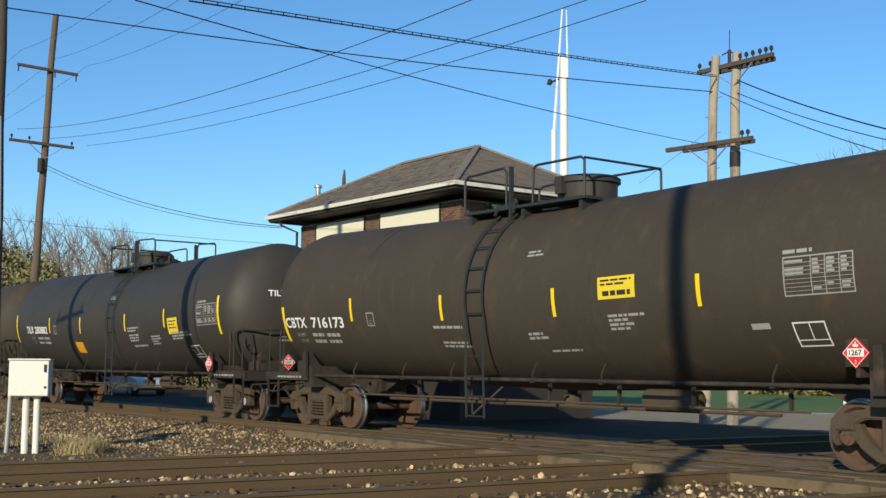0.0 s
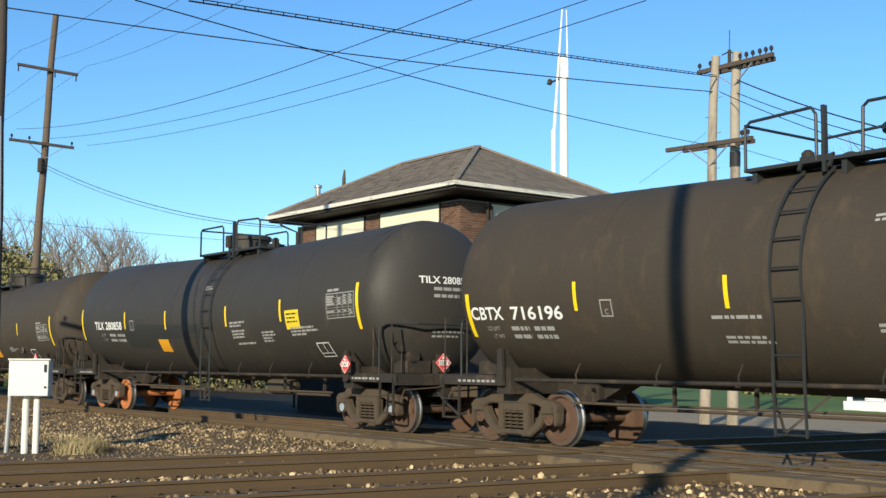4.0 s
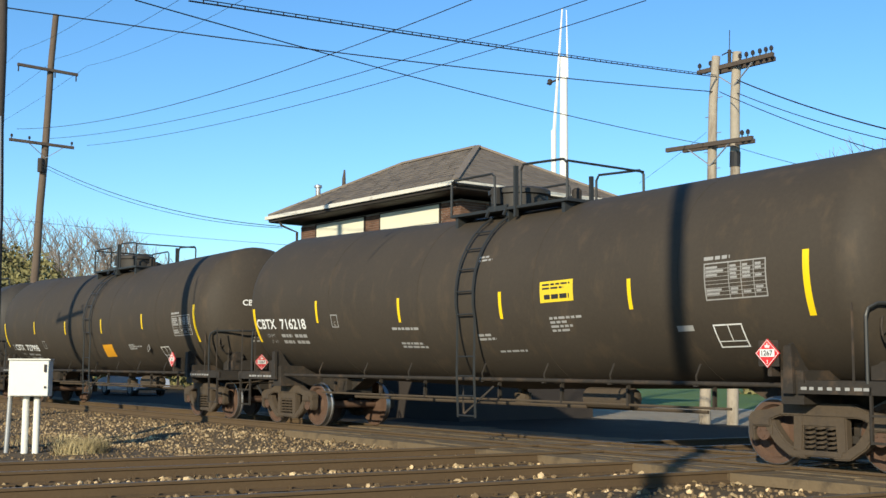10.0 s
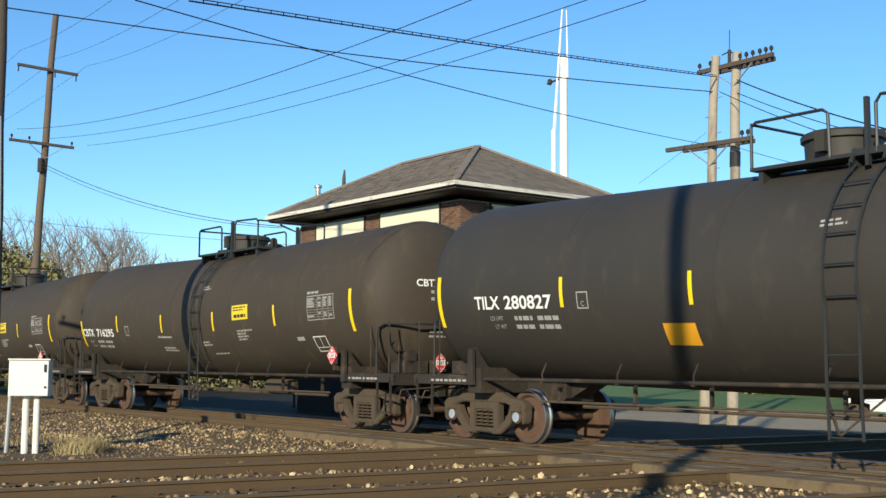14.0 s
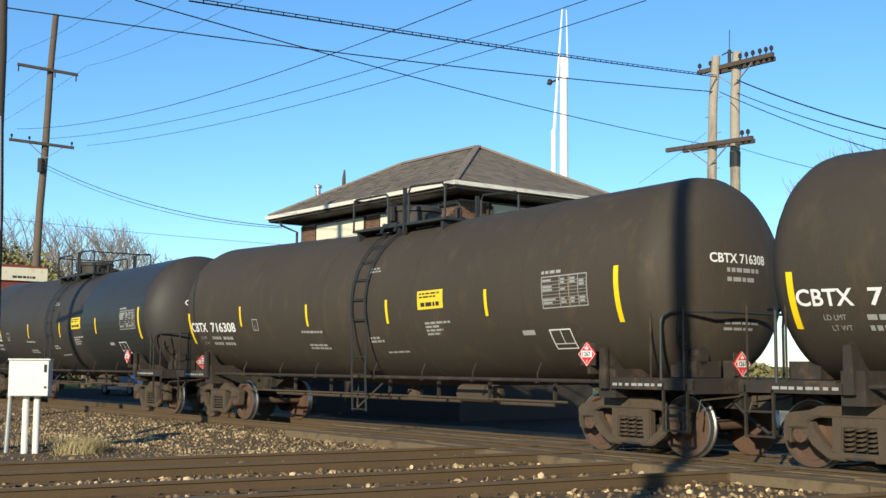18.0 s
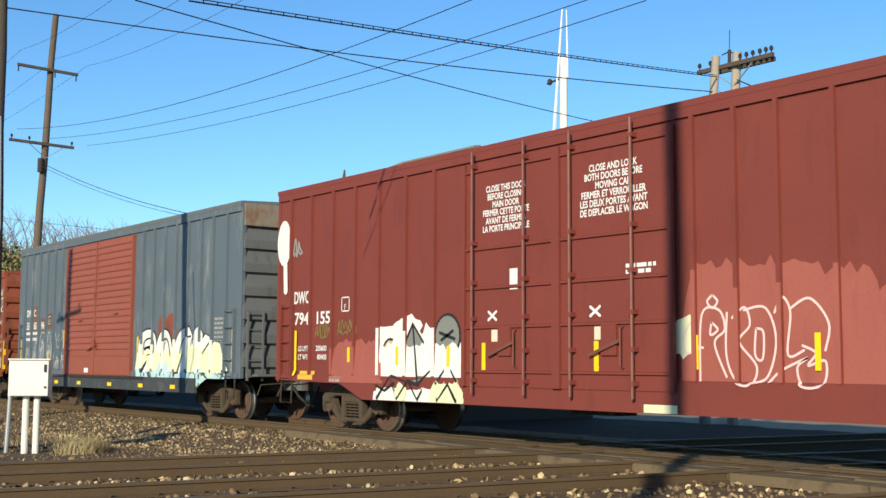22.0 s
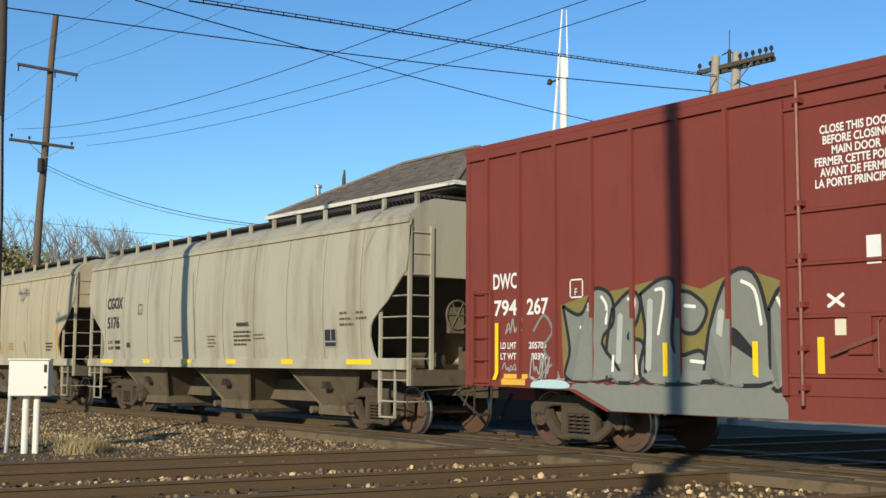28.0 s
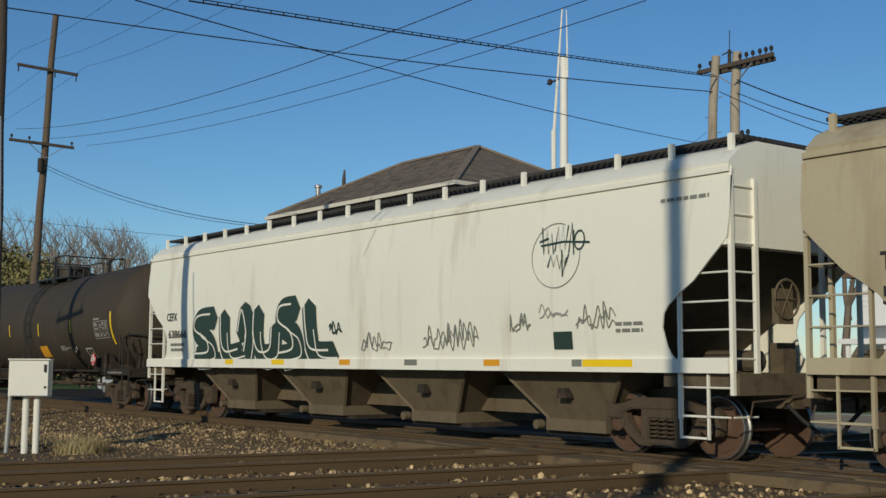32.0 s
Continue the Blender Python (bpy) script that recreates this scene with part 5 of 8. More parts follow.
def box_car(half, top, paint, end_paint, roof_paint, label, rib_xs, doors, sill=0.66, trucks=2.2, end_panel=None, ladders=True, sill_drop=0.0, ribs_w=0.075, rib_paint=None, end_ribs=7, drop=0.0):
    car = thing("box_car", pose(0, 0, 0), label, "box car", "box cars of the train")
    eave = top - 0.12
    body = Shape()
    body.box(-half, half, -BOX_Y + 0.002, BOX_Y - 0.002, 1.02, eave)
    part("body", body, [paint], car)
    side = Shape()
    for sg in (-1, 1):
        side.prism([(-half + 0.02, 1.0 - drop), (-half + 2.6, 0.96 - drop), (-half + 3.4, sill - sill_drop - drop), (half - 3.4, sill - sill_drop - drop), (half - 2.6, 0.96 - drop), (half - 0.02, 1.0 - drop), (half - 0.02, 1.12 - drop), (-half + 0.02, 1.12 - drop)], sg * (BOX_Y + 0.01) - 0.04, sg * (BOX_Y + 0.01) + 0.03)
        if drop:
            side.box(-half + 0.01, half - 0.01, min(sg * (BOX_Y - 0.003), sg * (BOX_Y - 0.05)), max(sg * (BOX_Y - 0.003), sg * (BOX_Y - 0.05)), 1.0 - drop, 1.018)
    part("side_sill", side, paint, car)
    part("underframe", Shape().box(-half + 0.3, half - 0.3, -0.3, 0.3, 0.68, 1.02), FRAME_DARK, car)
    beams = Shape()
    for x in [-half + 3.6 + i * 1.9 for i in range(int((2 * half - 7) / 1.9) + 1)]:
        beams.box(x - 0.06, x + 0.06, -1.5, 1.5, 0.8, 1.02)
    part("cross_bearer", beams, FRAME_DARK, car)
    # roof with seams
    roof = Shape().prism([(-BOX_Y - 0.05, eave - 0.02), (BOX_Y + 0.05, eave - 0.02), (BOX_Y + 0.05, eave + 0.08), (0.4, top + 0.02), (-0.4, top + 0.02), (-BOX_Y - 0.05, eave + 0.08)], -half - 0.03, half + 0.03, "x")
    n = int(2 * half / 1.3)
    for i in range(n):
        x = -half + (i + 0.5) * 2 * half / n
        roof.prism([(-BOX_Y, eave + 0.08), (BOX_Y, eave + 0.08), (0.4, top + 0.06), (-0.4, top + 0.06)], x - 0.03, x + 0.03, "x")
    part("roof", roof, roof_paint, car)
    part("eave_rail", Shape().box(-half, half, -BOX_Y - 0.045, -BOX_Y, eave - 0.16, eave + 0.02), paint, car)
    for x in rib_xs:
        part("side_post", Shape().prism([(x - ribs_w / 2, -BOX_Y), (x - ribs_w / 2.4, -BOX_Y - 0.06), (x + ribs_w / 2.4, -BOX_Y - 0.06), (x + ribs_w / 2, -BOX_Y)], 1.12, eave - 0.16, "z"), rib_paint or paint, car)
    # corrugated ends
    for k in (-1, 1):
        step = (eave - 1.2) / end_ribs
        outline = [(k * (half - 0.02), 1.02), (k * (half + 0.01), 1.02)]
        for i in range(end_ribs):
            z = 1.22 + step * i
            outline += [(k * (half + 0.01), z), (k * (half + 0.1), z + 0.05), (k * (half + 0.11), z + step * 0.45), (k * (half + 0.04), z + step * 0.85)]
        outline += [(k * (half + 0.01), eave - 0.02), (k * (half - 0.02), eave - 0.02)]
        e = Shape().prism(outline, -BOX_Y + 0.03, BOX_Y - 0.03)
        part("end_wall", e, end_paint, car)
        part("corner_post", Shape().box(min(k * (half - 0.06), k * (half + 0.05)), max(k * (half - 0.06), k * (half + 0.06)), -BOX_Y - 0.012, -BOX_Y + 0.08, 1.0, eave), paint, car)
        if end_panel and k > 0:
            part("end_panel", Shape().box(half + 0.01, half + 0.125, -BOX_Y + 0.02, BOX_Y - 0.02, eave - 0.5, eave + 0.02), end_panel, car, "painted panel at the top of the end")
        if ladders:
            lad = Shape()
            xx = k * (half - 0.45)
            for i in range(5):
                z = 1.05 + i * 0.38
                lad.tube([(xx - 0.22, -BOX_Y - 0.075, z), (xx + 0.22, -BOX_Y - 0.075, z)], 0.014, 5)
            lad.box(xx - 0.25, xx - 0.21, -BOX_Y - 0.08, -BOX_Y, 1.0, 2.62).box(xx + 0.21, xx + 0.25, -BOX_Y - 0.08, -BOX_Y, 1.0, 2.62)
            part("side_ladder", lad, paint, car)
            el = Shape()
            for y in (-BOX_Y + 0.12, -BOX_Y + 0.52):
                el.beam((k * (half + 0.16), y, 0.95), (k * (half + 0.16), y, 2.55), 0.05, 0.03)
            for i in range(5):
                el.tube([(k * (half + 0.16), -BOX_Y + 0.12, 1.05 + i * 0.36), (k * (half + 0.16), -BOX_Y + 0.52, 1.05 + i * 0.36)], 0.014, 5)
            part("end_ladder", el, end_paint, car)
        pl = Shape().box(min(k * half, k * (half + 0.35)), max(k * half, k * (half + 0.35)), -1.3, 1.3, 1.05, 1.1)
        pl.box(min(k * (half - 0.5), k * (half + 0.55)), max(k * (half - 0.5), k * (half + 0.55)), -0.25, 0.25, 0.72, 1.04)
        part("end_sill", pl, end_paint, car)
        st = Shape().tube([(k * (half - 0.65), -BOX_Y, 1.0), (k * (half - 0.65), -BOX_Y - 0.02, 0.52), (k * (half - 0.2), -BOX_Y - 0.02, 0.52), (k * (half - 0.2), -BOX_Y, 1.0)], 0.02, 5)
        part("sill_step", st, FRAME_DARK, car)
        truck(car, k * (half - trucks))
        coupler(car, k * (half + 0.83), k)
    bw = Shape().tube([(half + 0.3, 0.75 + 0.28 * math.cos(i * math.pi / 8), 2.1 + 0.28 * math.sin(i * math.pi / 8)) for i in range(17)], 0.018, 5)
    bw.tube([(half + 0.3, 0.47, 2.1), (half + 0.3, 1.03, 2.1)], 0.014, 5)
    part("brake_wheel", bw, end_paint, car)
    rods = Shape().tube([(-half + 3.5, -0.55, 0.72), (half - 3.5, -0.55, 0.72)], 0.025, 6)
    rods.box(-0.6, 0.4, -0.9, -0.4, 0.55, 0.8)
    part("brake_rigging", rods, FRAME_DARK, car)
    for d in doors:
        d(car, eave)
    return car


def plug_door(x0, x1, paint, rods=(0.12, 0.76)):
    """A wide flat plug door with raised rails, locking rods and their brackets."""
    def build(car, eave):
        z0, z1 = 0.98, eave - 0.22
        door = part("door", Shape().box(x0, x1, -BOX_Y - 0.07, -BOX_Y, z0, z1), paint, car, "sliding plug door with locking rods")
        for x in (x0, x1):
            part("door_edge", Shape().box(x - 0.045, x + 0.045, -BOX_Y - 0.12, -BOX_Y - 0.06, z0, z1), paint, door)
        for z in (1.2, 1.95, 2.62, 3.3, eave - 0.4):
            part("door_rail", Shape().prism([(-BOX_Y - 0.07, z), (-BOX_Y - 0.11, z + 0.015), (-BOX_Y - 0.11, z + 0.05), (-BOX_Y - 0.07, z + 0.065)], x0 + 0.05, x1 - 0.05, "x"), paint, door)
        for f in rods:
            x = x0 + (x1 - x0) * f
            bar = part("locking_rod", Shape().tube([(x, -BOX_Y - 0.165, 0.86), (x, -BOX_Y - 0.165, z1 + 0.2)], 0.027, 6), DOOR_ROD, door, "worn steel locking rod")
            for z in (1.05, 1.55, 2.1, 2.72, 3.4, z1 - 0.1):
                part("bracket", Shape().box(x - 0.055, x + 0.055, -BOX_Y - 0.19, -BOX_Y - 0.07, z, z + 0.07), paint, bar)
        xm = x0 + (x1 - x0) * 0.5
        part("lock_box", Shape().box(xm - 0.22, xm + 0.1, -BOX_Y - 0.115, -BOX_Y - 0.07, 1.5, 2.0), paint, door)
        part("lever", Shape().beam((xm - 0.45, -BOX_Y - 0.14, 1.5), (xm + 0.2, -BOX_Y - 0.14, 1.72), 0.03, 0.05), DOOR_ROD, door)
        part("hand_rail", Shape().tube([(xm + 0.22, -BOX_Y - 0.08, 1.3), (xm + 0.22, -BOX_Y - 0.15, 1.34), (xm + 0.22, -BOX_Y - 0.15, 1.9), (xm + 0.22, -BOX_Y - 0.08, 1.94)], 0.016, 5), DOOR_ROD, door)
    return build


def ribbed_door(x0, x1, paint, rows=17, pair=True):
    def build(car, eave):
        z0, z1, mid, y = 0.99, eave - 0.2, (x0 + x1) / 2 - 0.12 if pair else x1, -BOX_Y - 0.06
        door = part("door", Shape().box(x0, x1, y, -BOX_Y, z0, z1), paint, car, "ribbed red sliding door" if pair else "ribbed rust-brown sliding door")
        step = (z1 - z0 - 0.75) / rows
        for a, b in ((x0 + 0.06, mid - 0.05), (mid + 0.05, x1 - 0.06))[:2 if pair else 1]:
            rb = Shape()
            for i in range(rows):
                z = z0 + 0.72 + i * step
                rb.prism([(y, z), (y - 0.024, z + 0.02), (y - 0.024, z + step * 0.35), (y, z + step * 0.85)], a, b, "x")
            ob = part("rib_panel", rb, paint, door)
            ob["kind"] = "stuff"
            # plain kick panel with its folded upper lip
            part("kick_panel", Shape().box(a, b, y - 0.022, y, z0 + 0.02, z0 + 0.53).box(a, b, y - 0.034, y, z0 + 0.53, z0 + 0.555), paint, door)
            part("panel_seam", Shape().box(a + 0.02, b - 0.02, y - 0.024, y, z0 + 0.556, z0 + 0.572), BOX_BROWN, door)
            for q in (0.3, 0.72):
                part("panel_seam", Shape().box(a + (b - a) * q - 0.008, a + (b - a) * q + 0.008, y - 0.0235, y, z0 + 0.2, z0 + 0.45), BOX_BROWN, door)
        for x in (x0, mid, x1)[:3 if pair else 2]:
            part("door_edge", Shape().box(x - 0.035, x + 0.035, y - 0.04, -BOX_Y, z0, z1), paint, door)
        for x, z in ((x0 + 1.25, 2.58), (mid + 1.6, 2.72))[:2 if pair else 0]:
            part("door_handle", Shape().box(x - 0.13, x + 0.13, y - 0.075, y - 0.05, z - 0.018, z + 0.018).box(x - 0.12, x - 0.09, y - 0.05, y, z - 0.018, z + 0.018).box(x + 0.09, x + 0.12, y - 0.05, y, z - 0.018, z + 0.018), BOX_BROWN, door, "rusty steel grab handle")
        if pair:
            part("latch", Shape().box(mid - 0.03, mid + 0.03, y - 0.06, y - 0.03, 3.22, 3.38).box(mid - 0.1, mid + 0.13, y - 0.055, y - 0.03, 3.285, 3.31), BOX_BROWN, door, "rusty steel door latch")
            lever = Shape().box(mid - 0.06, mid + 0.12, y - 0.08, y - 0.04, 1.76, 2.02).beam((mid - 0.45, y - 0.07, 1.7), (mid + 0.28, y - 0.07, 1.86), 0.035, 0.03).beam((mid + 0.2, y - 0.07, 1.78), (mid + 0.3, y - 0.07, 1.74), 0.035, 0.03)
            part("latch_lever", lever, BOX_BROWN, door, "rusty locking lever")
            part("seal_tag", Shape().box(x0 + 1.68, x0 + 1.98, y - 0.027, y - 0.02, 1.06, 1.19), WHITE, door, "small white tag")
        part("door_track", Shape().box(x0 - (2.6 if pair else 1.6), x1 + 1.0, -BOX_Y - 0.14, -BOX_Y, 0.92, 0.985), FRAME_DARK, car)
    return build


def on_tape(x, z, lift=0.0):
    return on_box(x, z, 0.032)


def rows_of_text(car, lines, x, z, size, material, place=on_box, gap=1.15, wide=1.0, centre=0.0):
    for i, ln in enumerate(lines):
        v, _ = text_points(ln, size)
        w = (max(p[0] for p in v) if v else 0) * wide
        lettering(car, ln, size, x + (centre - w / 2 if centre else 0), z - i * size * gap, place, material, wide, 0.004)


def on_door(x, z, lift=0.004):
    return (x, -BOX_Y - 0.07 - lift, z)


def painted_posts(car, posts, x0, x1, z0, z1, material, seed=1, w=0.066):
    """Sprayed paint where it runs across the side posts."""
    rng = random.Random(seed)
    for x in posts:
        if x0 < x < x1:
            top = z1 - rng.uniform(0.0, 0.25) * (z1 - z0)
            part("paint_layer", Shape().box(x - w / 2, x + w / 2, -BOX_Y - 0.064, -BOX_Y - 0.02, max(z0, 1.12), top), material, car)


def inside(outline, x, z):
    """Whether a point of the car's side lies in a painted outline."""
    odd = False
    for (xa, za), (xb, zb) in zip(outline, outline[1:] + outline[:1]):
        if (za > z) != (zb > z) and x < xa + (z - za) * (xb - xa) / (zb - za):
            odd = not odd
    return odd


def posts_painted_over(owner, posts, fields, z0, z1, w=0.052, step=0.05):
    """The paint of the fields, carried across the faces of the side posts."""
    for x in posts:
        runs = []
        for i in range(int((z1 - z0) / step)):
            z = z0 + (i + 0.5) * step
            paint = None
            for mat, outline in fields:
                if inside(outline, x, z):
                    paint = mat
            if runs and runs[-1][0] is paint:
                runs[-1][2] = z + step / 2
            else:
                runs.append([paint, z - step / 2, z + step / 2])
        for paint, za, zb in runs:
            if paint:
                part("paint_layer", Shape().box(x - w / 2, x + w / 2, -BOX_Y - 0.064, -BOX_Y - 0.02, za, zb), paint, owner)


def on_brown(x, z, lift=0.005):
    low = min(0.83, 0.53 + max(0.0, abs(x) - 5.6) * 0.4)
    return (x, -BOX_Y - lift - (0.056 if z < 0.985 else 0.0), max(z, low))


RED_POSTS = (-8.56, -7.73, -6.87, -6.04, -5.19, -4.3, -3.41, 2.66, 3.4, 4.1, 4.97, 5.8, 6.68, 7.54, 8.4)


def rail_logo(car, x, z, w, h):
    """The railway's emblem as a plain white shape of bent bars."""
    s = Shape()
    t = h * 0.17
    for pts in ([(x + w * 0.42, z), (x + w * 0.08, z), (x, z + h * 0.15), (x, z + h * 0.82), (x + w * 0.08, z + h), (x + w * 0.42, z + h), (x + w * 0.42, z + h * 0.2)],
                [(x + w * 0.42, z + h), (x + w * 0.55, z + h * 0.95), (x + w * 0.8, z + h * 0.1), (x + w * 0.97, z + h * 0.15), (x + w, z + h)]):
        stroke(s, on_box, curve(pts, 4), t)
    return part("emblem", s, WHITE, car, "white railway emblem")


def dwc_car(number, marks_seed):
    half = 9.12
    car = box_car(half, 5.18, BOX_RED, BOX_RED, BOX_RED, "oxide-red high-cube box car with plug doors and graffiti", RED_POSTS,
                  [plug_door(-2.45, -0.14, BOX_RED, (0.13, 0.71)), plug_door(-0.05, 2.3, BOX_RED, (0.14, 0.7))], end_panel=CREAM)
    lettering(car, "DWC", 0.36, -8.44, 2.63, on_box, WHITE, 1.0, 0.008, fit=0.62)
    lettering(car, number[:3], 0.36, -8.41, 2.18, on_box, WHITE, 1.0, 0.008, fit=0.58)
    lettering(car, number[3:], 0.36, -7.57, 2.18, on_box, WHITE, 1.0, 0.008, fit=0.52)
    sq = frame_lines(Shape(), on_box, -6.55, -6.25, 2.4, 2.7, 0.025)
    part("plate_square", sq, WHITE, car)
    lettering(car, "F", 0.16, -6.45, 2.44, on_box, WHITE)
    for i, (a, b) in enumerate((("LD LMT", "205600" if number == "794155" else "205700"), ("LT WT", "80400" if number == "794155" else "80300"))):
        lettering(car, a, 0.15, -8.24, 1.62 - i * 0.18, on_box, WHITE, 0.95, 0.003, fit=0.4)
        lettering(car, b, 0.15, -7.52 + 0.06 * i, 1.62 - i * 0.18, on_box, WHITE, 0.95, 0.003, fit=0.42 - 0.06 * i)
    left = ("CLOSE THIS DOOR", "BEFORE CLOSING", "MAIN DOOR", "FERMER CETTE PORTE", "AVANT DE FERMER", "LA PORTE PRINCIPALE")
    right = ("CLOSE AND LOCK", "BOTH DOORS BEFORE", "MOVING CAR", "FERMER ET VERROUILLER", "LES DEUX PORTES AVANT", "DE DEPLACER LE WAGON")
    rows_of_text(car, left, -1.98, 4.3, 0.15, WHITE, on_door, 0.92, 0.8, 0.62)
    rows_of_text(car, right, 0.42, 4.34, 0.15, WHITE, on_door, 0.92, 0.8, 0.72)
    rail_logo(car, 6.78, 4.02, 1.42, 0.56)
    bars(car, on_box, 6.75, 3.68, (0.55,), 0.12, material=WHITE, seed=4, name="lettering")
    bars(car, on_box, 7.55, 3.68, (0.5,), 0.12, material=WHITE, seed=5, name="lettering")
    for x, z0 in ((-8.35, 1.1), (-6.27, 1.2), (-4.6, 1.2), (-3.02, 1.2), (2.64, 1.3), (4.62, 1.3), (6.25, 1.3), (8.13, 1.13)):
        yellow_tape(car, x, z0, z0 + (0.95 if abs(x) > 7.9 else 0.48), on_tape, 0.09)
    part("notice", patch(Shape(), on_box, -8.15, -7.55, 1.02, 1.2), YELLOW_OLD, car, "dirty yellow notice")
    bars(car, on_box, -6.9, 1.08, (0.5, 0.4), 0.06, material=DIM_WHITE, seed=8)
    for x in (-1.98, 0.72):
        part("tape_mark", patch(Shape(), on_door, x, x + 0.1, 1.25, 1.72), YELLOW, car, "reflective yellow tape")
    for i in range(5):
        bars(car, on_box, 6.75, 2.2 - i * 0.13, (0.28,), 0.07, material=DIM_WHITE, seed=i)
        bars(car, on_box, 7.14, 2.2 - i * 0.13, (0.2,), 0.07, material=DIM_WHITE, seed=i + 3)
    part("data_plate", patch(Shape(), on_box, 5.95, 6.45, 1.68, 2.2), SPRAY_GREY, car)
    part("data_plate", patch(Shape(), on_box, 6.9, 7.25, 1.46, 1.68), BLACK_INK, car)
    part("door_notice", patch(Shape(), on_door, -1.25, -1.05, 2.6, 2.95), WHITE, car)
    for i, x in enumerate((-1.7, 0.75)):
        for k in (-1, 1):
            s = Shape()
            stroke(s, on_door, [(x - 0.11 * k, 2.1), (x + 0.11 * k, 2.25)], 0.045, lift=0.004 + k * 0.001)
            part("stencil", s, WHITE, car)
        part("seal_box", patch(Shape(), on_door, x - 0.02, x + 0.14, 1.74, 1.94), CREAM, car)
    bars(car, on_door, 1.4, 2.8, (0.6, 0.5, 0.62), 0.06, material=WHITE, seed=2)
    # white stencils on the end
    bars(car, lambda a, z, lift=0: (half + 0.13, -1.4 + a, z), 0.05, 4.72, (0.9,), 0.07, material=BLACK_INK, seed=3, name="panel_lettering")
    bars(car, lambda a, z, lift=0: (half + 0.13, 0.2 + a, z), 0.0, 4.66, (0.9,), 0.09, material=BLACK_INK, seed=6, name="panel_lettering")
    for i, z in enumerate((4.0, 3.4, 2.75)):
        bars(car, lambda a, z_, lift=0: (half + 0.118, -0.1 + a, z_), 0.1, z, (0.55, 0.5), 0.06, material=DIM_WHITE, seed=i)
    return car


red_one = dwc_car("794155", 1)
# sprayed pieces of this car
paint_band(red_one, on_box, 2.4, 5.6, 1.14, 2.85, BOX_PINK, 3, "faded_paint")
paint_band(red_one, on_box, 5.3, 8.4, 1.14, 2.45, BOX_PINK, 4, "faded_paint", 0.0045)
paint_band(red_one, on_box, 8.4, 9.05, 1.0, 3.12, BOX_PINK, 6, "faded_paint", 0.005)
paint_band(red_one, on_box, -6.9, -5.0, 0.98, 1.9, BOX_PINK, 9, "faded_paint")
paint_band(red_one, on_box, -5.3, -2.5, 0.66, 2.15, SPRAY_WHITE, 5, "graffiti")
blotches(red_one, on_box, -5.2, -2.6, 1.6, 2.1, SPRAY_WHITE, 25, 9, "graffiti", 0.0065)
blotches(red_one, on_box, -5.1, -2.6, 0.7, 1.0, SPRAY_CREAM, 26, 6, "graffiti", 0.011)
k3 = Shape()
tri = k3.add([on_box(-4.72, 1.15, 0.012), on_box(-4.07, 2.1, 0.012), on_box(-3.35, 1.35, 0.012), on_box(-3.85, 0.98, 0.012)])
k3.face((tri, tri + 1, tri + 2, tri + 3))
part("paint_layer", k3, SPRAY_GREY, red_one)
for cx, cz, rx, rz, mat in ((-3.02, 1.86, 0.34, 0.36, SPRAY_GREY), (-4.8, 1.5, 0.24, 0.3, SPRAY_TAN), (-4.05, 1.4, 0.17, 0.2, RED)):
    for grown, paint_, lift in ((0.05, SPRAY_BLACK, 0.0135), (0.0, mat, 0.015)):
        e = Shape()
        k = e.add([on_box(cx + (rx + grown) * math.cos(a), cz + (rz + grown) * math.sin(a), lift) for a in [i * math.pi / 10 for i in range(20)]])
        e.face([k + i for i in range(20)])
        part("paint_layer", e, paint_, red_one)
g = Shape()
for pts, w in (([(-4.72, 1.15), (-4.07, 2.1), (-3.35, 1.35), (-3.85, 0.98), (-4.72, 1.15)], 0.07), ([(-4.07, 2.1), (-4.0, 1.6), (-3.85, 0.98)], 0.05), ([(-5.16, 0.7), (-4.75, 1.15), (-4.5, 0.7), (-4.15, 1.05), (-3.85, 0.7), (-3.5, 1.2), (-3.25, 0.7), (-2.94, 1.0), (-2.7, 0.7)], 0.07),
               ([(-4.6, 1.2), (-4.2, 1.5), (-3.7, 1.2), (-3.4, 1.5)], 0.05), ([(-3.3, 1.0), (-3.0, 1.35), (-2.7, 1.05)], 0.05), ([(-3.25, 1.92), (-2.8, 1.8)], 0.06), ([(-3.2, 1.78), (-2.85, 1.95)], 0.06), ([(-5.2, 0.95), (-4.9, 0.85), (-4.6, 1.0)], 0.05)):
    stroke(g, on_box, pts, w, lift=0.017)
part("graffiti", g, SPRAY_BLACK, red_one, "black and white sprayed drawing")
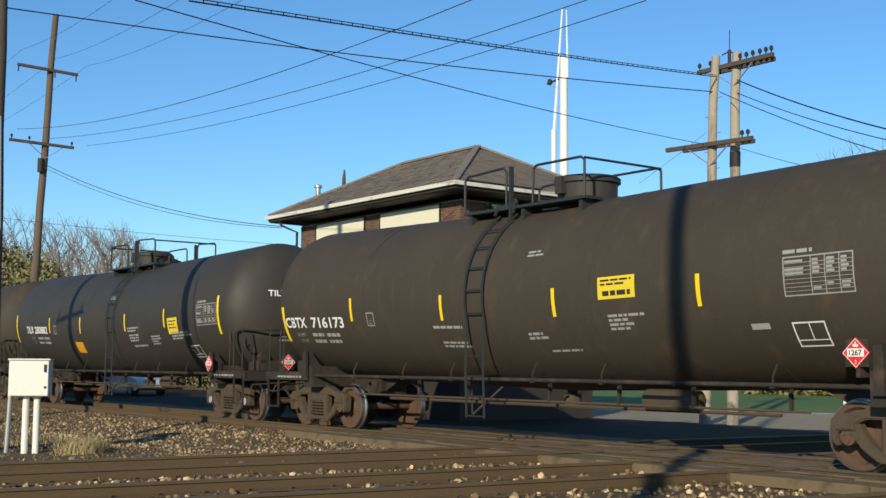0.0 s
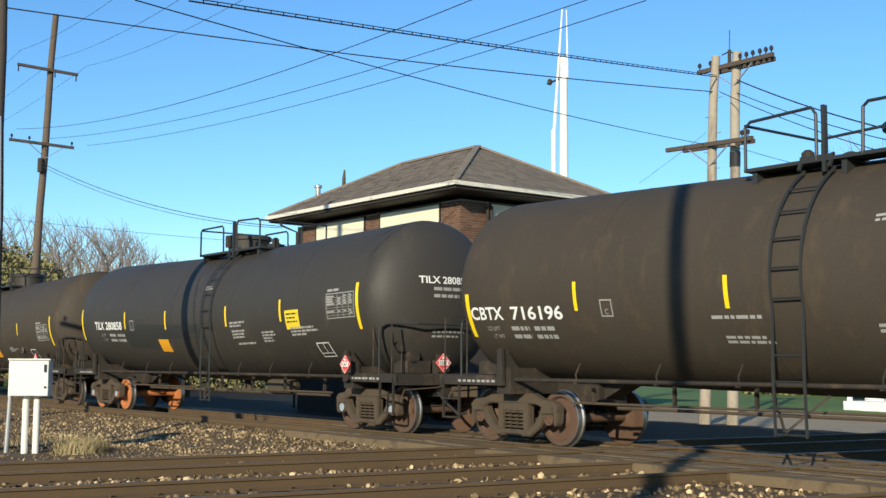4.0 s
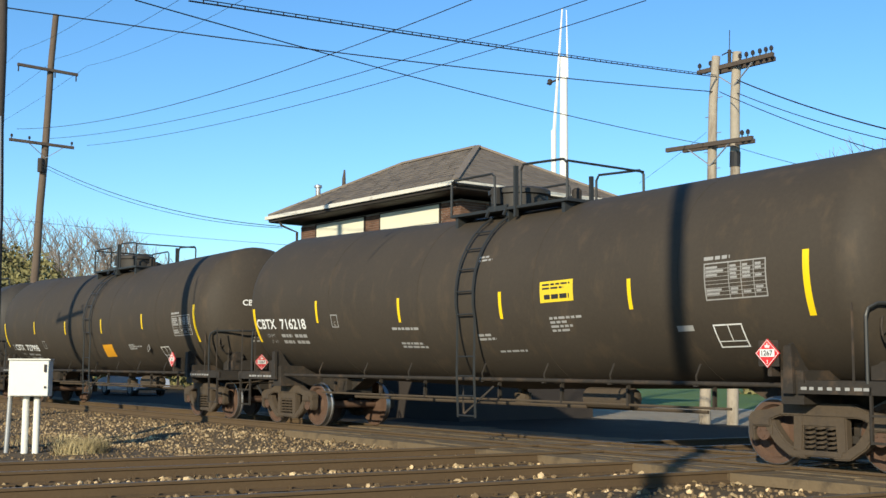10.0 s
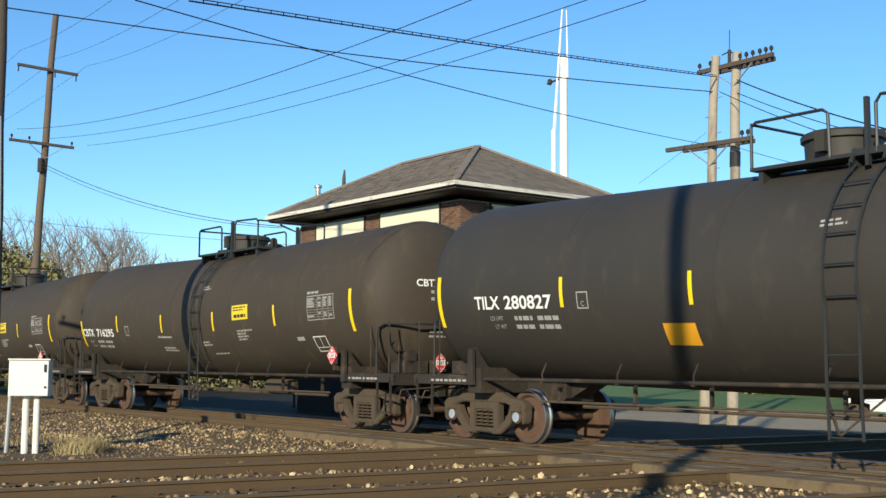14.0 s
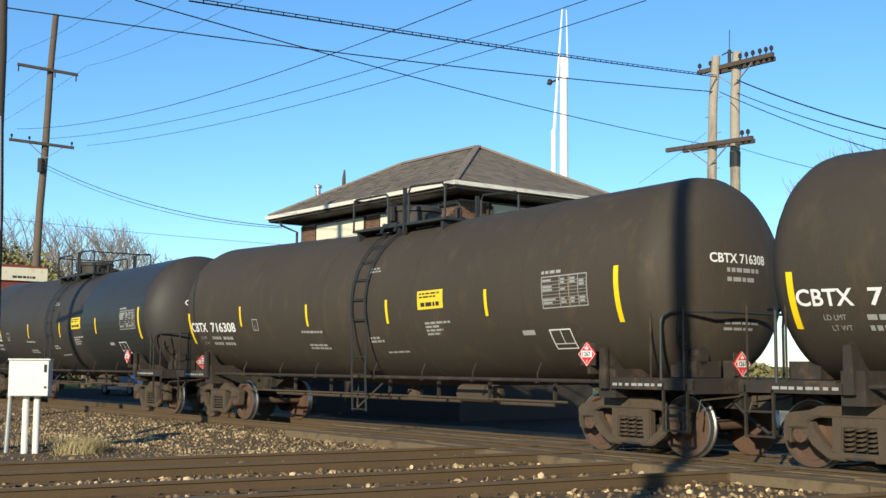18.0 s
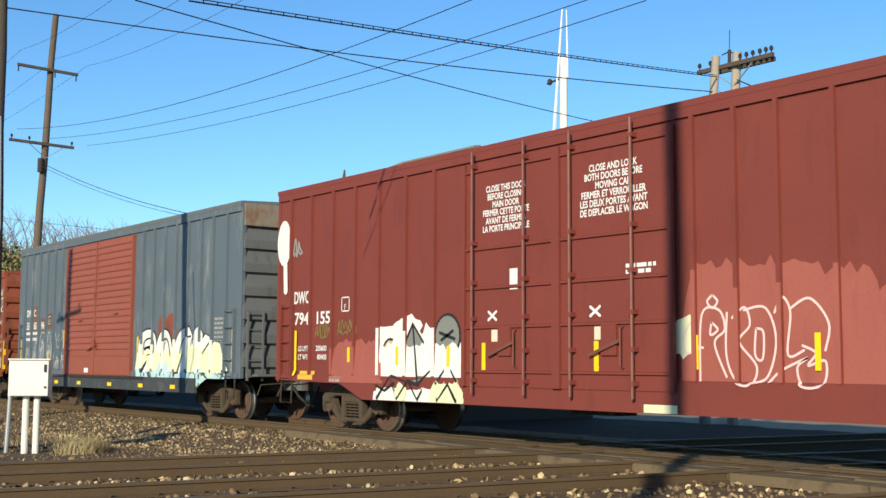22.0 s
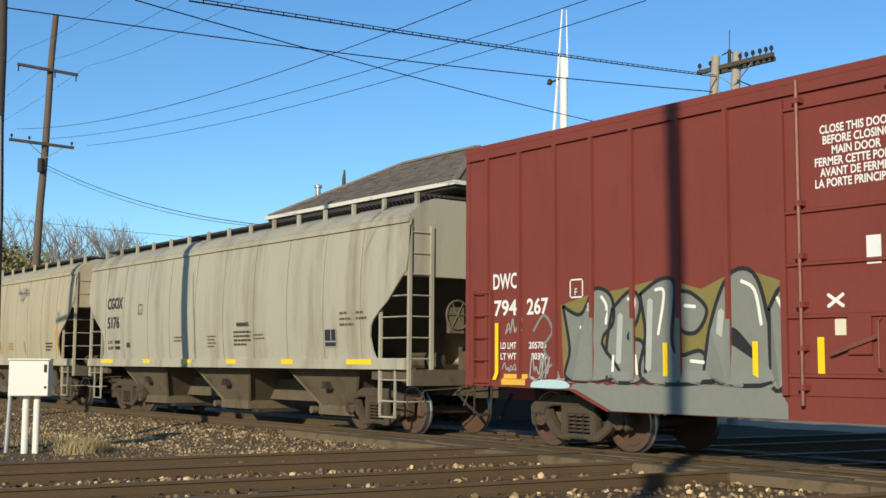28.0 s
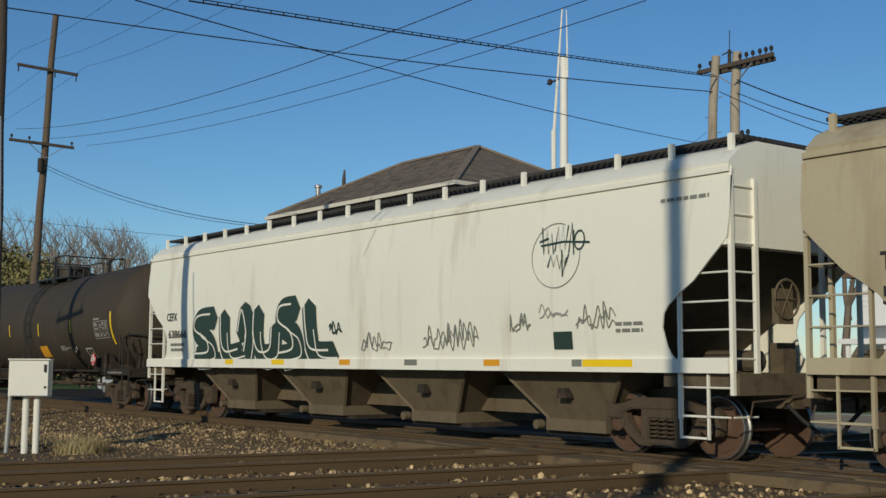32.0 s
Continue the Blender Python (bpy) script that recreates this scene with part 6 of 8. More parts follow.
# pink outline letters
sprayed_lines(red_one, on_box, (
    ((2.97, 2.33), (3.06, 2.24), (2.97, 2.15), (2.88, 2.24), (2.97, 2.33)), ((2.75, 1.6), (2.5, 1.53), (2.45, 1.75), (2.6, 1.96), (2.66, 1.66), (2.8, 1.6)), ((2.74, 1.14), (2.78, 2.06), (3.08, 2.12), (3.18, 1.85), (3.0, 1.66), (3.2, 1.2)),
    ((2.95, 1.95), (2.93, 1.78), (3.06, 1.85), (2.95, 1.95)), ((3.22, 2.08), (3.2, 1.5), (3.35, 1.16), (3.6, 1.1), (3.7, 1.35), (3.42, 1.68), (3.6, 1.9), (3.52, 2.14), (3.3, 2.0)), ((3.5, 2.1), (3.86, 2.12), (4.02, 1.7), (3.88, 1.22), (3.6, 1.12)),
    ((3.7, 1.85), (3.82, 1.8), (3.8, 1.45), (3.68, 1.5), (3.7, 1.85)), ((4.0, 2.05), (4.12, 2.26), (4.25, 2.05), (4.2, 1.5), (4.45, 1.56)), ((4.25, 2.1), (4.55, 2.22), (4.82, 1.9), (4.76, 1.55)),
    ((4.42, 1.62), (4.62, 1.52), (4.5, 1.36), (4.76, 1.42), (4.72, 1.12), (4.42, 1.1), (4.34, 1.34), (4.5, 1.46), (4.1, 1.3), (3.9, 1.14))), 0.034, SPRAY_PINK, 0.012, "pale pink outline graffiti")
part("graffiti", patch(Shape(), on_box, 1.72, 2.36, 0.67, 0.79, lift=0.008), SPRAY_CREAM, red_one, "cream sprayed patch on the sill")
blotches(red_one, on_box, 2.36, 2.56, 1.6, 2.0, SPRAY_CREAM, 7, 3, "graffiti", 0.007)
painted_posts(red_one, RED_POSTS, 2.4, 5.6, 1.14, 2.75, BOX_PINK, 1)
painted_posts(red_one, RED_POSTS, 5.6, 8.3, 1.14, 2.35, BOX_PINK, 2)
painted_posts(red_one, RED_POSTS, -5.3, -2.6, 1.14, 2.1, SPRAY_WHITE, 3)
painted_posts(red_one, RED_POSTS, -6.9, -5.3, 1.14, 1.7, BOX_PINK, 4)
# pale sprayed figure: a plain rounded shape on a stalk
fig = Shape()
k = fig.add([on_box(-8.86 + 0.29 * math.cos(a), 3.97 + 0.5 * math.sin(a), 0.03) for a in [i * math.pi / 10 for i in range(20)]])
fig.face([k + i for i in range(20)])
stroke(fig, on_box, [(-8.8, 3.5), (-8.76, 2.89)], 0.16, lift=0.031)
part("graffiti", fig, SPRAY_WHITE, red_one, "pale sprayed oval shape on a stalk")
scribble(red_one, on_box, -8.5, 3.65, 0.4, 0.5, DIM_WHITE, 15, 0.04, 7)
scribble(red_one, on_box, -7.55, 1.85, 0.7, 0.4, SPRAY_OLIVE, 16, 0.025, 12)
scribble(red_one, on_box, -6.7, 1.9, 0.75, 0.4, SPRAY_OLIVE, 17, 0.025, 12)
place_car(red_one, -248.49)

red_two = dwc_car("794267", 2)
paint_band(red_two, on_box, -6.6, -2.45, 0.66, 1.13, SPRAY_GREY, 41, "graffiti", 0.0055)
grey = sprayed_field(red_two, on_box, ((-6.75, 2.3), (-6.2, 2.42), (-5.4, 2.5), (-4.6, 2.62), (-3.9, 2.42), (-3.2, 2.68), (-2.5, 2.45), (-2.38, 1.14), (-6.7, 1.14)), SPRAY_OLIVE, 0.0055, label="large grey and silver graffiti on an olive ground", round_=False)
for j, form in enumerate((((-6.7, 2.28), (-6.3, 2.14), (-6.0, 2.52), (-5.65, 2.4), (-5.6, 2.0), (-5.85, 1.7), (-5.5, 1.2), (-6.6, 1.15), (-6.55, 1.6)), ((-5.62, 2.2), (-5.25, 2.46), (-5.05, 2.3), (-5.12, 2.0), (-5.3, 1.76), (-5.0, 1.68), (-5.02, 1.15), (-5.7, 1.15), (-5.75, 1.6)),
                          ((-5.05, 2.4), (-4.65, 2.6), (-4.38, 2.5), (-4.45, 1.75), (-4.3, 1.5), (-3.9, 1.55), (-3.72, 1.15), (-5.0, 1.15), (-4.95, 1.8)), ((-4.3, 2.42), (-4.05, 2.36), (-3.8, 2.12), (-4.0, 1.82), (-4.3, 1.9)),
                          ((-3.88, 1.15), (-3.75, 1.9), (-3.42, 2.58), (-3.0, 2.6), (-2.78, 2.0), (-2.7, 1.15)), ((-2.76, 2.1), (-2.56, 2.38), (-2.44, 2.1), (-2.48, 1.15), (-2.72, 1.15)))):
    sprayed_field(grey, on_box, form, SPRAY_GREY, 0.0075 + j * 0.0005, SPRAY_BLACK, 0.06, name="paint_layer")
sprayed_field(grey, on_box, ((-3.36, 1.4), (-3.4, 1.82), (-3.28, 1.84), (-3.0, 1.55), (-3.02, 1.44)), SPRAY_BLACK, 0.014, name="paint_layer")
sprayed_lines(grey, on_box, (((-5.85, 2.4), (-5.74, 2.25), (-5.75, 1.98)), ((-5.3, 2.34), (-5.16, 2.32), (-5.2, 2.1)), ((-4.75, 2.45), (-4.58, 2.4), (-4.7, 1.8)), ((-4.2, 2.2), (-4.0, 2.18)), ((-3.2, 2.5), (-2.98, 2.36), (-2.88, 1.9)), ((-2.62, 2.25), (-2.55, 2.12)),
              ((-6.3, 1.95), (-6.2, 1.75)), ((-5.6, 1.5), (-5.62, 1.25)), ((-5.15, 1.5), (-5.12, 1.2)), ((-4.1, 1.42), (-3.86, 1.4))), 0.05, SPRAY_WHITE, 0.0145, name="paint_layer")
sprayed_lines(grey, on_box, (((-6.1, 2.3), (-6.15, 1.5)), ((-5.45, 2.1), (-5.5, 1.4)), ((-4.85, 2.3), (-4.9, 1.3)), ((-3.55, 2.1), (-3.65, 1.3))), 0.11, SPRAY_SILVER, 0.0125, name="paint_layer")
piece(red_two, on_box, (((-7.4, 1.9), (-7.15, 2.15), (-6.95, 1.9), (-7.15, 1.65), (-7.05, 1.45)), ((-7.2, 1.2), (-6.95, 1.35), (-6.8, 1.1), (-7.1, 0.95))), ((0.05, SPRAY_GREY, 0.0, 0.0, None),), "thin grey sprayed curls", 0.009, "spray_tag")
scribble(red_two, on_box, -8.1, 1.86, 0.45, 0.3, DIM_WHITE, 31, 0.025, 8)
scribble(red_two, on_box, -8.2, 1.24, 0.4, 0.18, DIM_WHITE, 34, 0.02, 9)
scribble(red_two, on_box, -7.5, 1.1, 0.5, 0.5, DIM_WHITE, 32, 0.03, 10)
sprayed_field(red_two, on_box, ((-7.4, 0.99), (-6.55, 0.99), (-6.6, 1.1), (-7.0, 1.12), (-7.35, 1.08)), SPRAY_AQUA, 0.02, label="pale aqua sprayed cloud")
paint_band(red_two, on_box, 2.8, 5.6, 0.9, 2.3, SPRAY_BLACK, 36, "graffiti")
piece(red_two, on_box, (((2.85, 1.6), (3.0, 2.2), (3.3, 1.9), (3.6, 2.3)), ((3.3, 0.9), (3.2, 1.5), (3.9, 1.2)), ((4.2, 2.3), (4.0, 1.6), (4.4, 0.95)), ((4.7, 2.2), (5.2, 1.9), (4.8, 1.3), (5.5, 1.0))), ((0.05, SPRAY_WHITE, 0.0, 0.0, None),), "white outlines of a black graffiti", 0.016)
painted_posts(red_two, RED_POSTS, -6.7, -2.5, 1.14, 2.25, SPRAY_GREY, 5)
place_car(red_two, -305.65)

# slate-blue car with a red ribbed door
blue_ribs = [-7.3, -6.6, -5.9, -5.2, -4.5, -3.85, 2.35, 3.05, 3.73, 4.42, 5.12, 5.85, 6.49, 7.22]
blue = box_car(7.9, 5.18, BOX_BLUE, BOX_END, BOX_END, "slate-blue box car with red ribbed doors and graffiti", blue_ribs, [ribbed_door(-3.3, 1.71, DOOR_RED)], sill_drop=0.0, end_panel=CREAM_RUSTED, ribs_w=0.07)
part("sill_plate", Shape().box(-5.9, 5.8, -BOX_Y - 0.1, -BOX_Y - 0.04, 0.62, 0.98), SILL_GRIMY, blue)
for x in (-7.45, -5.75, -4.0, -2.1, 0.25, 2.4, 4.4):
    part("tape_mark", Shape().box(x, x + 0.28, -BOX_Y - 0.108, -BOX_Y - 0.03, 0.7, 0.8), YELLOW, blue)
for x, h in ((-7.7, 0.93), (2.0, 0.9), (4.05, 0.5), (7.5, 1.0)):
    yellow_tape(blue, x, 1.15 if x > 3 else 1.2, 1.15 + h, on_box, 0.1)
paint_band(blue, on_box, 1.95, 7.1, 0.7, 2.0, SPRAY_CREAM, 8, "graffiti")
paint_band(blue, on_box, 2.6, 7.0, 0.68, 1.2, SPRAY_AQUA, 18, "graffiti", 0.0065)
piece(blue, on_box, (
    ((2.4, 0.85), (2.35, 1.5), (2.45, 1.9), (2.95, 1.95), (3.0, 1.6), (2.55, 1.45), (3.1, 0.85)), ((3.35, 0.85), (3.55, 1.75), (3.8, 1.95), (4.0, 1.7), (4.25, 0.85)), ((3.5, 1.2), (4.05, 1.2)),
    ((5.25, 2.0), (4.8, 1.9), (4.65, 1.5), (5.1, 1.2), (5.05, 0.9), (4.6, 0.82)), ((5.75, 2.1), (5.65, 1.4), (5.65, 0.82)), ((6.3, 1.85), (5.8, 1.4), (6.3, 0.95), (6.95, 0.9), (7.1, 1.25))),
    ((0.6, SPRAY_BLACK, 0.0, 0.0, None), (0.5, SPRAY_WHITE, 0.0, 0.0, None), (0.5, SPRAY_AQUA, 0.0, 0.0, (0.0, 1.22)), (0.045, SPRAY_BLACK, 0.1, 0.02, None)), "white and aqua bubble-letter graffiti")
blotches(blue, on_box, 3.0, 4.6, 2.1, 2.5, BOX_BROWN, 10, 6, "graffiti")
paint_band(blue, on_box, -7.22, -6.62, 1.2, 1.9, BOX_END, 11, "paint_patch")
paint_band(blue, on_box, -7.2, -6.8, 1.18, 1.36, SPRAY_OLIVE, 5, "paint_patch", 0.006)
for x0, x1, z1, seed in ((-6.55, -6.0, 1.75, 3), (-5.8, -5.3, 2.05, 4), (-5.1, -4.62, 1.9, 7), (-4.4, -3.75, 1.5, 9)):
    paint_band(blue, on_box, x0, x1, 1.14, z1, SPRAY_HAZE, seed, "paint_patch", 0.0045)
sprayed_lines(blue, on_box, (
        ((-6.54, 1.09), (-6.38, 1.65), (-6.17, 2.1), (-5.97, 2.1), (-6.05, 1.65), (-6.13, 1.09)),
        ((-6.31, 1.39), (-6.2, 1.8), (-6.07, 2.07)),
        ((-5.82, 1.08), (-5.84, 1.71), (-5.74, 2.18), (-5.54, 2.31), (-5.37, 2.21), (-5.31, 1.77), (-5.37, 1.08)),
        ((-5.68, 1.14), (-5.68, 1.71), (-5.56, 2.09), (-5.43, 1.71), (-5.52, 1.11)),
        ((-5.79, 1.71), (-5.43, 1.9), (-5.64, 2.02)),
        ((-5.21, 1.13), (-5.12, 1.77), (-5.02, 2.25), (-4.87, 2.24), (-4.79, 1.71), (-4.73, 1.13)),
        ((-5.07, 1.14), (-4.96, 1.9), (-4.86, 1.17)),
        ((-5.18, 1.52), (-4.97, 1.71), (-4.75, 1.58)),
        ((-4.65, 1.14), (-4.69, 1.71), (-4.61, 2.28), (-4.49, 2.15), (-4.47, 1.65), (-4.38, 1.19)),
        ((-4.26, 1.96), (-3.89, 2.35), (-3.72, 2.15), (-4.12, 1.8), (-4.26, 1.96)),
        ((-4.09, 1.99), (-3.87, 2.2)),
        ((-4.38, 2.28), (-4.26, 2.02)),
        ((-4.3, 1.17), (-4.18, 1.52), (-3.97, 1.27), (-3.79, 1.65), (-3.6, 1.19), (-3.44, 1.82), (-3.35, 1.39)),
        ((-4.24, 1.33), (-3.89, 1.49), (-3.37, 1.58)),
        ((-3.99, 1.14), (-3.68, 1.46), (-3.33, 1.22)),
        ((-3.68, 1.82), (-3.37, 1.71)),
    ), 0.032, SPRAY_ASH, 0.007, "thin silver outline graffiti letters")
scribble(blue, on_box, -7.15, 1.3, 0.55, 0.7, SPRAY_SILVER, 13, 0.04, 7)
scribble(blue, on_box, -6.5, 1.14, 0.5, 0.35, SPRAY_SILVER, 15, 0.03, 7)
for x0, mark, low in ((-7.22, "DW", "55"), (-6.52, "C", "85"), (-5.8, "", "96")):
    if low != "55":
        part("paint_patch", patch(Shape(), on_box, x0, x0 + (0.5 if mark else 0.4), 2.36, 3.16 if mark else 2.76, lift=0.003), RUST_PATCH, blue, "rust-brown patch behind the numbers")
    if mark:
        lettering(blue, mark, 0.32, x0 + 0.06, 2.84, on_box, WHITE, 0.78, 0.008)
    lettering(blue, low, 0.32, x0 + 0.07, 2.42, on_box, WHITE, 0.88, 0.008)
part("paint_patch", patch(Shape(), on_box, -5.14, -4.68, 2.4, 2.9, lift=0.003), RUST_PATCH, blue)
part("plate_square", patch(Shape(), on_box, -5.08, -4.8, 2.52, 2.84, lift=0.004), BLACK_INK, blue)
part("plate_square", frame_lines(Shape(), lambda a, z, lift=0: on_box(a, z, 0.007), -5.05, -4.83, 2.55, 2.81, 0.02), WHITE, blue)
lettering(blue, "F", 0.14, -4.98, 2.6, lambda a, z, lift=0: on_box(a, z, 0.008), WHITE)
bars(blue, on_box, -7.15, 2.24, (0.42, 0.4), 0.09, 0.1, WHITE, seed=6)
bars(blue, on_box, -6.5, 2.24, (0.4, 0.4), 0.09, 0.1, WHITE, seed=7)
for i in range(6):
    bars(blue, on_box, 6.6, 2.38 - i * 0.11, (0.6,), 0.06, material=DIM_WHITE, seed=i)
lb = frame_lines(Shape(), on_box, 6.62, 7.15, 1.55, 1.88, 0.03)
part("lube_box", lb, WHITE, blue)
for i, z in enumerate((3.75, 3.15, 2.85)):
    bars(blue, lambda a, z_, lift=0: (7.9 + 0.118, 0.2 + a, z_), 0.1, z, (0.5, 0.55), 0.07, material=DIM_WHITE, seed=i)
yellow_tape(blue, -4.98, 1.14, 1.64, on_tape, 0.1)
yellow_tape(blue, -3.58, 1.83, 2.34, on_tape, 0.12)
part("tape_mark", patch(Shape(), on_tape, -7.9, -7.6, 0.99, 1.1, n=1), YELLOW, blue, "reflective yellow tape")
painted_posts(blue, blue_ribs, 2.1, 7.0, 1.2, 2.0, SPRAY_WHITE, 6)
place_car(blue, -267.28)

# rust-brown car with big letters
br_ribs = [-8.3, -7.5, -6.7, -5.9, -5.1, -4.2, 1.6, 2.49, 3.25, 4.04, 4.84, 5.65, 6.41, 7.2, 7.96]
brown = box_car(8.95, 4.58, BOX_BROWN, BOX_BROWN, BOX_BROWN, "rust-brown older box car with cream and purple graffiti", br_ribs, [plug_door(-3.32, -1.88, BOX_BROWN), ribbed_door(-1.74, 1.41, BOX_BROWN, 14, False)], ribs_w=0.06, end_ribs=6, drop=0.15)
for i in range(2):
    bars(brown, on_box, -7.95, 3.6 - i * 0.55, (2.1,), 0.26, material=DIM_WHITE, seed=i + 40)
bars(brown, on_box, -7.9, 2.55, (1.9,), 0.26, material=DIM_WHITE, seed=13)
for i in range(5):
    bars(brown, on_box, -7.9, 2.2 - i * 0.18, (1.3,), 0.09, material=DIM_WHITE, seed=i)
s = Shape()
for pts in ([(4.36, 2.6), (4.36, 3.3), (4.5, 3.48), (5.65, 3.52)], [(6.05, 2.6), (6.05, 3.45), (6.25, 3.68), (6.5, 3.5), (7.2, 2.7)], [(7.72, 2.75), (7.72, 3.72)]):
    stroke(s, on_box, curve(pts, 4), 0.28)
part("graffiti", s, SPRAY_TAN, brown, "tan block letters")
WILD = (
    (SPRAY_BLACK, ((1.52, 2.39), (1.78, 2.48), (2.48, 2.5), (2.9, 2.51), (3.06, 2.56), (4.18, 2.53), (4.68, 2.57), (5.46, 2.57), (5.56, 2.52), (5.9, 2.63), (6.27, 2.57), (6.74, 2.6), (7.09, 2.81), (7.5, 2.83), (7.71, 2.77), (7.79, 2.24), (7.96, 2.18), (8.29, 2.17), (8.4, 1.83), (8.34, 1.5), (8.07, 1.13), (8.01, 1.07), (1.52, 1))),
    (SPRAY_PURPLE, ((1.71, 2.34), (2.4, 2.33), (2.48, 1.99), (2.09, 1.97), (1.74, 1.94))),
    (SPRAY_PURPLE, ((2.9, 2.37), (3.68, 2.39), (3.72, 1.96), (2.94, 1.91))),
    (SPRAY_PURPLE, ((3.75, 2.39), (4.29, 2.43), (4.29, 1.98), (3.79, 1.96))),
    (SPRAY_PURPLE, ((4.6, 2.46), (5.36, 2.48), (5.15, 2.2), (5.02, 1.88), (4.6, 1.98))),
    (SPRAY_PURPLE, ((5.29, 2.15), (5.63, 2.43), (6.1, 2.51), (6.26, 2.44), (6.22, 2.05), (5.77, 1.97), (5.36, 1.75), (5.15, 1.75))),
    (SPRAY_PURPLE, ((6.33, 2.46), (6.71, 2.5), (6.71, 1.98), (6.36, 1.98))),
    (SPRAY_PURPLE, ((6.77, 2.35), (7.15, 2.61), (7.56, 2.67), (7.61, 2.25), (7.39, 2.08), (7.15, 2), (7.04, 2.04), (6.86, 2.26))),
    (SPRAY_CREAM, ((1.7, 1.92), (2.09, 1.95), (2.05, 1.75), (1.85, 1.7), (1.7, 1.8))),
    (SPRAY_CREAM, ((2.44, 2.38), (2.67, 2.4), (2.67, 1.02), (2.32, 1.02), (2.21, 1.36), (2.28, 1.75), (2.48, 1.84))),
    (SPRAY_CREAM, ((2.9, 1.89), (3.44, 1.94), (3.72, 1.7), (4.18, 1.08), (3.68, 1.07), (3.41, 1.46), (3.21, 1.06), (2.9, 1.03), (2.94, 1.46))),
    (SPRAY_CREAM, ((4.29, 2.44), (4.57, 2.46), (4.6, 1.95), (4.81, 1.95), (4.68, 1.7), (4.54, 1.29), (4.33, 1.47), (4.29, 1.75), (4.14, 1.89))),
    (SPRAY_CREAM, ((3.48, 1.96), (3.65, 1.98), (3.95, 1.7), (3.95, 1.51), (3.75, 1.56))),
    (SPRAY_CREAM, ((4.88, 1.7), (5.22, 1.93), (5.26, 1.79), (4.95, 1.38), (4.95, 1.07), (4.75, 1.06), (4.78, 1.47))),
    (SPRAY_CREAM, ((5.49, 1.92), (5.77, 2), (6.16, 2), (6.19, 1.75), (6.1, 1.35), (5.84, 1.13), (5.43, 1.08), (5.36, 1.21), (5.34, 1.48), (5.32, 1.7))),
    (SPRAY_CREAM, ((6.39, 1.88), (6.86, 1.96), (6.83, 1.9), (6.63, 1.7), (6.42, 1.75))),
    (SPRAY_CREAM, ((7.09, 1.79), (7.5, 2), (7.53, 2.19), (7.68, 2.18), (7.67, 1.75), (7.44, 1.75), (7.15, 1.7))),
    (SPRAY_CREAM, ((7.12, 1.36), (7.33, 1.39), (7.5, 1.12), (7.21, 1.18))),
    (SPRAY_CREAM, ((6.27, 2.53), (6.35, 2.44), (6.35, 1.83), (6.27, 1.31), (6.2, 1.31), (6.25, 1.83))),
    (SPRAY_CREAM, ((7.61, 2.73), (7.71, 2.68), (7.73, 1.87), (7.63, 1.87))),
    (SPRAY_CREAM, ((7.96, 2.1), (8.2, 2.13), (8.37, 1.99), (8.39, 1.66), (8.01, 1.6), (7.9, 1.83))),
    (SPRAY_CREAM, ((7.96, 1.58), (8.12, 1.5), (8.04, 1.13), (7.96, 1.25))),
    (SPRAY_BLACK, ((5.46, 1.61), (5.77, 1.76), (6.08, 1.77), (6.03, 1.52), (5.63, 1.41), (5.4, 1.46))),
    (SPRAY_BLACK, ((7.98, 1.99), (8.15, 2.05), (8.29, 1.95), (8.26, 1.83), (8.12, 1.79), (8.01, 1.87))),
)
paint_band(brown, on_brown, 1.4, 6.3, 0.5, 0.97, SPRAY_BLACK, 62, "graffiti", 0.0075)
wild = None
for j, (paint, outline) in enumerate(WILD):
    ob = sprayed_field(wild or brown, on_brown, outline, paint, 0.0075 + j * 0.0008, SPRAY_BLACK if paint is SPRAY_CREAM else SPRAY_PINK if paint is SPRAY_PURPLE else None, 0.026,
                       "" if wild else "cream, black and purple wild-style graffiti", "paint_layer" if wild else "graffiti", round_=bool(wild))
    wild = wild or ob
sprayed_lines(wild, on_brown, [((1.54, 2.33), (1.8, 2.41), (2.5, 2.43), (2.93, 2.45), (3.08, 2.49), (4.2, 2.47), (4.7, 2.51), (5.48, 2.51), (5.58, 2.47), (5.92, 2.57), (6.29, 2.52), (6.76, 2.55), (7.11, 2.75), (7.52, 2.78), (7.72, 2.71), (7.68, 2.29))], 0.07, SPRAY_CREAM, 0.0275, name="paint_layer")
sprayed_lines(wild, on_brown, [((1.82, 2.27), (2.32, 2.27)), ((4.75, 2.38), (4.8, 2.16)), ((4.95, 2.39), (4.88, 2.22)), ((5.19, 2.35), (5.09, 2.2)), ((3.02, 2.32), (3, 2.08)), ((3.87, 2.35), (3.89, 2.12)), ((6.77, 2.2), (6.89, 2.3), (7.01, 2.26), (6.92, 2.07), (6.8, 2.09))], 0.03, SPRAY_PINK, 0.0285, name="paint_layer")
for outline in (((1.97, 0.89), (2.28, 0.89), (2.21, 0.67), (2.01, 0.54), (1.89, 0.54)), ((3.75, 0.57), (3.95, 0.65), (4.18, 0.65), (4.29, 0.57)), ((5.8, 0.73), (6.27, 0.96), (6.35, 0.91), (5.97, 0.74))):
    sprayed_field(wild, on_brown, outline, SPRAY_CREAM, 0.011, name="paint_layer")
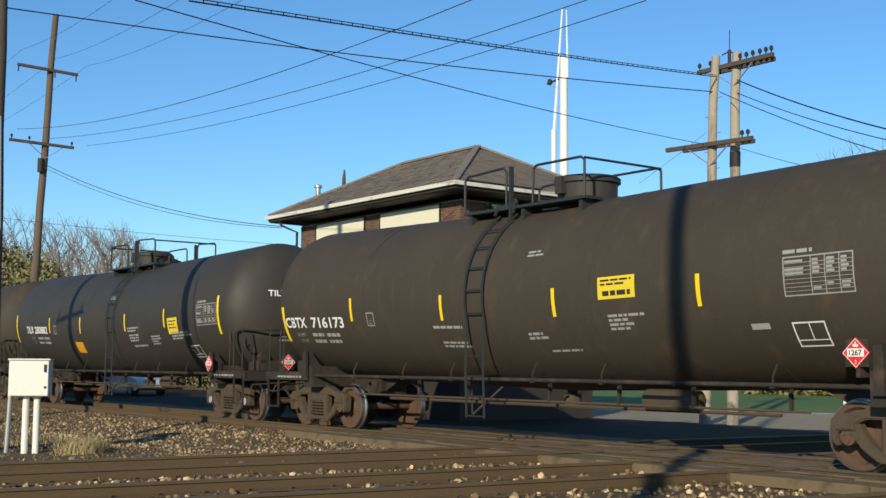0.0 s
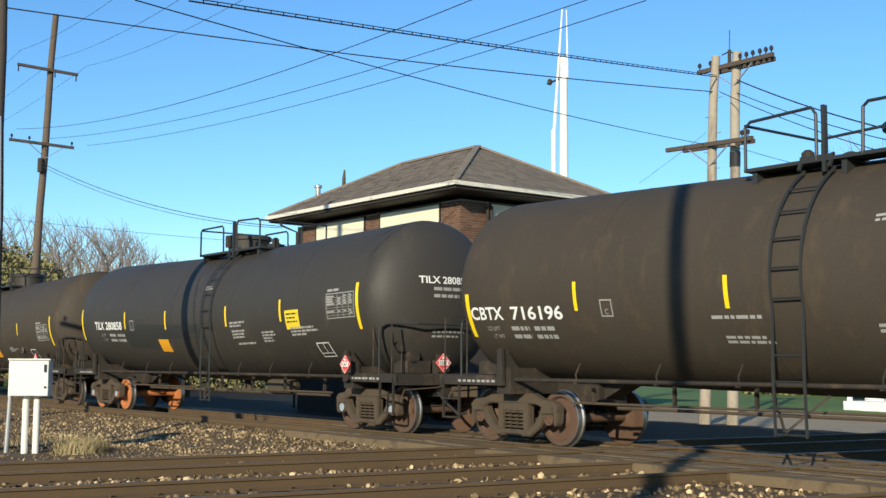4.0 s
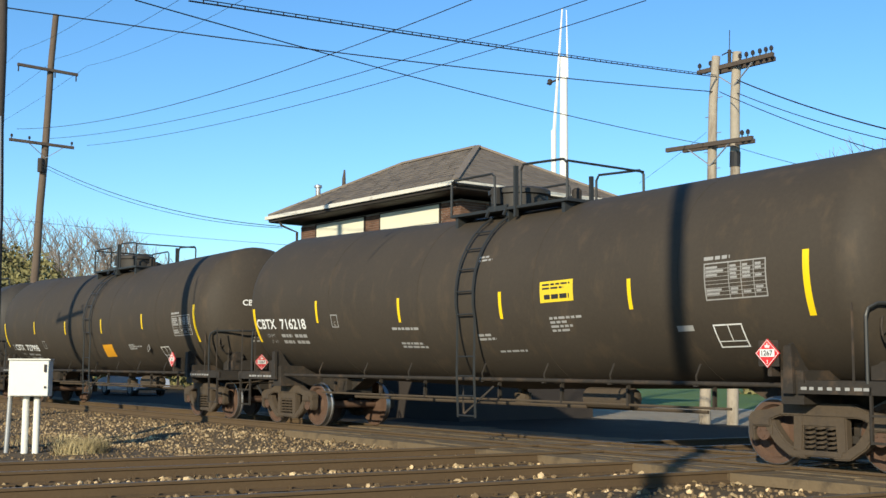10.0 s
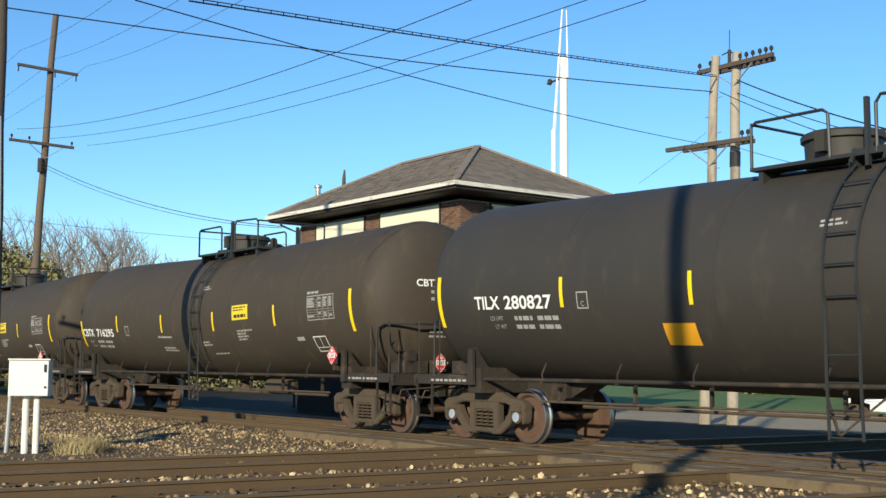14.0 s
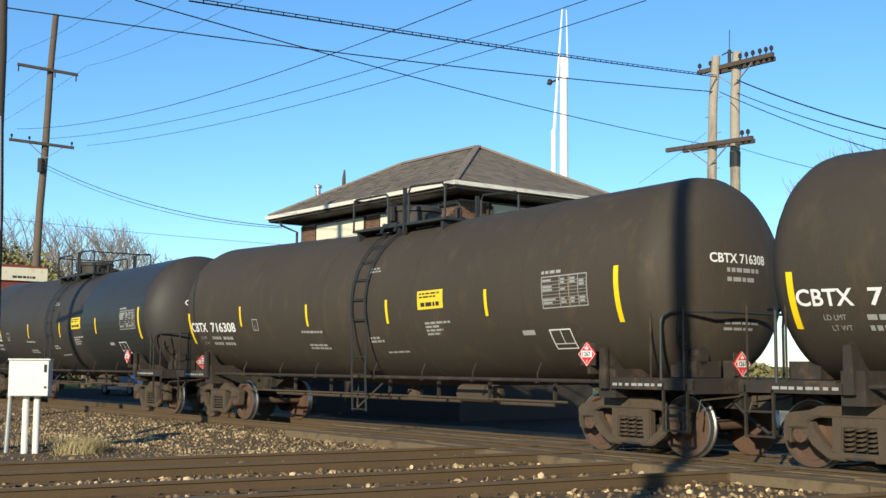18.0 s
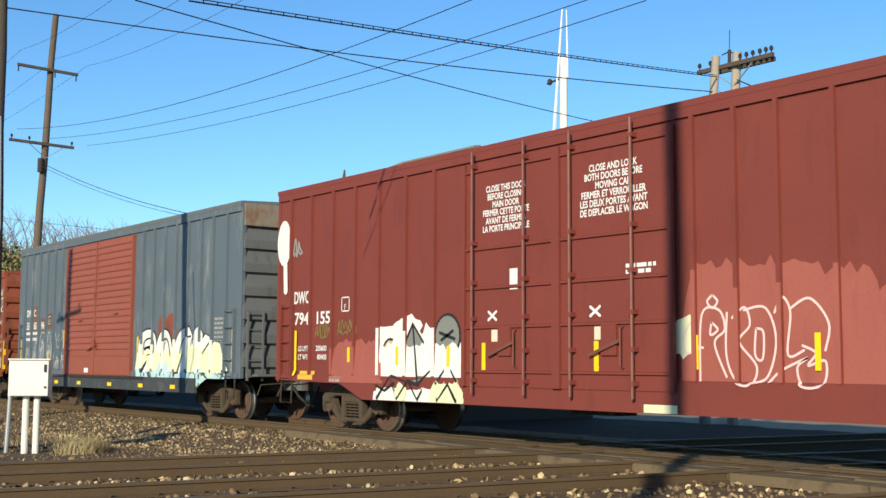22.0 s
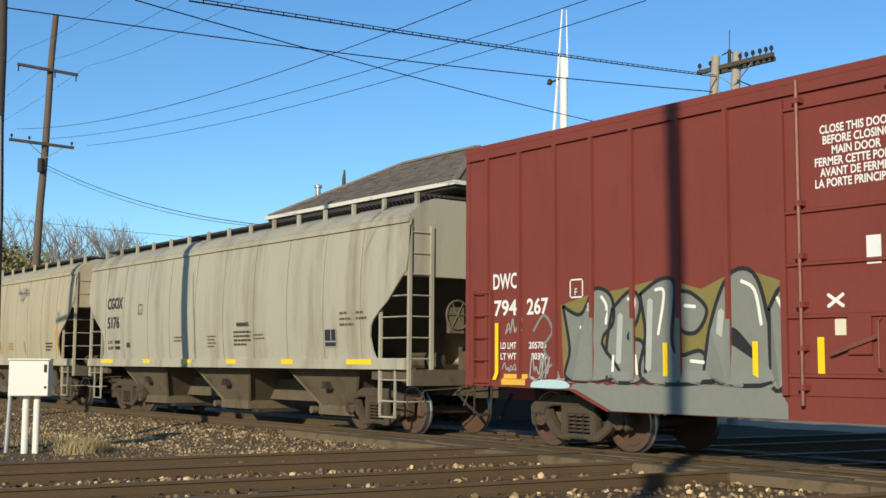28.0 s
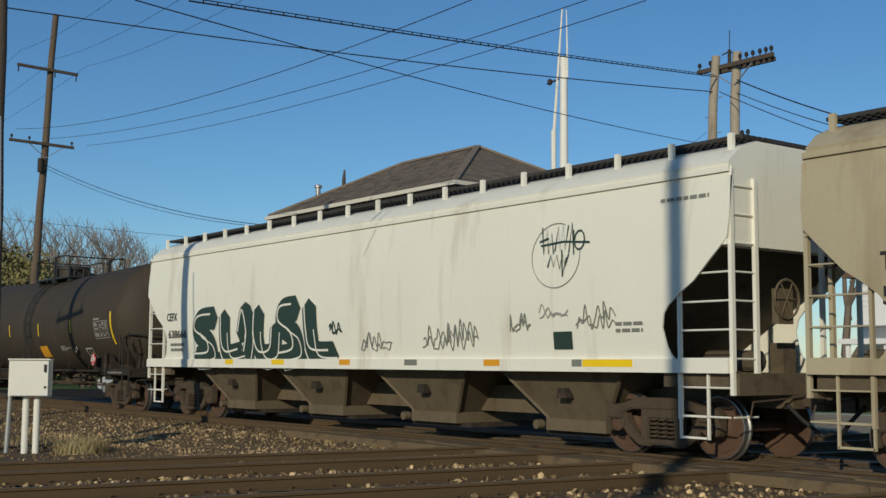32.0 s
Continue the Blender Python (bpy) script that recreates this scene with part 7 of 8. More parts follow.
for i, x in enumerate((1.55, 2.25, 2.62, 3.15, 4.1, 4.9, 5.3, 6.5, 7.05, 8.1)):
    st = Shape()
    for a in range(4):
        ang, ray_ = 0.2 + a * 0.78 + i * 0.3, 0.24 - 0.03 * (i % 3)
        stroke(st, on_box, [(x - ray_ * math.cos(ang), 1.5 - 0.16 * math.sin(ang)), (x + ray_ * math.cos(ang), 1.5 + 0.16 * math.sin(ang))], 0.016, lift=0.031 + a * 0.0005)
    part("graffiti", st, SPRAY_WHITE, brown, "thin white sprayed star")
for j, outline in enumerate((((1.9, 2.51), (1.95, 2.79), (2.07, 2.67), (2.17, 2.86), (2.28, 2.67), (2.42, 2.91), (2.45, 2.52)), ((3.16, 2.56), (3.22, 2.79), (3.37, 2.7), (3.47, 2.93), (3.6, 2.72), (3.83, 2.8), (3.95, 2.56)), ((4.85, 2.58), (4.95, 2.75), (5.1, 2.68), (5.26, 2.87), (5.36, 2.75), (5.53, 2.99), (5.51, 2.58)), ((6.51, 2.63), (6.57, 2.78), (6.67, 2.73), (6.77, 2.87), (6.8, 2.62)))):
    sprayed_field(brown, on_box, outline, SPRAY_LAVENDER, 0.004, label="pale wisps of overspray", name="overspray")
sprayed_lines(brown, on_box, (((8.34, 2.68), (8.22, 2.44), (8.2, 2.24), (8.39, 2.19), (8.63, 2.27), (8.75, 2.23), (8.54, 2.03), (8.79, 2.06)), ((8.54, 1.98), (8.52, 1.73), (8.66, 1.71), (8.83, 1.79)), ((8.86, 1.49), (8.79, 1.26))), 0.11, SPRAY_SILVER, 0.005, "grey-white sprayed streaks", "overspray")
sprayed_field(brown, on_box, ((8.17, 1.5), (8.82, 1.54), (8.86, 1.11), (8.2, 1.1)), SPRAY_LAVENDER, 0.0035, name="overspray")
paint_band(brown, on_box, -0.9, 1.3, 0.66, 1.0, SPRAY_LAVENDER, 65, "graffiti", 0.006)
scribble(brown, on_box, -0.8, 0.7, 0.9, 0.25, SPRAY_BLACK, 66, 0.03, 9)
scribble(brown, on_box, 0.3, 0.7, 0.8, 0.25, SPRAY_WHITE, 67, 0.03, 9)
part("tape_mark", patch(Shape(), lambda a, z, lift=0: (a, -BOX_Y - 0.12, z), -0.75, -0.3, 1.02, 1.14, n=1), YELLOW, brown, "reflective yellow tape")
bars(brown, lambda a, z, lift=0: (a, -BOX_Y - 0.112, z), 0.2, 2.05, (0.9,), 0.14, material=SPRAY_WHITE, seed=21)
bars(brown, lambda a, z, lift=0: (a, -BOX_Y - 0.112, z), 0.25, 2.3, (0.8, 0.7), 0.1, material=SPRAY_WHITE, seed=22)
bars(brown, lambda a, z, lift=0: (a, -BOX_Y - 0.112, z), -0.3, 2.75, (1.1, 1.2), 0.05, 0.1, DIM_WHITE, seed=23)
bars(brown, lambda a, z, lift=0: (a, -BOX_Y - 0.112, z), -0.2, 1.4, (1.2,), 0.1, material=SPRAY_WHITE, seed=24)
bars(brown, lambda a, z, lift=0: (a, -BOX_Y - 0.112, z), 0.1, 1.7, (1.1,), 0.1, material=DIM_WHITE, seed=25)
paint_band(brown, on_box, -6.7, -4.3, 0.68, 1.72, SPRAY_LAVENDER, 68, "graffiti", 0.006)
piece(brown, on_box, (((-6.55, 0.8), (-6.45, 1.5)), ((-6.3, 1.5), (-6.2, 0.8), (-6.0, 1.5)), ((-5.75, 1.5), (-5.9, 1.1), (-5.6, 1.05), (-5.75, 0.8)), ((-5.4, 1.5), (-5.45, 0.85), (-5.15, 0.85)), ((-4.95, 0.8), (-4.8, 1.5), (-4.55, 0.8))),
      ((0.3, SPRAY_BLACK, 0.0, 0.0, None), (0.24, SPRAY_WHITE, 0.0, 0.0, None), (0.03, SPRAY_BLACK, 0.06, 0.0, None)), "grey-white graffiti with black outlines", 0.009)
TAG = (((8.1, 3.65), (8.15, 4.05), (8.3, 3.7), (8.32, 4.08)), ((8.42, 3.75), (8.5, 4.0), (8.55, 3.75)), ((8.6, 4.05), (8.66, 3.72), (8.78, 4.1)), ((8.15, 3.3), (8.2, 3.55), (8.35, 3.4), (8.15, 3.3)), ((8.42, 3.25), (8.45, 3.55), (8.58, 3.5), (8.46, 3.4), (8.6, 3.22)),
       ((8.65, 3.55), (8.85, 3.58)), ((8.75, 3.56), (8.74, 3.2)), ((8.15, 3.05), (8.4, 3.1)), ((8.28, 3.08), (8.26, 2.8)), ((8.42, 2.8), (8.5, 3.08), (8.58, 2.8)), ((8.65, 3.08), (8.66, 2.78)), ((8.82, 3.08), (8.66, 2.92), (8.85, 2.78)))
sprayed_lines(brown, on_box, [[(x, 3.1 + (z - 2.78) * 0.62) for x, z in ln] for ln in TAG], 0.034, SPRAY_WHITE, 0.008, "white sprayed tag", "spray_tag")
scribble(brown, on_door, -2.4, 1.5, 1.6, 0.7, SPRAY_WHITE, 57, 0.05, 12)
rows_of_text(brown, ("! FREE", "    DEX !"), 8.2, 2.84, 0.19, SPRAY_WHITE, on_box, 0.9, 0.85)
lettering(brown, "DiRT", 0.24, 8.45, 0.87, lambda a, z, lift=0: (a, -BOX_Y - 0.066, z), SPRAY_WHITE, 0.9)
for x, h in ((-8.6, 0.75), (1.9, 0.45), (5.28, 0.5), (8.62, 0.9)):
    yellow_tape(brown, x, 1.13, 1.13 + h, lambda a, z, lift=0: on_box(a, z, 0.042), 0.1)
part("tape_mark", patch(Shape(), lambda a, z, lift=0: (9.02, a, z), -1.6, -1.5, 1.1, 2.1, n=2), YELLOW, brown, "reflective yellow tape")
part("data_box", patch(Shape(), on_box, 7.35, 7.95, 1.2, 1.6, lift=0.05), BLACK_INK, brown)
bars(brown, on_box, 6.0, 0.95, (0.7,), 0.14, material=BOX_PINK, seed=11)
posts_painted_over(wild, br_ribs, WILD, 1.0, 3.0)
place_car(brown, -285.9)


# ---- covered hoppers ----
def hop_y(z):
    """Half the hopper's width at a height: the sides bulge."""
    return 1.625 - 0.085 * ((z - 2.65) / 1.3) ** 2


def hopper(half, top, paint, label, bay_xs, bay_paint=None, seams=()):
    """A covered hopper with bulging sides, slope sheets at its ends and bays below."""
    car = thing("hopper_car", pose(0, 0, 0), label, "hopper car", "covered hoppers of the train")
    wl, sill = 1.58, 1.42
    cut = ((1.38, 0.95), (1.5, 1.1), (1.62, 1.17), (1.9, 1.24), (2.1, 1.2), (2.22, 1.1), (2.4, 0.86), (2.55, 0.62), (2.8, 0.36), (3.05, 0.1), (3.12, 0.03), (3.4, 0.0), (3.7, 0.0), (top - 0.36, 0.0))
    up = Shape()
    low = [(hop_y(z) - 0.03, z) for z in (3.02, 3.3, 3.7, top - 0.4)] + [(wl - 0.05, top - 0.3), (1.3, top - 0.1), (0.9, top + 0.06)]
    up.prism([(-y, z) for y, z in low] + [(y, z) for y, z in reversed(low)], -half + 0.05, half - 0.05, "x")
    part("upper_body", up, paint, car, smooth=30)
    for sg in (-1, 1):
        sh = Shape()
        n = len(cut)
        for off in (0.0, 0.03):
            sh.add([(e * (half - a), sg * (hop_y(z) - off), z) for z, a in cut for e in (-1, 1)])
        for o in (0, 2 * n):
            for i in range(n - 1):
                sh.face((o + 2 * i, o + 2 * i + 1, o + 2 * i + 3, o + 2 * i + 2))
        for i in range(n - 1):
            for e in (0, 1):
                sh.face((2 * i + e, 2 * i + 2 + e, 2 * n + 2 * i + 2 + e, 2 * n + 2 * i + e))
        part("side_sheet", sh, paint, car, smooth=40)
    # weld seams between the side sheets
    for x in seams:
        zs = [1.46, 1.8, 2.2, 2.6, 3.0, 3.4, 3.8, top - 0.42]
        part("panel_seam", Shape().tube([(x, -hop_y(z) - 0.002, z) for z in zs], 0.011, 4), SEAM, car)
    part("top_chord", Shape().box(-half + 0.02, half - 0.02, -hop_y(4.0) - 0.035, -hop_y(4.0) + 0.03, top - 0.44, top - 0.36), paint, car)
    for sg in (-1, 1):
        part("side_sill", Shape().box(-half + 0.05, half - 0.05, sg * 1.565 - 0.05, sg * 1.565 + 0.05, sill - 0.17, sill + 0.03), paint, car)
    for k in (-1, 1):
        sl = Shape()
        a = sl.add([(k * (half - 0.25), -wl + 0.04, 3.05), (k * (half - 0.25), wl - 0.04, 3.05), (k * (half - 2.7), wl - 0.03, 1.3), (k * (half - 2.7), -wl + 0.03, 1.3),
                    (k * (half - 0.4), -wl + 0.04, 3.05), (k * (half - 0.4), wl - 0.04, 3.05), (k * (half - 2.8), wl - 0.03, 1.3), (k * (half - 2.8), -wl + 0.03, 1.3)])
        for f in ((0, 1, 2, 3), (7, 6, 5, 4), (0, 3, 7, 4), (1, 5, 6, 2), (0, 4, 5, 1), (3, 2, 6, 7)):
            sl.face([a + i for i in f])
        part("slope_sheet", sl, UNDER_DARK, car)
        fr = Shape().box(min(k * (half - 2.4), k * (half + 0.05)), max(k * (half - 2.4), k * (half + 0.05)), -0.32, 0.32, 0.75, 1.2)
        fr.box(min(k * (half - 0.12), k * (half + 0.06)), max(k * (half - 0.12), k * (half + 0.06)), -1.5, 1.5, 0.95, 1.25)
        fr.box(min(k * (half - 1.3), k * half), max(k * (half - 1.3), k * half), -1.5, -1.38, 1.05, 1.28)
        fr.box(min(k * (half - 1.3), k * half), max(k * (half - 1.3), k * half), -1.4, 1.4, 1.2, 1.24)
        part("end_frame", fr, UNDER_DARK, car)
        for y in (-1.52, -1.0, 0.55, 1.5):
            part("end_post", Shape().beam((k * (half - 0.03), y, 0.95 if y in (-1.52, -1.0) else 1.2), (k * (half - 0.03), y, top - 0.5), 0.07, 0.06), paint, car)
        part("end_post", Shape().beam((k * (half - 0.95), -1.54, 0.6), (k * (half - 0.95), -1.54, top - 1.35), 0.06, 0.05), paint, car)
        z = 0.65
        while z < top - 0.3:
            part("rung", Shape().tube([(k * (half - 0.03), -1.52, z), (k * (half - 0.03), -1.0, z)], 0.014, 5), paint, car)
            if z < top - 1.4:
                part("rung", Shape().tube([(k * (half - 0.95), -1.55, z), (k * (half - 0.06), -1.55, z)], 0.014, 5), paint, car)
            z += 0.4
        rs = Shape()
        rs.lathe([(-0.5, 0.03), (-0.45, 0.16), (0.45, 0.16), (0.5, 0.03)], (k * (half - 0.75), -0.6, 1.42), "x", 12)
        part("brake_valve", Shape().box(k * (half - 0.6) - 0.12, k * (half - 0.6) + 0.12, 0.2, 0.5, 1.24, 1.7), UNDER_DARK, car)
        part("air_reservoir", rs, UNDER_DARK, car)
        step = Shape()
        for z in (0.35, 0.65):
            step.beam((k * (half - 0.95), -1.54, z), (k * (half - 0.45), -1.54, z), 0.04, 0.03)
        for x in (0.95, 0.45):
            step.beam((k * (half - x), -1.54, 0.33), (k * (half - x), -1.54, 1.25), 0.04, 0.03)
        part("sill_step", step, paint, car)
        truck(car, k * (half - 1.75), "rust")
        coupler(car, k * (half + 0.5), k)
    bw = Shape().tube([(half + 0.08, -0.45 + 0.28 * math.cos(i * math.pi / 8), 2.3 + 0.28 * math.sin(i * math.pi / 8)) for i in range(17)], 0.02, 5)
    for i in range(3):
        a = i * math.pi / 3
        bw.tube([(half + 0.08, -0.45 - 0.28 * math.cos(a), 2.3 - 0.28 * math.sin(a)), (half + 0.08, -0.45 + 0.28 * math.cos(a), 2.3 + 0.28 * math.sin(a))], 0.012, 4)
    bw.box(half - 0.05, half + 0.06, -0.62, -0.28, 1.95, 2.45)
    part("brake_wheel", bw, HOP_DIRT, car)
    # bays
    for x in bay_xs:
        b = Shape()
        top4 = [(x - 1.5, -1.36, 1.36), (x + 1.5, -1.36, 1.36), (x + 1.5, 1.36, 1.36), (x - 1.5, 1.36, 1.36)]
        mid4 = [(x - 0.66, -0.88, 0.46), (x + 0.66, -0.88, 0.46), (x + 0.66, 0.88, 0.46), (x - 0.66, 0.88, 0.46)]
        a = b.add(top4 + mid4)
        for f in ((0, 1, 5, 4), (1, 2, 6, 5), (2, 3, 7, 6), (3, 0, 4, 7), (4, 5, 6, 7), (3, 2, 1, 0)):
            b.face([a + j for j in f])
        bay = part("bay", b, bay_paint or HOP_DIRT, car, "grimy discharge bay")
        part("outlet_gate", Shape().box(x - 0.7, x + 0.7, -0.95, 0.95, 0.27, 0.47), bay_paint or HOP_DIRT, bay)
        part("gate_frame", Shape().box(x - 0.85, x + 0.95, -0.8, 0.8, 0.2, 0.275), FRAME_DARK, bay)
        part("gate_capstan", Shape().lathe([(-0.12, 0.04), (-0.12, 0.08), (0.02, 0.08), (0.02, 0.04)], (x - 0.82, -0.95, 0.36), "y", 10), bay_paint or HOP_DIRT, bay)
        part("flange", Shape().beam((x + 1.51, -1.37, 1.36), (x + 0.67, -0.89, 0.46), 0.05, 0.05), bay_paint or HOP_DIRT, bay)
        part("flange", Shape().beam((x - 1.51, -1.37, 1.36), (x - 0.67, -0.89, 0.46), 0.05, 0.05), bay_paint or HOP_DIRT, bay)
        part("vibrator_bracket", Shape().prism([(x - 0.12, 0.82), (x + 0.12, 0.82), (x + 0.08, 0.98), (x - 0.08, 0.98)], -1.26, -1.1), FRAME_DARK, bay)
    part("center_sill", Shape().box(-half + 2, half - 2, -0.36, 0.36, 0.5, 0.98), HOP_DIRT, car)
    # roof walk
    n = int(2 * half / 1.13)
    for i in range(n + 1):
        x = -half + 0.25 + (2 * half - 0.5) * i / n
        part("walk_support", Shape().box(x - 0.045, x + 0.045, -1.23, -1.17, top - 0.14, top + 0.17), paint, car)
    gr = Shape()
    for y0, y1 in ((-1.12, -0.62), (0.62, 1.12)):
        for j in range(5):
            y = y0 + (y1 - y0) * j / 4
            gr.box(-half + 0.1, half - 0.1, y - 0.012, y + 0.012, top + 0.1, top + 0.15)
        xs = -half + 0.1
        while xs < half - 0.1:
            gr.box(xs, xs + 0.02, y0, y1, top + 0.105, top + 0.145)
            xs += 0.14
    for x in (-half + 0.35, half - 0.35):
        gr.box(x - 0.25, x + 0.25, -0.62, 0.62, top + 0.1, top + 0.15)
    part("roof_walk", gr, GRATE, car, "dark steel roof walk grating")
    for i in range(6):
        x = -half + 1.6 + (2 * half - 3.2) * i / 5
        part("hatch", Shape().box(x - 0.7, x + 0.7, -0.45, 0.45, top + 0.06, top + 0.2), paint, car)
    return car


def on_hop(x, z, lift=0.005):
    return (x, -hop_y(z) - 0.012 - lift, z)


def spray_tag(car, x, z, w, h, material, label, lift=0.005):
    """A quick angular tag: a row of spikes, a loop with a bar, and a scrawl below."""
    s = Shape()
    for j, pts in enumerate((
            [(x + w * (0.06 + 0.05 * i), z + h * (0.45 if i % 2 else 0.97 - 0.03 * i)) for i in range(6)],
            [(x + w * (0.34 + 0.05 * i), z + h * (0.95 if i % 2 else 0.5)) for i in range(6)],
            [(x + w * 0.62, z + h * 0.45), (x + w * 0.66, z + h), (x + w * 0.72, z + h * 0.4), (x + w * 0.7, z + h * 0.85)],
            [(x + w * 0.82 + w * 0.1 * math.cos(a), z + h * 0.66 + h * 0.18 * math.sin(a)) for a in [q * math.pi / 5 for q in range(11)]],
            [(x + w * 0.05, z + h * 0.62), (x + w * 0.5, z + h * 0.66), (x + w * 1.02, z + h * 0.6)],
            [(x + w * 0.02, z + h * 0.7), (x + w * 0.2, z + h * 0.75)],
            [(x + w * (0.2 + 0.06 * i), z + h * (0.42 if i % 2 else 0.2 - 0.05 * (i == 4))) for i in range(8)],
            [(x + w * 0.48, z + h * 0.5), (x + w * 0.5, z), (x + w * 0.58, z + h * 0.35)])):
        stroke(s, on_hop, pts, w * 0.024, 0, lift + j * 0.0006)
    return part("spray_tag", s, material, car, label)


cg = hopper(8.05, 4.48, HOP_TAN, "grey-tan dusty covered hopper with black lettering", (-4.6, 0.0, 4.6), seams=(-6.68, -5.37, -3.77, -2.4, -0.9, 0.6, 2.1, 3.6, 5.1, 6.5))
lettering(cg, "CGOX", 0.44, -6.55, 2.86, on_hop, BLACK_INK, 0.95, 0.01, fit=1.08)
lettering(cg, "5176", 0.44, -6.51, 2.32, on_hop, BLACK_INK, 0.95, 0.01, fit=0.84)
part("plate_square", frame_lines(Shape(), on_hop, -4.36, -4.1, 2.65, 2.92, 0.02), BLACK_INK, cg)
lettering(cg, "C", 0.14, -4.27, 2.69, on_hop, BLACK_INK)
lettering(cg, "LT WT", 0.12, -6.5, 1.88, on_hop, BLACK_INK, 1.0, 0.002)
lettering(cg, "LD LMT", 0.12, -6.5, 1.72, on_hop, BLACK_INK, 1.0, 0.002)
bars(cg, on_hop, -5.98, 1.88, (0.35, 0.35), 0.09, 0.07, BLACK_INK, seed=2)
part("lamp_plate", patch(Shape(), on_hop, -5.17, -4.93, 1.77, 1.9), GRIME, cg)
lettering(cg, "WARNING", 0.13, 1.3, 2.2, on_hop, BLACK_INK, 0.95, 0.004)
bars(cg, on_hop, 1.16, 2.05, (0.82, 0.8, 0.84, 0.6), 0.045, 0.05, GRIME, seed=3)
bars(cg, on_hop, -0.2, 1.98, (0.42, 0.36, 0.42, 0.3), 0.03, 0.05, HOP_DIRT, seed=5)
bars(cg, on_hop, 2.1, 1.98, (0.45, 0.5), 0.03, 0.05, HOP_DIRT, seed=6)
bars(cg, on_hop, -2.1, 1.98, (0.5, 0.4), 0.035, 0.05, HOP_DIRT, seed=8)
for x, ws in ((5.75, (0.3, 0.4, 0.5)), (6.35, (0.25, 0.4))):
    bars(cg, on_hop, x, 2.35, ws, 0.045, 0.07, HOP_DIRT, seed=9)
for x, w in ((-6.95, 0.88), (-4.0, 0.46), (-1.55, 0.46), (0.8, 0.5), (3.4, 0.5), (6.0, 0.9)):
    part("tape_mark", patch(Shape(), lambda a, z, lift=0: (a, -1.619, z), x, x + w, 1.34, 1.44, n=1), YELLOW, cg)
box_ = part("data_box", patch(Shape(), on_hop, 5.15, 5.62, 1.68, 2.08), DIM_WHITE, cg, "black-panelled service stencil with a pale border")
for x0, x1, z0, z1 in ((5.18, 5.4, 1.82, 2.05), (5.43, 5.59, 1.82, 2.05), (5.18, 5.59, 1.71, 1.79)):
    part("panel", patch(Shape(), on_hop, x0, x1, z0, z1, lift=0.009), BLACK_INK, box_)
place_car(cg, -324.65)

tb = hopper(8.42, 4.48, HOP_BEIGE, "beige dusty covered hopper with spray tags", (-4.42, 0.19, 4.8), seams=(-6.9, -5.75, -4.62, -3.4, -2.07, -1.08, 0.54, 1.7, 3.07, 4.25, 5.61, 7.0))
lettering(tb, "TILX", 0.32, -7.27, 2.52, on_hop, BLACK_INK, 0.9, 0.006, fit=0.58)
lettering(tb, "540112", 0.32, -7.27, 2.1, on_hop, BLACK_INK, 0.8, 0.006, fit=1.0)
for x, z in ((-5.8, 3.28), (-2.02, 3.3), (3.15, 3.3)):
    spray_tag(tb, x, z, 1.1, 0.55, SPRAY_BLUE, "dark blue-grey spray tag")
for x, z0, z1, dx in ((-6.35, 1.62, 1.9, 0.05), (-1.58, 1.64, 2.02, 0.06), (1.33, 1.64, 2.05, 0.12), (3.93, 1.64, 2.04, 0.1), (7.02, 1.62, 2.6, 0.14)):
    part("rust_run", patch(Shape(), on_hop, x + dx, x + dx + 0.09, z0, z1, skew=-dx), LABEL_ORANGE if x > 6 else RUST_RUN, tb, "faded orange stripe")
part("notice", patch(Shape(), on_hop, -0.05, 0.14, 1.58, 1.7), WHITE, tb)
part("plate_square", frame_lines(Shape(), on_hop, -5.3, -5.05, 2.4, 2.7, 0.02), HOP_DIRT, tb)
for x in (-2.75, 2.35):
    bars(tb, on_hop, x, 1.95, (0.5, 0.5, 0.5), 0.05, 0.04, RUST_RUN, seed=int(x * 10) + 90)
bars(tb, on_hop, 6.08, 1.92, (0.62, 0.6, 0.45), 0.05, 0.05, GRIME, seed=7)
place_car(tb, -342.42)

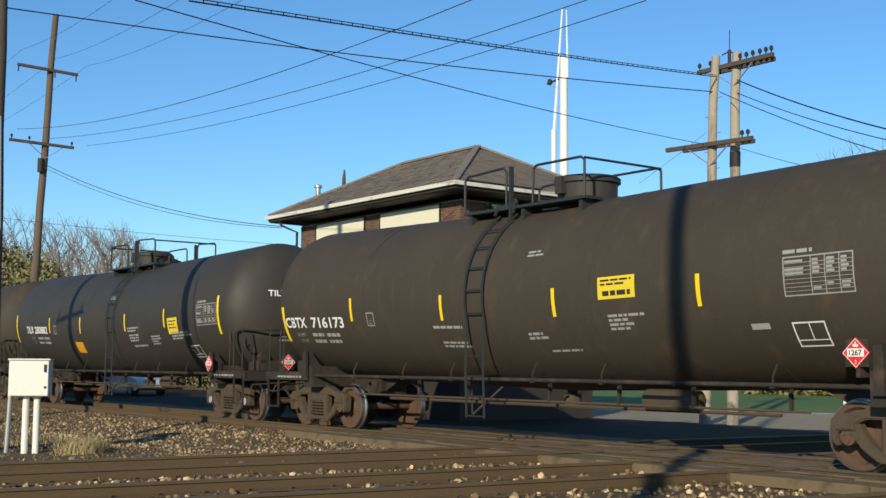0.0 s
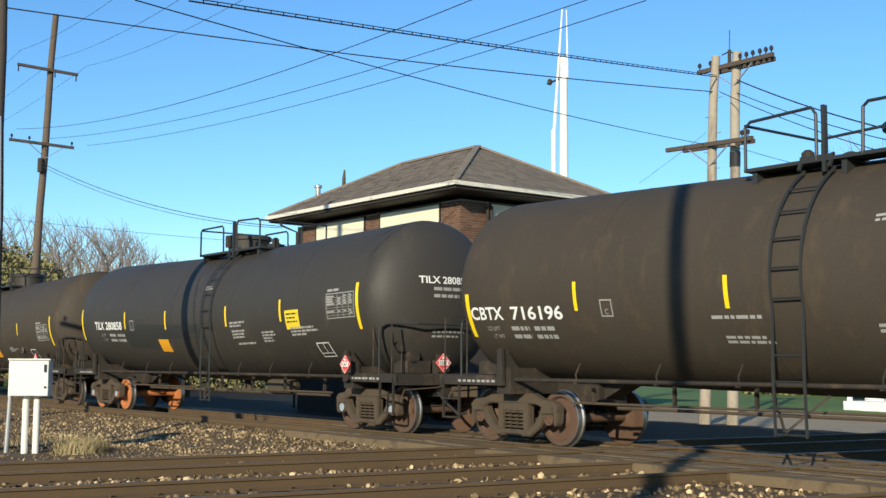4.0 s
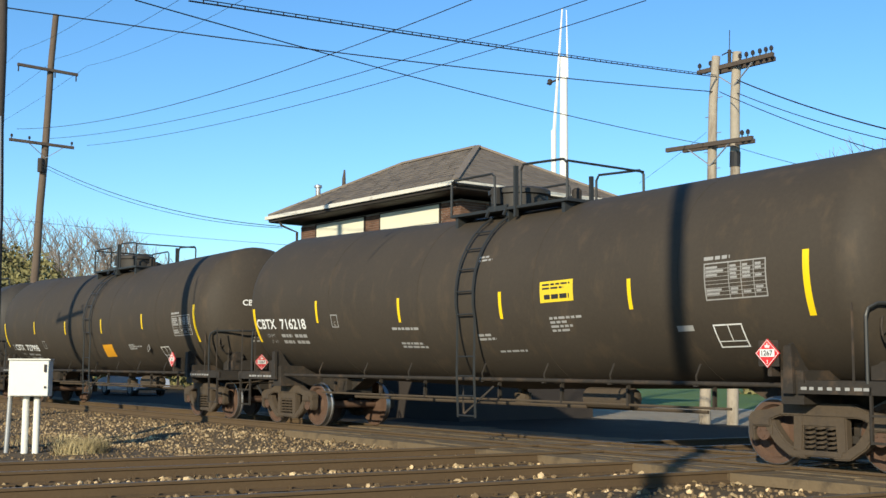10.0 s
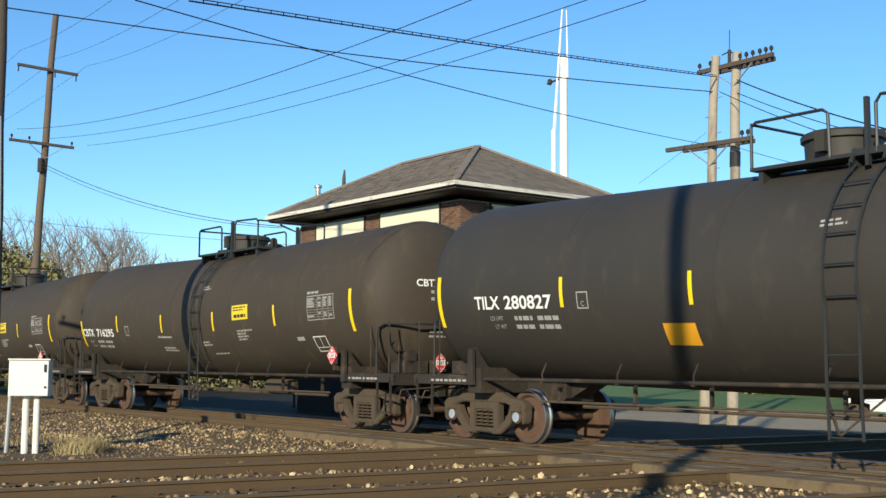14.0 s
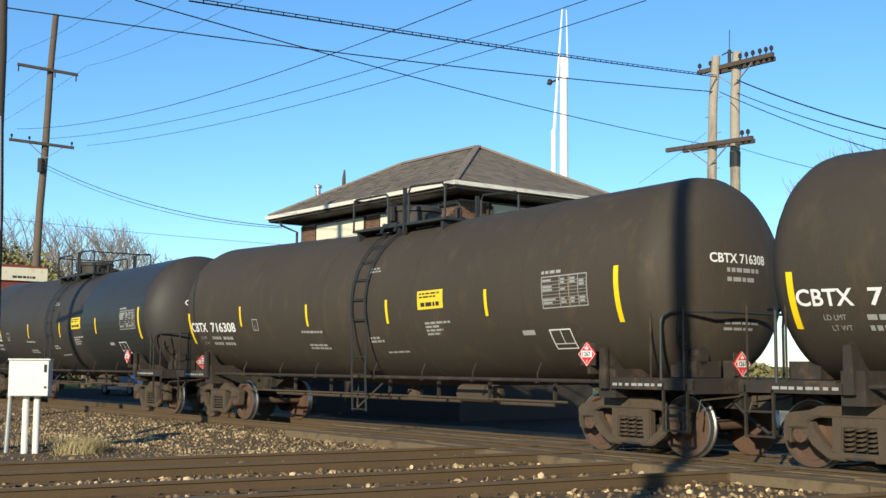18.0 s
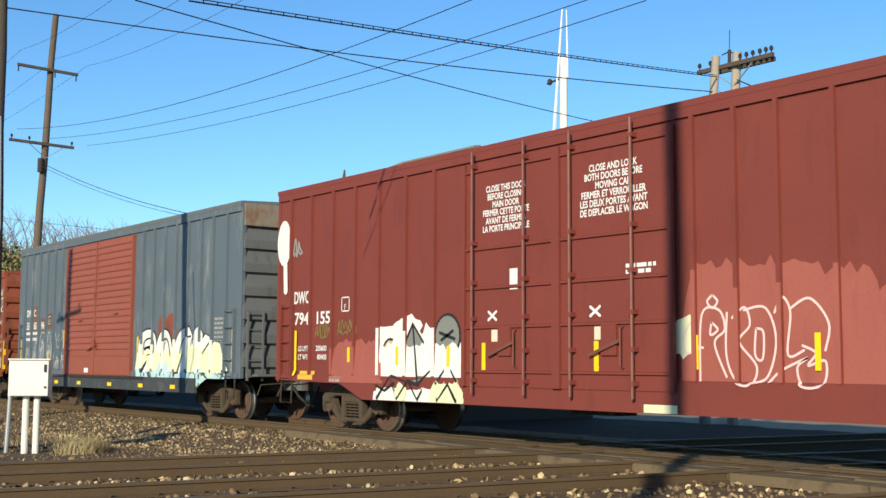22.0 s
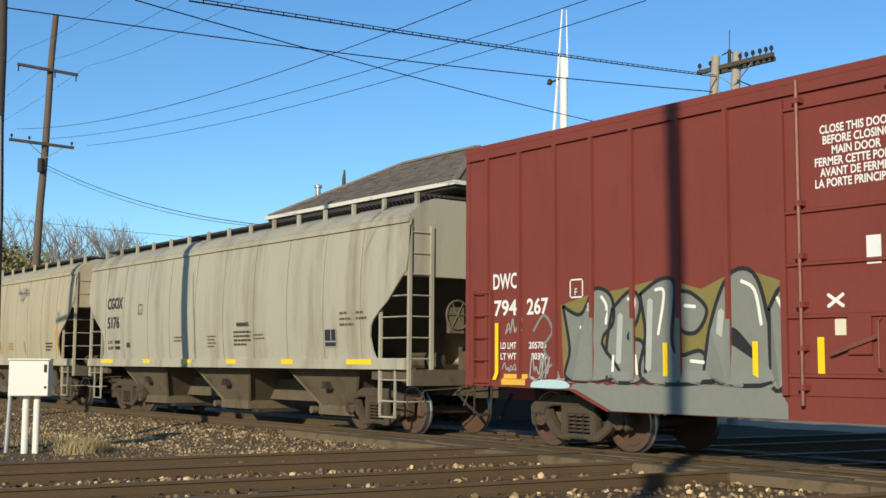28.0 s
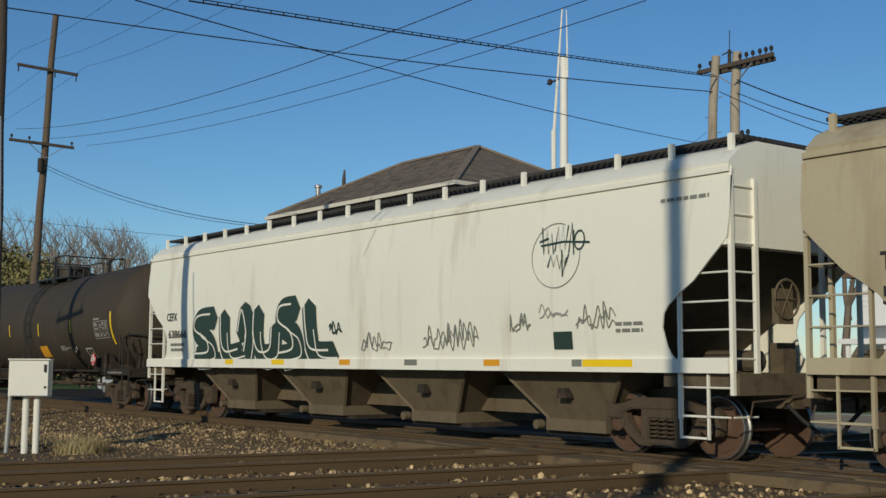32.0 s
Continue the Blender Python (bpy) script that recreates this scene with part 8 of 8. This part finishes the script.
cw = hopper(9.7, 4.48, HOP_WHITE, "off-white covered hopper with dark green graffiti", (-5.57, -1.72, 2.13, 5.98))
lettering(cw, "CEFX", 0.28, -8.4, 2.42, on_hop, BLACK_INK, 0.8, 0.004, fit=0.6)
lettering(cw, "638666", 0.28, -8.32, 1.98, on_hop, BLACK_INK, 0.8, 0.004, fit=1.05)
bars(cw, on_hop, -8.2, 1.78, (0.8, 0.7), 0.07, 0.06, SPRAY_GREY, seed=4)
part("graffiti", patch(Shape(), on_hop, -6.9, -0.35, 1.43, 1.62, lift=0.004), SPRAY_GREEN, cw, "dark green band below the letters")
piece(cw, on_hop, (
    ((-5.75, 2.45), (-6.45, 2.4), (-6.6, 2.1), (-6.0, 1.85), (-5.95, 1.55), (-6.7, 1.5)), ((-5.2, 2.45), (-5.2, 1.8), (-5.0, 1.55), (-4.4, 1.6)), ((-4.35, 2.0), (-4.15, 2.5), (-3.95, 2.0), (-4.1, 1.55)),
    ((-3.55, 2.5), (-3.6, 1.9), (-3.4, 1.55), (-2.9, 1.6), (-2.75, 2.1)), ((-1.9, 2.55), (-2.4, 2.5), (-2.45, 2.2), (-1.95, 1.95), (-1.9, 1.6), (-2.5, 1.5)), ((-1.35, 2.55), (-1.3, 2.0), (-1.15, 1.6), (-0.45, 1.55))),
    ((0.62, SPRAY_WHITE, 0.0, 0.0, None), (0.56, SPRAY_GREEN, 0.03, -0.02, None), (0.045, SPRAY_WHITE, -0.17, 0.08, None), (0.035, SPRAY_WHITE, 0.18, -0.08, (1.3, 2.1))), "dark green graffiti with white outlines", 0.008)
scribble(cw, on_hop, -0.55, 1.95, 0.5, 0.4, SPRAY_GREEN, 95, 0.03, 10)
t = Shape()
stroke(t, on_hop, [(6.25 + 0.56 * math.cos(a), 3.1 + 0.52 * math.sin(a)) for a in [1.2 + q * math.pi / 14 for q in range(24)]], 0.012)
part("spray_tag", t, SPRAY_GREY, cw, "thin sprayed ring")
spray_tag(cw, 5.85, 2.75, 1.15, 0.85, SPRAY_GREEN, "dark green spray tag in a ring", 0.009)
for i, (x, w, h) in enumerate(((0.6, 1.1, 0.4), (2.65, 0.9, 0.55), (3.4, 0.9, 0.6), (5.1, 0.55, 0.35), (6.7, 0.9, 0.5))):
    scribble(cw, on_hop, x, 1.62 if x < 5 else 1.9, w, h, SPRAY_GREY, 90 + i, 0.022, 13)
scribble(cw, on_hop, 5.85, 2.1, 0.7, 0.3, DIM_WHITE, 97, 0.02, 11)
part("tape_mark", patch(Shape(), lambda a, z, lift=0: (a, -1.619, z), 2.1, 2.5, 1.33, 1.44, n=1), SPRAY_GREY, cw)
part("tape_mark", patch(Shape(), lambda a, z, lift=0: (a, -1.619, z), 6.6, 6.82, 1.33, 1.44, n=1), SPRAY_GREY, cw)
for x, w, m in ((-5.14, 0.4, YELLOW), (-2.93, 0.55, YELLOW), (-0.16, 0.4, LABEL_ORANGE), (4.43, 0.42, LABEL_ORANGE), (6.84, 1.05, YELLOW)):
    part("tape_mark", patch(Shape(), lambda a, z, lift=0: (a, -1.619, z), x, x + w, 1.33, 1.44, n=1), m, cw)
part("data_box", patch(Shape(), on_hop, 6.17, 6.6, 1.6, 1.88), SPRAY_GREEN, cw)
bars(cw, on_hop, 7.55, 1.95, (0.55, 0.55), 0.05, 0.05, SPRAY_GREY, seed=17)
bars(cw, on_hop, 8.45, 3.72, (0.9,), 0.05, 0.06, SPRAY_GREY, seed=18)
place_car(cw, -361.7)


# ---- the surroundings ----
def blob_tree(name, base, height, seed, leaves, label, lean=0.0, twigs=True):
    """A tapered trunk with forking limbs, fine twigs and, where it still has them, small leaves in loose clumps."""
    rng = random.Random(seed)
    t = thing(name, Matrix.Translation(base), label, "tree", "trees beyond the tracks")
    wood, fine, tips = Shape(), Shape(), []

    def grow(p, d, length, r, level):
        q = p + d * length
        mid = p + d * length * 0.5 + Vector((rng.uniform(-1, 1), rng.uniform(-1, 1), rng.uniform(-0.3, 0.3))) * length * 0.07
        r = max(r, 0.015)
        (wood if level < 3 else fine).tube([p, mid, q], r, 6 if level < 2 else 4 if level < 3 else 3, 0, r * 0.66, caps=False)
        if level >= 5:
            tips.append(q)
            return
        n = 3 if level < 4 else 4
        for i in range(n + (level == 0)):
            a = 2 * math.pi * (i + rng.random() * 0.7) / n
            spread = rng.uniform(0.35, 0.75)
            e = Vector((math.cos(a), math.sin(a), 0)) * spread + d * 0.75 + Vector((0, 0, 0.22))
            f = rng.uniform(0.35, 1.0) if i < n - 1 else 1.0
            grow(p + (q - p) * f, e.normalized(), length * rng.uniform(0.6, 0.78), r * 0.58, level + 1)

    grow(Vector((0, 0, -0.3)), Vector((lean, 0, 1)).normalized(), height * 0.33, height * 0.017, 0)
    part("trunk", wood, BARK, t)
    tw = part("twig_mass", fine, TWIG, t)
    tw["kind"] = "stuff"
    if leaves:
        lv = Shape()
        for i in range(leaves):
            c = rng.choice(tips) if rng.random() < 0.75 else Vector((rng.gauss(0, height * 0.2), rng.gauss(0, height * 0.2), height * rng.uniform(0.25, 0.7)))
            p = c + Vector((rng.gauss(0, 0.35), rng.gauss(0, 0.35), rng.gauss(0, 0.35)))
            u = Vector((rng.uniform(-1, 1), rng.uniform(-1, 1), rng.uniform(-1, 1))).normalized() * rng.uniform(0.1, 0.2)
            v = u.cross(Vector((rng.uniform(-1, 1), rng.uniform(-1, 1), rng.uniform(-1, 1)))).normalized() * rng.uniform(0.08, 0.15)
            k = lv.add([p - u, p + v, p + u, p - v])
            lv.face((k, k + 1, k + 2, k + 3))
        ob = part("crown", lv, LEAVES, t)
        ob["kind"] = "stuff"
    return t


BARE, LEAFY = "bare grey winter tree with fine twigs", "half-bare tree with olive-yellow autumn leaves"
for i, (x, y, h, lv) in enumerate(((-96, 28, 16.0, 0), (-88, 30, 14.6, 0), (-83, 27, 13.8, 0), (-79, 30, 14.0, 0), (-75, 28, 12.6, 0), (-71, 29, 11.4, 0), (-67, 28, 9.9, 0), (-63.5, 28.5, 8.6, 0),
                                   (-92, 25, 12.0, 7000), (-84, 24.5, 11.0, 7000), (-78, 24.5, 9.6, 6000), (-103, 27, 14.0, 6500), (-73, 25, 8.0, 4000), (-88, 23, 9.5, 5000),
                                   (-35.5, 54, 15.5, 0), (-31.5, 55, 14.5, 0))):
    blob_tree("tree", (x, y, -0.3), h, 100 + i, lv, LEAFY if lv else BARE, 0.05 * math.sin(i * 2.1))


def house():
    """White two-storey clapboard house beyond the crossing."""
    h = thing("house", pose(-21.0, 44, -0.3), "white clapboard house with a brown gable roof", "house")
    part("wall", Shape().box(-5.5, 5.5, -3, 5, 0, 5.2), SIDING, h)
    lap = Shape()
    for i in range(25):
        z = 0.2 + i * 0.2
        lap.prism([(-3.035, z), (-3.0, z + 0.2), (-3.0, z)], -5.5, 5.5, "x")
    ob = part("clapboard", lap, SIDING, h)
    ob["kind"] = "stuff"
    part("roof", Shape().prism([(-3.6, 5.1), (-3.6, 5.25), (1.0, 7.6), (5.6, 5.25), (5.6, 5.1)], -6.0, 6.0, "x"), HOUSE_ROOF, h)
    gable = part("gable", Shape().prism([(-5.2, 3.2), (-2.0, 3.2), (-3.6, 5.0)], -4.2, -2.9), SIDING, h, "small white front gable")
    part("porch_floor", Shape().box(-5.4, -1.8, -4.6, -3.05, 0, 0.35), SIDING, h)
    part("porch_roof", Shape().box(-5.5, -1.7, -4.7, -3.05, 2.5, 2.7), SIDING, h)
    for x in (-5.2, -3.6, -2.0):
        part("porch_post", Shape().box(x - 0.07, x + 0.07, -4.55, -4.41, 0.35, 2.5), SIDING, h)
    for x, z in ((-4.4, 3.3), (-1.6, 3.3), (0.4, 3.3), (2.3, 3.3), (4.2, 3.3), (-0.6, 1.0), (1.6, 1.0), (3.8, 1.0)):
        w = part("window", Shape().box(x - 0.55, x + 0.55, -3.09, -3.02, z - 0.08, z + 1.38), SIDING, h)
        part("pane", Shape().box(x - 0.42, x + 0.42, -3.1, -3.095, z + 0.04, z + 0.62), PANE, w)
        part("pane", Shape().box(x - 0.42, x + 0.42, -3.1, -3.095, z + 0.7, z + 1.26), PANE, w)
    return h


house()


def parked_car():
    c = thing("parked_car", pose(-57.5, 24.2, -0.29, 0, 0, 4), "silver parked saloon car beyond the tracks", "car")
    part("body", Shape().prism([(-2.2, 0.35), (-2.25, 0.75), (-1.6, 0.9), (1.1, 0.95), (2.1, 0.8), (2.25, 0.4), (2.0, 0.28), (-2.0, 0.28)], -0.88, 0.88), CAR_PAINT, c)
    part("cabin", Shape().prism([(-1.5, 0.9), (-0.95, 1.42), (0.45, 1.44), (1.15, 0.94)], -0.76, 0.76), CAR_PAINT, c)
    part("window", Shape().prism([(-1.3, 0.96), (-0.9, 1.36), (-0.25, 1.37), (-0.25, 0.96)], -0.775, -0.765), PANE, c)
    part("window", Shape().prism([(-0.17, 0.96), (-0.17, 1.37), (0.4, 1.37), (0.95, 0.97)], -0.775, -0.765), PANE, c)
    for x in (-1.4, 1.4):
        for y in (-0.8, 0.8):
            w = part("wheel", Shape().lathe([(-0.1, 0.05), (-0.1, 0.32), (0.1, 0.32), (0.1, 0.05)], (x, y, 0.32), "y", 16), RUBBER, c)
            part("rim", Shape().lathe([(-0.105, 0.03), (-0.105, 0.2), (0.105, 0.2), (0.105, 0.03)], (x, y, 0.32), "y", 12), STEEL, w)
    return c


parked_car()

# dark hedge and scrub far behind the tower, along the road
def scrub(x0, x1, y, h, seed, count, label):
    rng = random.Random(seed)
    s = Shape()
    for i in range(count):
        x = rng.uniform(x0, x1)
        top = h * (0.55 + 0.45 * noise.noise(Vector((x * 0.25, seed, 0))))
        p = Vector((x, y + rng.gauss(0, 0.8), -0.35 + top * rng.random() ** 0.8))
        u = Vector((rng.uniform(-1, 1), rng.uniform(-1, 1), rng.uniform(-1, 1))).normalized() * rng.uniform(0.12, 0.3)
        v = u.cross(Vector((rng.uniform(-1, 1), rng.uniform(-1, 1), rng.uniform(-1, 1)))).normalized() * rng.uniform(0.1, 0.2)
        k = s.add([p - u, p + v, p + u, p - v])
        s.face((k, k + 1, k + 2, k + 3))
    return tagged(part("hedge", s, LEAVES), label, "hedge", kind="stuff")


scrub(-130, -58, 33, 4.5, 5, 9000, "olive scrub and saplings behind the tracks")
scrub(-46, -34, 58, 3.0, 6, 2500, "olive hedge beyond the grass")
scrub(-18, 8, 60, 3.0, 7, 3500, "olive hedge beyond the grass")


# ---- ties, timbers, stones and weeds ----
tie_mesh = mesh_of("tie", Shape().box(-0.115, 0.115, -1.3, 1.3, -0.17, 0.0), TIE)
plate_mesh = mesh_of("tie_plate", Shape().box(-0.09, 0.09, -0.17, 0.17, 0.0, 0.018).box(-0.07, -0.045, -0.12, -0.085, 0.018, 0.06).box(0.045, 0.07, 0.085, 0.12, 0.018, 0.06).box(-0.07, -0.045, 0.085, 0.12, 0.018, 0.05), RAIL_SIDE)
rng = random.Random(11)
for i in range(112):
    x = -60 + i * 0.52
    o = part("tie", tie_mesh, None, through_track)
    o.matrix_basis = pose(x + rng.uniform(-0.03, 0.03), TRACK_Y, -0.165 + rng.uniform(-0.01, 0.005), 0, 0, rng.uniform(-1.5, 1.5))
ANG = math.degrees(math.atan(0.15))
for tr, pair in zip(cross_tracks, CROSS_RAILS):
    mid = (pair[0] + pair[1]) / 2
    for i in range(30):
        y = 1.5 + i * 0.53
        if 12.6 < y < 16.4:
            continue
        o = part("tie", tie_mesh, None, tr)
        o.matrix_basis = pose(cross_x(mid, y), y, -0.162 + rng.uniform(-0.012, 0.006), 0, 0, 90 - ANG + rng.uniform(-1.5, 1.5))
        for x8 in pair:
            p = part("tie_plate", plate_mesh, None, tr)
            p.matrix_basis = pose(cross_x(x8, y), y, -0.16, 0, 0, 90 - ANG)
# crossing timbers beside and between the rails of the through track
for row, y in enumerate((12.55, 12.82, 13.09, 13.36, 14.08, 14.34, 14.6, 14.86, 15.55, 15.8)):
    x = -21.6 + rng.uniform(-0.6, 0.6) if row < 4 else -23
    while x < -3:
        ln = rng.uniform(1.7, 2.7)
        w, z = 0.245, -0.035 + rng.uniform(-0.012, 0.012)
        o = part("timber", Shape().box(-ln / 2 + 0.01, ln / 2 - 0.01, -w / 2, w / 2, -0.13, 0.0), PLANK, through_track)
        o.matrix_basis = pose(x + ln / 2, y, z, rng.uniform(-1, 1), rng.uniform(-0.4, 0.4), rng.uniform(-0.5, 0.5))
        x += ln


def stones(name, count, seed, spots, size, material, label, category):
    """Loose broken stones, each a dented lump, lying on the ground."""
    rng = random.Random(seed)
    s = Shape()
    ico = [Vector(v).normalized() for v in ((0, 1, 1.6), (0, -1, 1.6), (0, 1, -1.6), (0, -1, -1.6), (1, 1.6, 0), (-1, 1.6, 0), (1, -1.6, 0), (-1, -1.6, 0), (1.6, 0, 1), (-1.6, 0, 1), (1.6, 0, -1), (-1.6, 0, -1))]
    faces = ((0, 1, 8), (0, 8, 4), (0, 4, 5), (0, 5, 9), (0, 9, 1), (1, 6, 8), (8, 6, 10), (8, 10, 4), (4, 10, 2), (4, 2, 5), (5, 2, 11), (5, 11, 9), (9, 11, 7), (9, 7, 1), (1, 7, 6), (3, 6, 7), (3, 7, 11), (3, 11, 2), (3, 2, 10), (3, 10, 6))
    for i in range(count):
        x, y = spots(rng)
        r = size * rng.uniform(0.5, 1.0) * (1.7 if rng.random() < 0.06 else 1.0)
        z = ground_height(x, y) + r * 0.2
        turn = Euler((rng.uniform(0, 6), rng.uniform(0, 6), rng.uniform(0, 6))).to_matrix()
        k = s.add([Vector((x, y, z)) + turn @ Vector((v.x * r * rng.uniform(0.7, 1.15), v.y * r * rng.uniform(0.6, 1.0), v.z * r * rng.uniform(0.5, 0.8))) for v in ico])
        for f in faces:
            s.face([k + j for j in f])
    return tagged(part(name, s, material), label, category, kind="stuff")


def left_bank(rng):
    return rng.uniform(-46, -16.8), 6.5 + 7.0 * rng.random() ** 0.75


def upper_bank(rng):
    return rng.gauss(-25.5, 4.0), 9.2 + 3.2 * rng.random()


def along_rails(rng):
    x8 = rng.choice((-16.25, -15.2, -14.2, -13.4, -12.7, -11.6, -10.5, -9.4, -8.3))
    y = rng.uniform(3.0, 12.6)
    return cross_x(x8 + rng.gauss(0, 0.28), y), y


def anywhere(rng):
    return rng.uniform(-48, -4), rng.uniform(3, 13.5)


stones("loose_ballast", 9000, 1, left_bank, 0.032, STONE, "loose tan and brown ballast stones", "ballast")
stones("loose_ballast", 2600, 2, along_rails, 0.045, STONE, "small brown stones between the rails", "ballast")
stones("loose_ballast", 3000, 5, anywhere, 0.035, BALLAST, "dark brown grit on the ground", "ballast")
stones("pale_ballast", 420, 3, along_rails, 0.055, PALE_STONE, "pale broken stones between the rails", "ballast")
stones("pale_ballast", 900, 6, upper_bank, 0.042, PALE_STONE, "pale tan stones on the bank", "ballast")


def litter(count, seed):
    rng = random.Random(seed)
    s = Shape()
    for i in range(count):
        x, y = along_rails(rng) if i % 3 else left_bank(rng)
        z = ground_height(x, y) + 0.02
        r = rng.uniform(0.03, 0.07)
        turn = Euler((rng.uniform(-1.1, 1.1), rng.uniform(-1.1, 1.1), rng.uniform(0, 6))).to_matrix()
        k = s.add([Vector((x, y, z)) + turn @ Vector(v) * r for v in ((-1, 0, 0), (-0.3, 0.6, 0.25), (0.6, 0.5, 0.1), (1, 0, 0.3), (0.5, -0.6, 0.15), (-0.4, -0.5, 0.2))])
        s.face([k + j for j in range(6)])
    return tagged(part("leaf_litter", s, LEAF_LITTER), "dry curled leaves lying between the rails", "leaves", kind="stuff")


litter(900, 8)


def weeds(name, x, y, r, count, seed, height=0.4):
    rng = random.Random(seed)
    s = Shape()
    for i in range(count):
        a, d = rng.uniform(0, 6.3), r * rng.random() ** 0.6
        px, py = x + d * math.cos(a), y + d * math.sin(a)
        z = ground_height(px, py) - 0.02
        h = height * rng.uniform(0.4, 1.0)
        bend = Vector((rng.gauss(0, 0.5), rng.gauss(0, 0.5), 0)) * h
        w = Vector((math.cos(a + 1.5), math.sin(a + 1.5), 0)) * 0.006
        p = Vector((px, py, z))
        k = s.add([p - w, p + w, p + bend * 0.4 + Vector((0, 0, h * 0.7)) + w * 0.7, p + bend * 0.4 + Vector((0, 0, h * 0.7)) - w * 0.7, p + bend + Vector((0, 0, h))])
        s.face((k, k + 1, k + 2, k + 3))
        s.face((k + 3, k + 2, k + 4))
    return tagged(part(name, s, DRY_GRASS), "tuft of dry straw-coloured grass by the cabinet", "grass", kind="stuff")


weeds("dry_grass", -21.7, 8.15, 0.55, 900, 1, 0.36)
weeds("dry_grass", -22.6, 8.6, 0.5, 350, 2, 0.22)
weeds("dry_grass", -25.0, 9.0, 1.6, 500, 3, 0.16)


def motions():
    """The train rolls from left to right and gathers a little speed; each wheelset turns while its car is near."""
    ROWS = sorted({k / 2 for k in range(65)} | {1.9, 2.05, 2.2, 2.4, 2.6})
    for car, u in MOVING:
        walk(car, [(t, pose(u + rolled(t), TRACK_Y, 0)) for t in ROWS])
        t0 = max(0.0, (-58 - u) / SPEED)
        t1 = min(32.0, (2 - u) / SPEED)
        first, last = math.ceil(t0 * 15), math.floor(t1 * 15)
        times = [k / 15 for k in range(first, last + 1)]
        for w in [o for o in car.children_recursive if o.name.startswith("wheelset")]:
            x = w.location.x
            rows = [(t, pose(x, 0, WHEEL_R, 0, math.degrees(rolled(t) / WHEEL_R), 0)) for t in times]
            if times and times[0] > 0.04:
                rows.insert(0, (0.0, rows[0][1]))
            if times and times[-1] < 31.96:
                rows.append((32.0, rows[-1][1]))
            walk(w, rows)


motions()
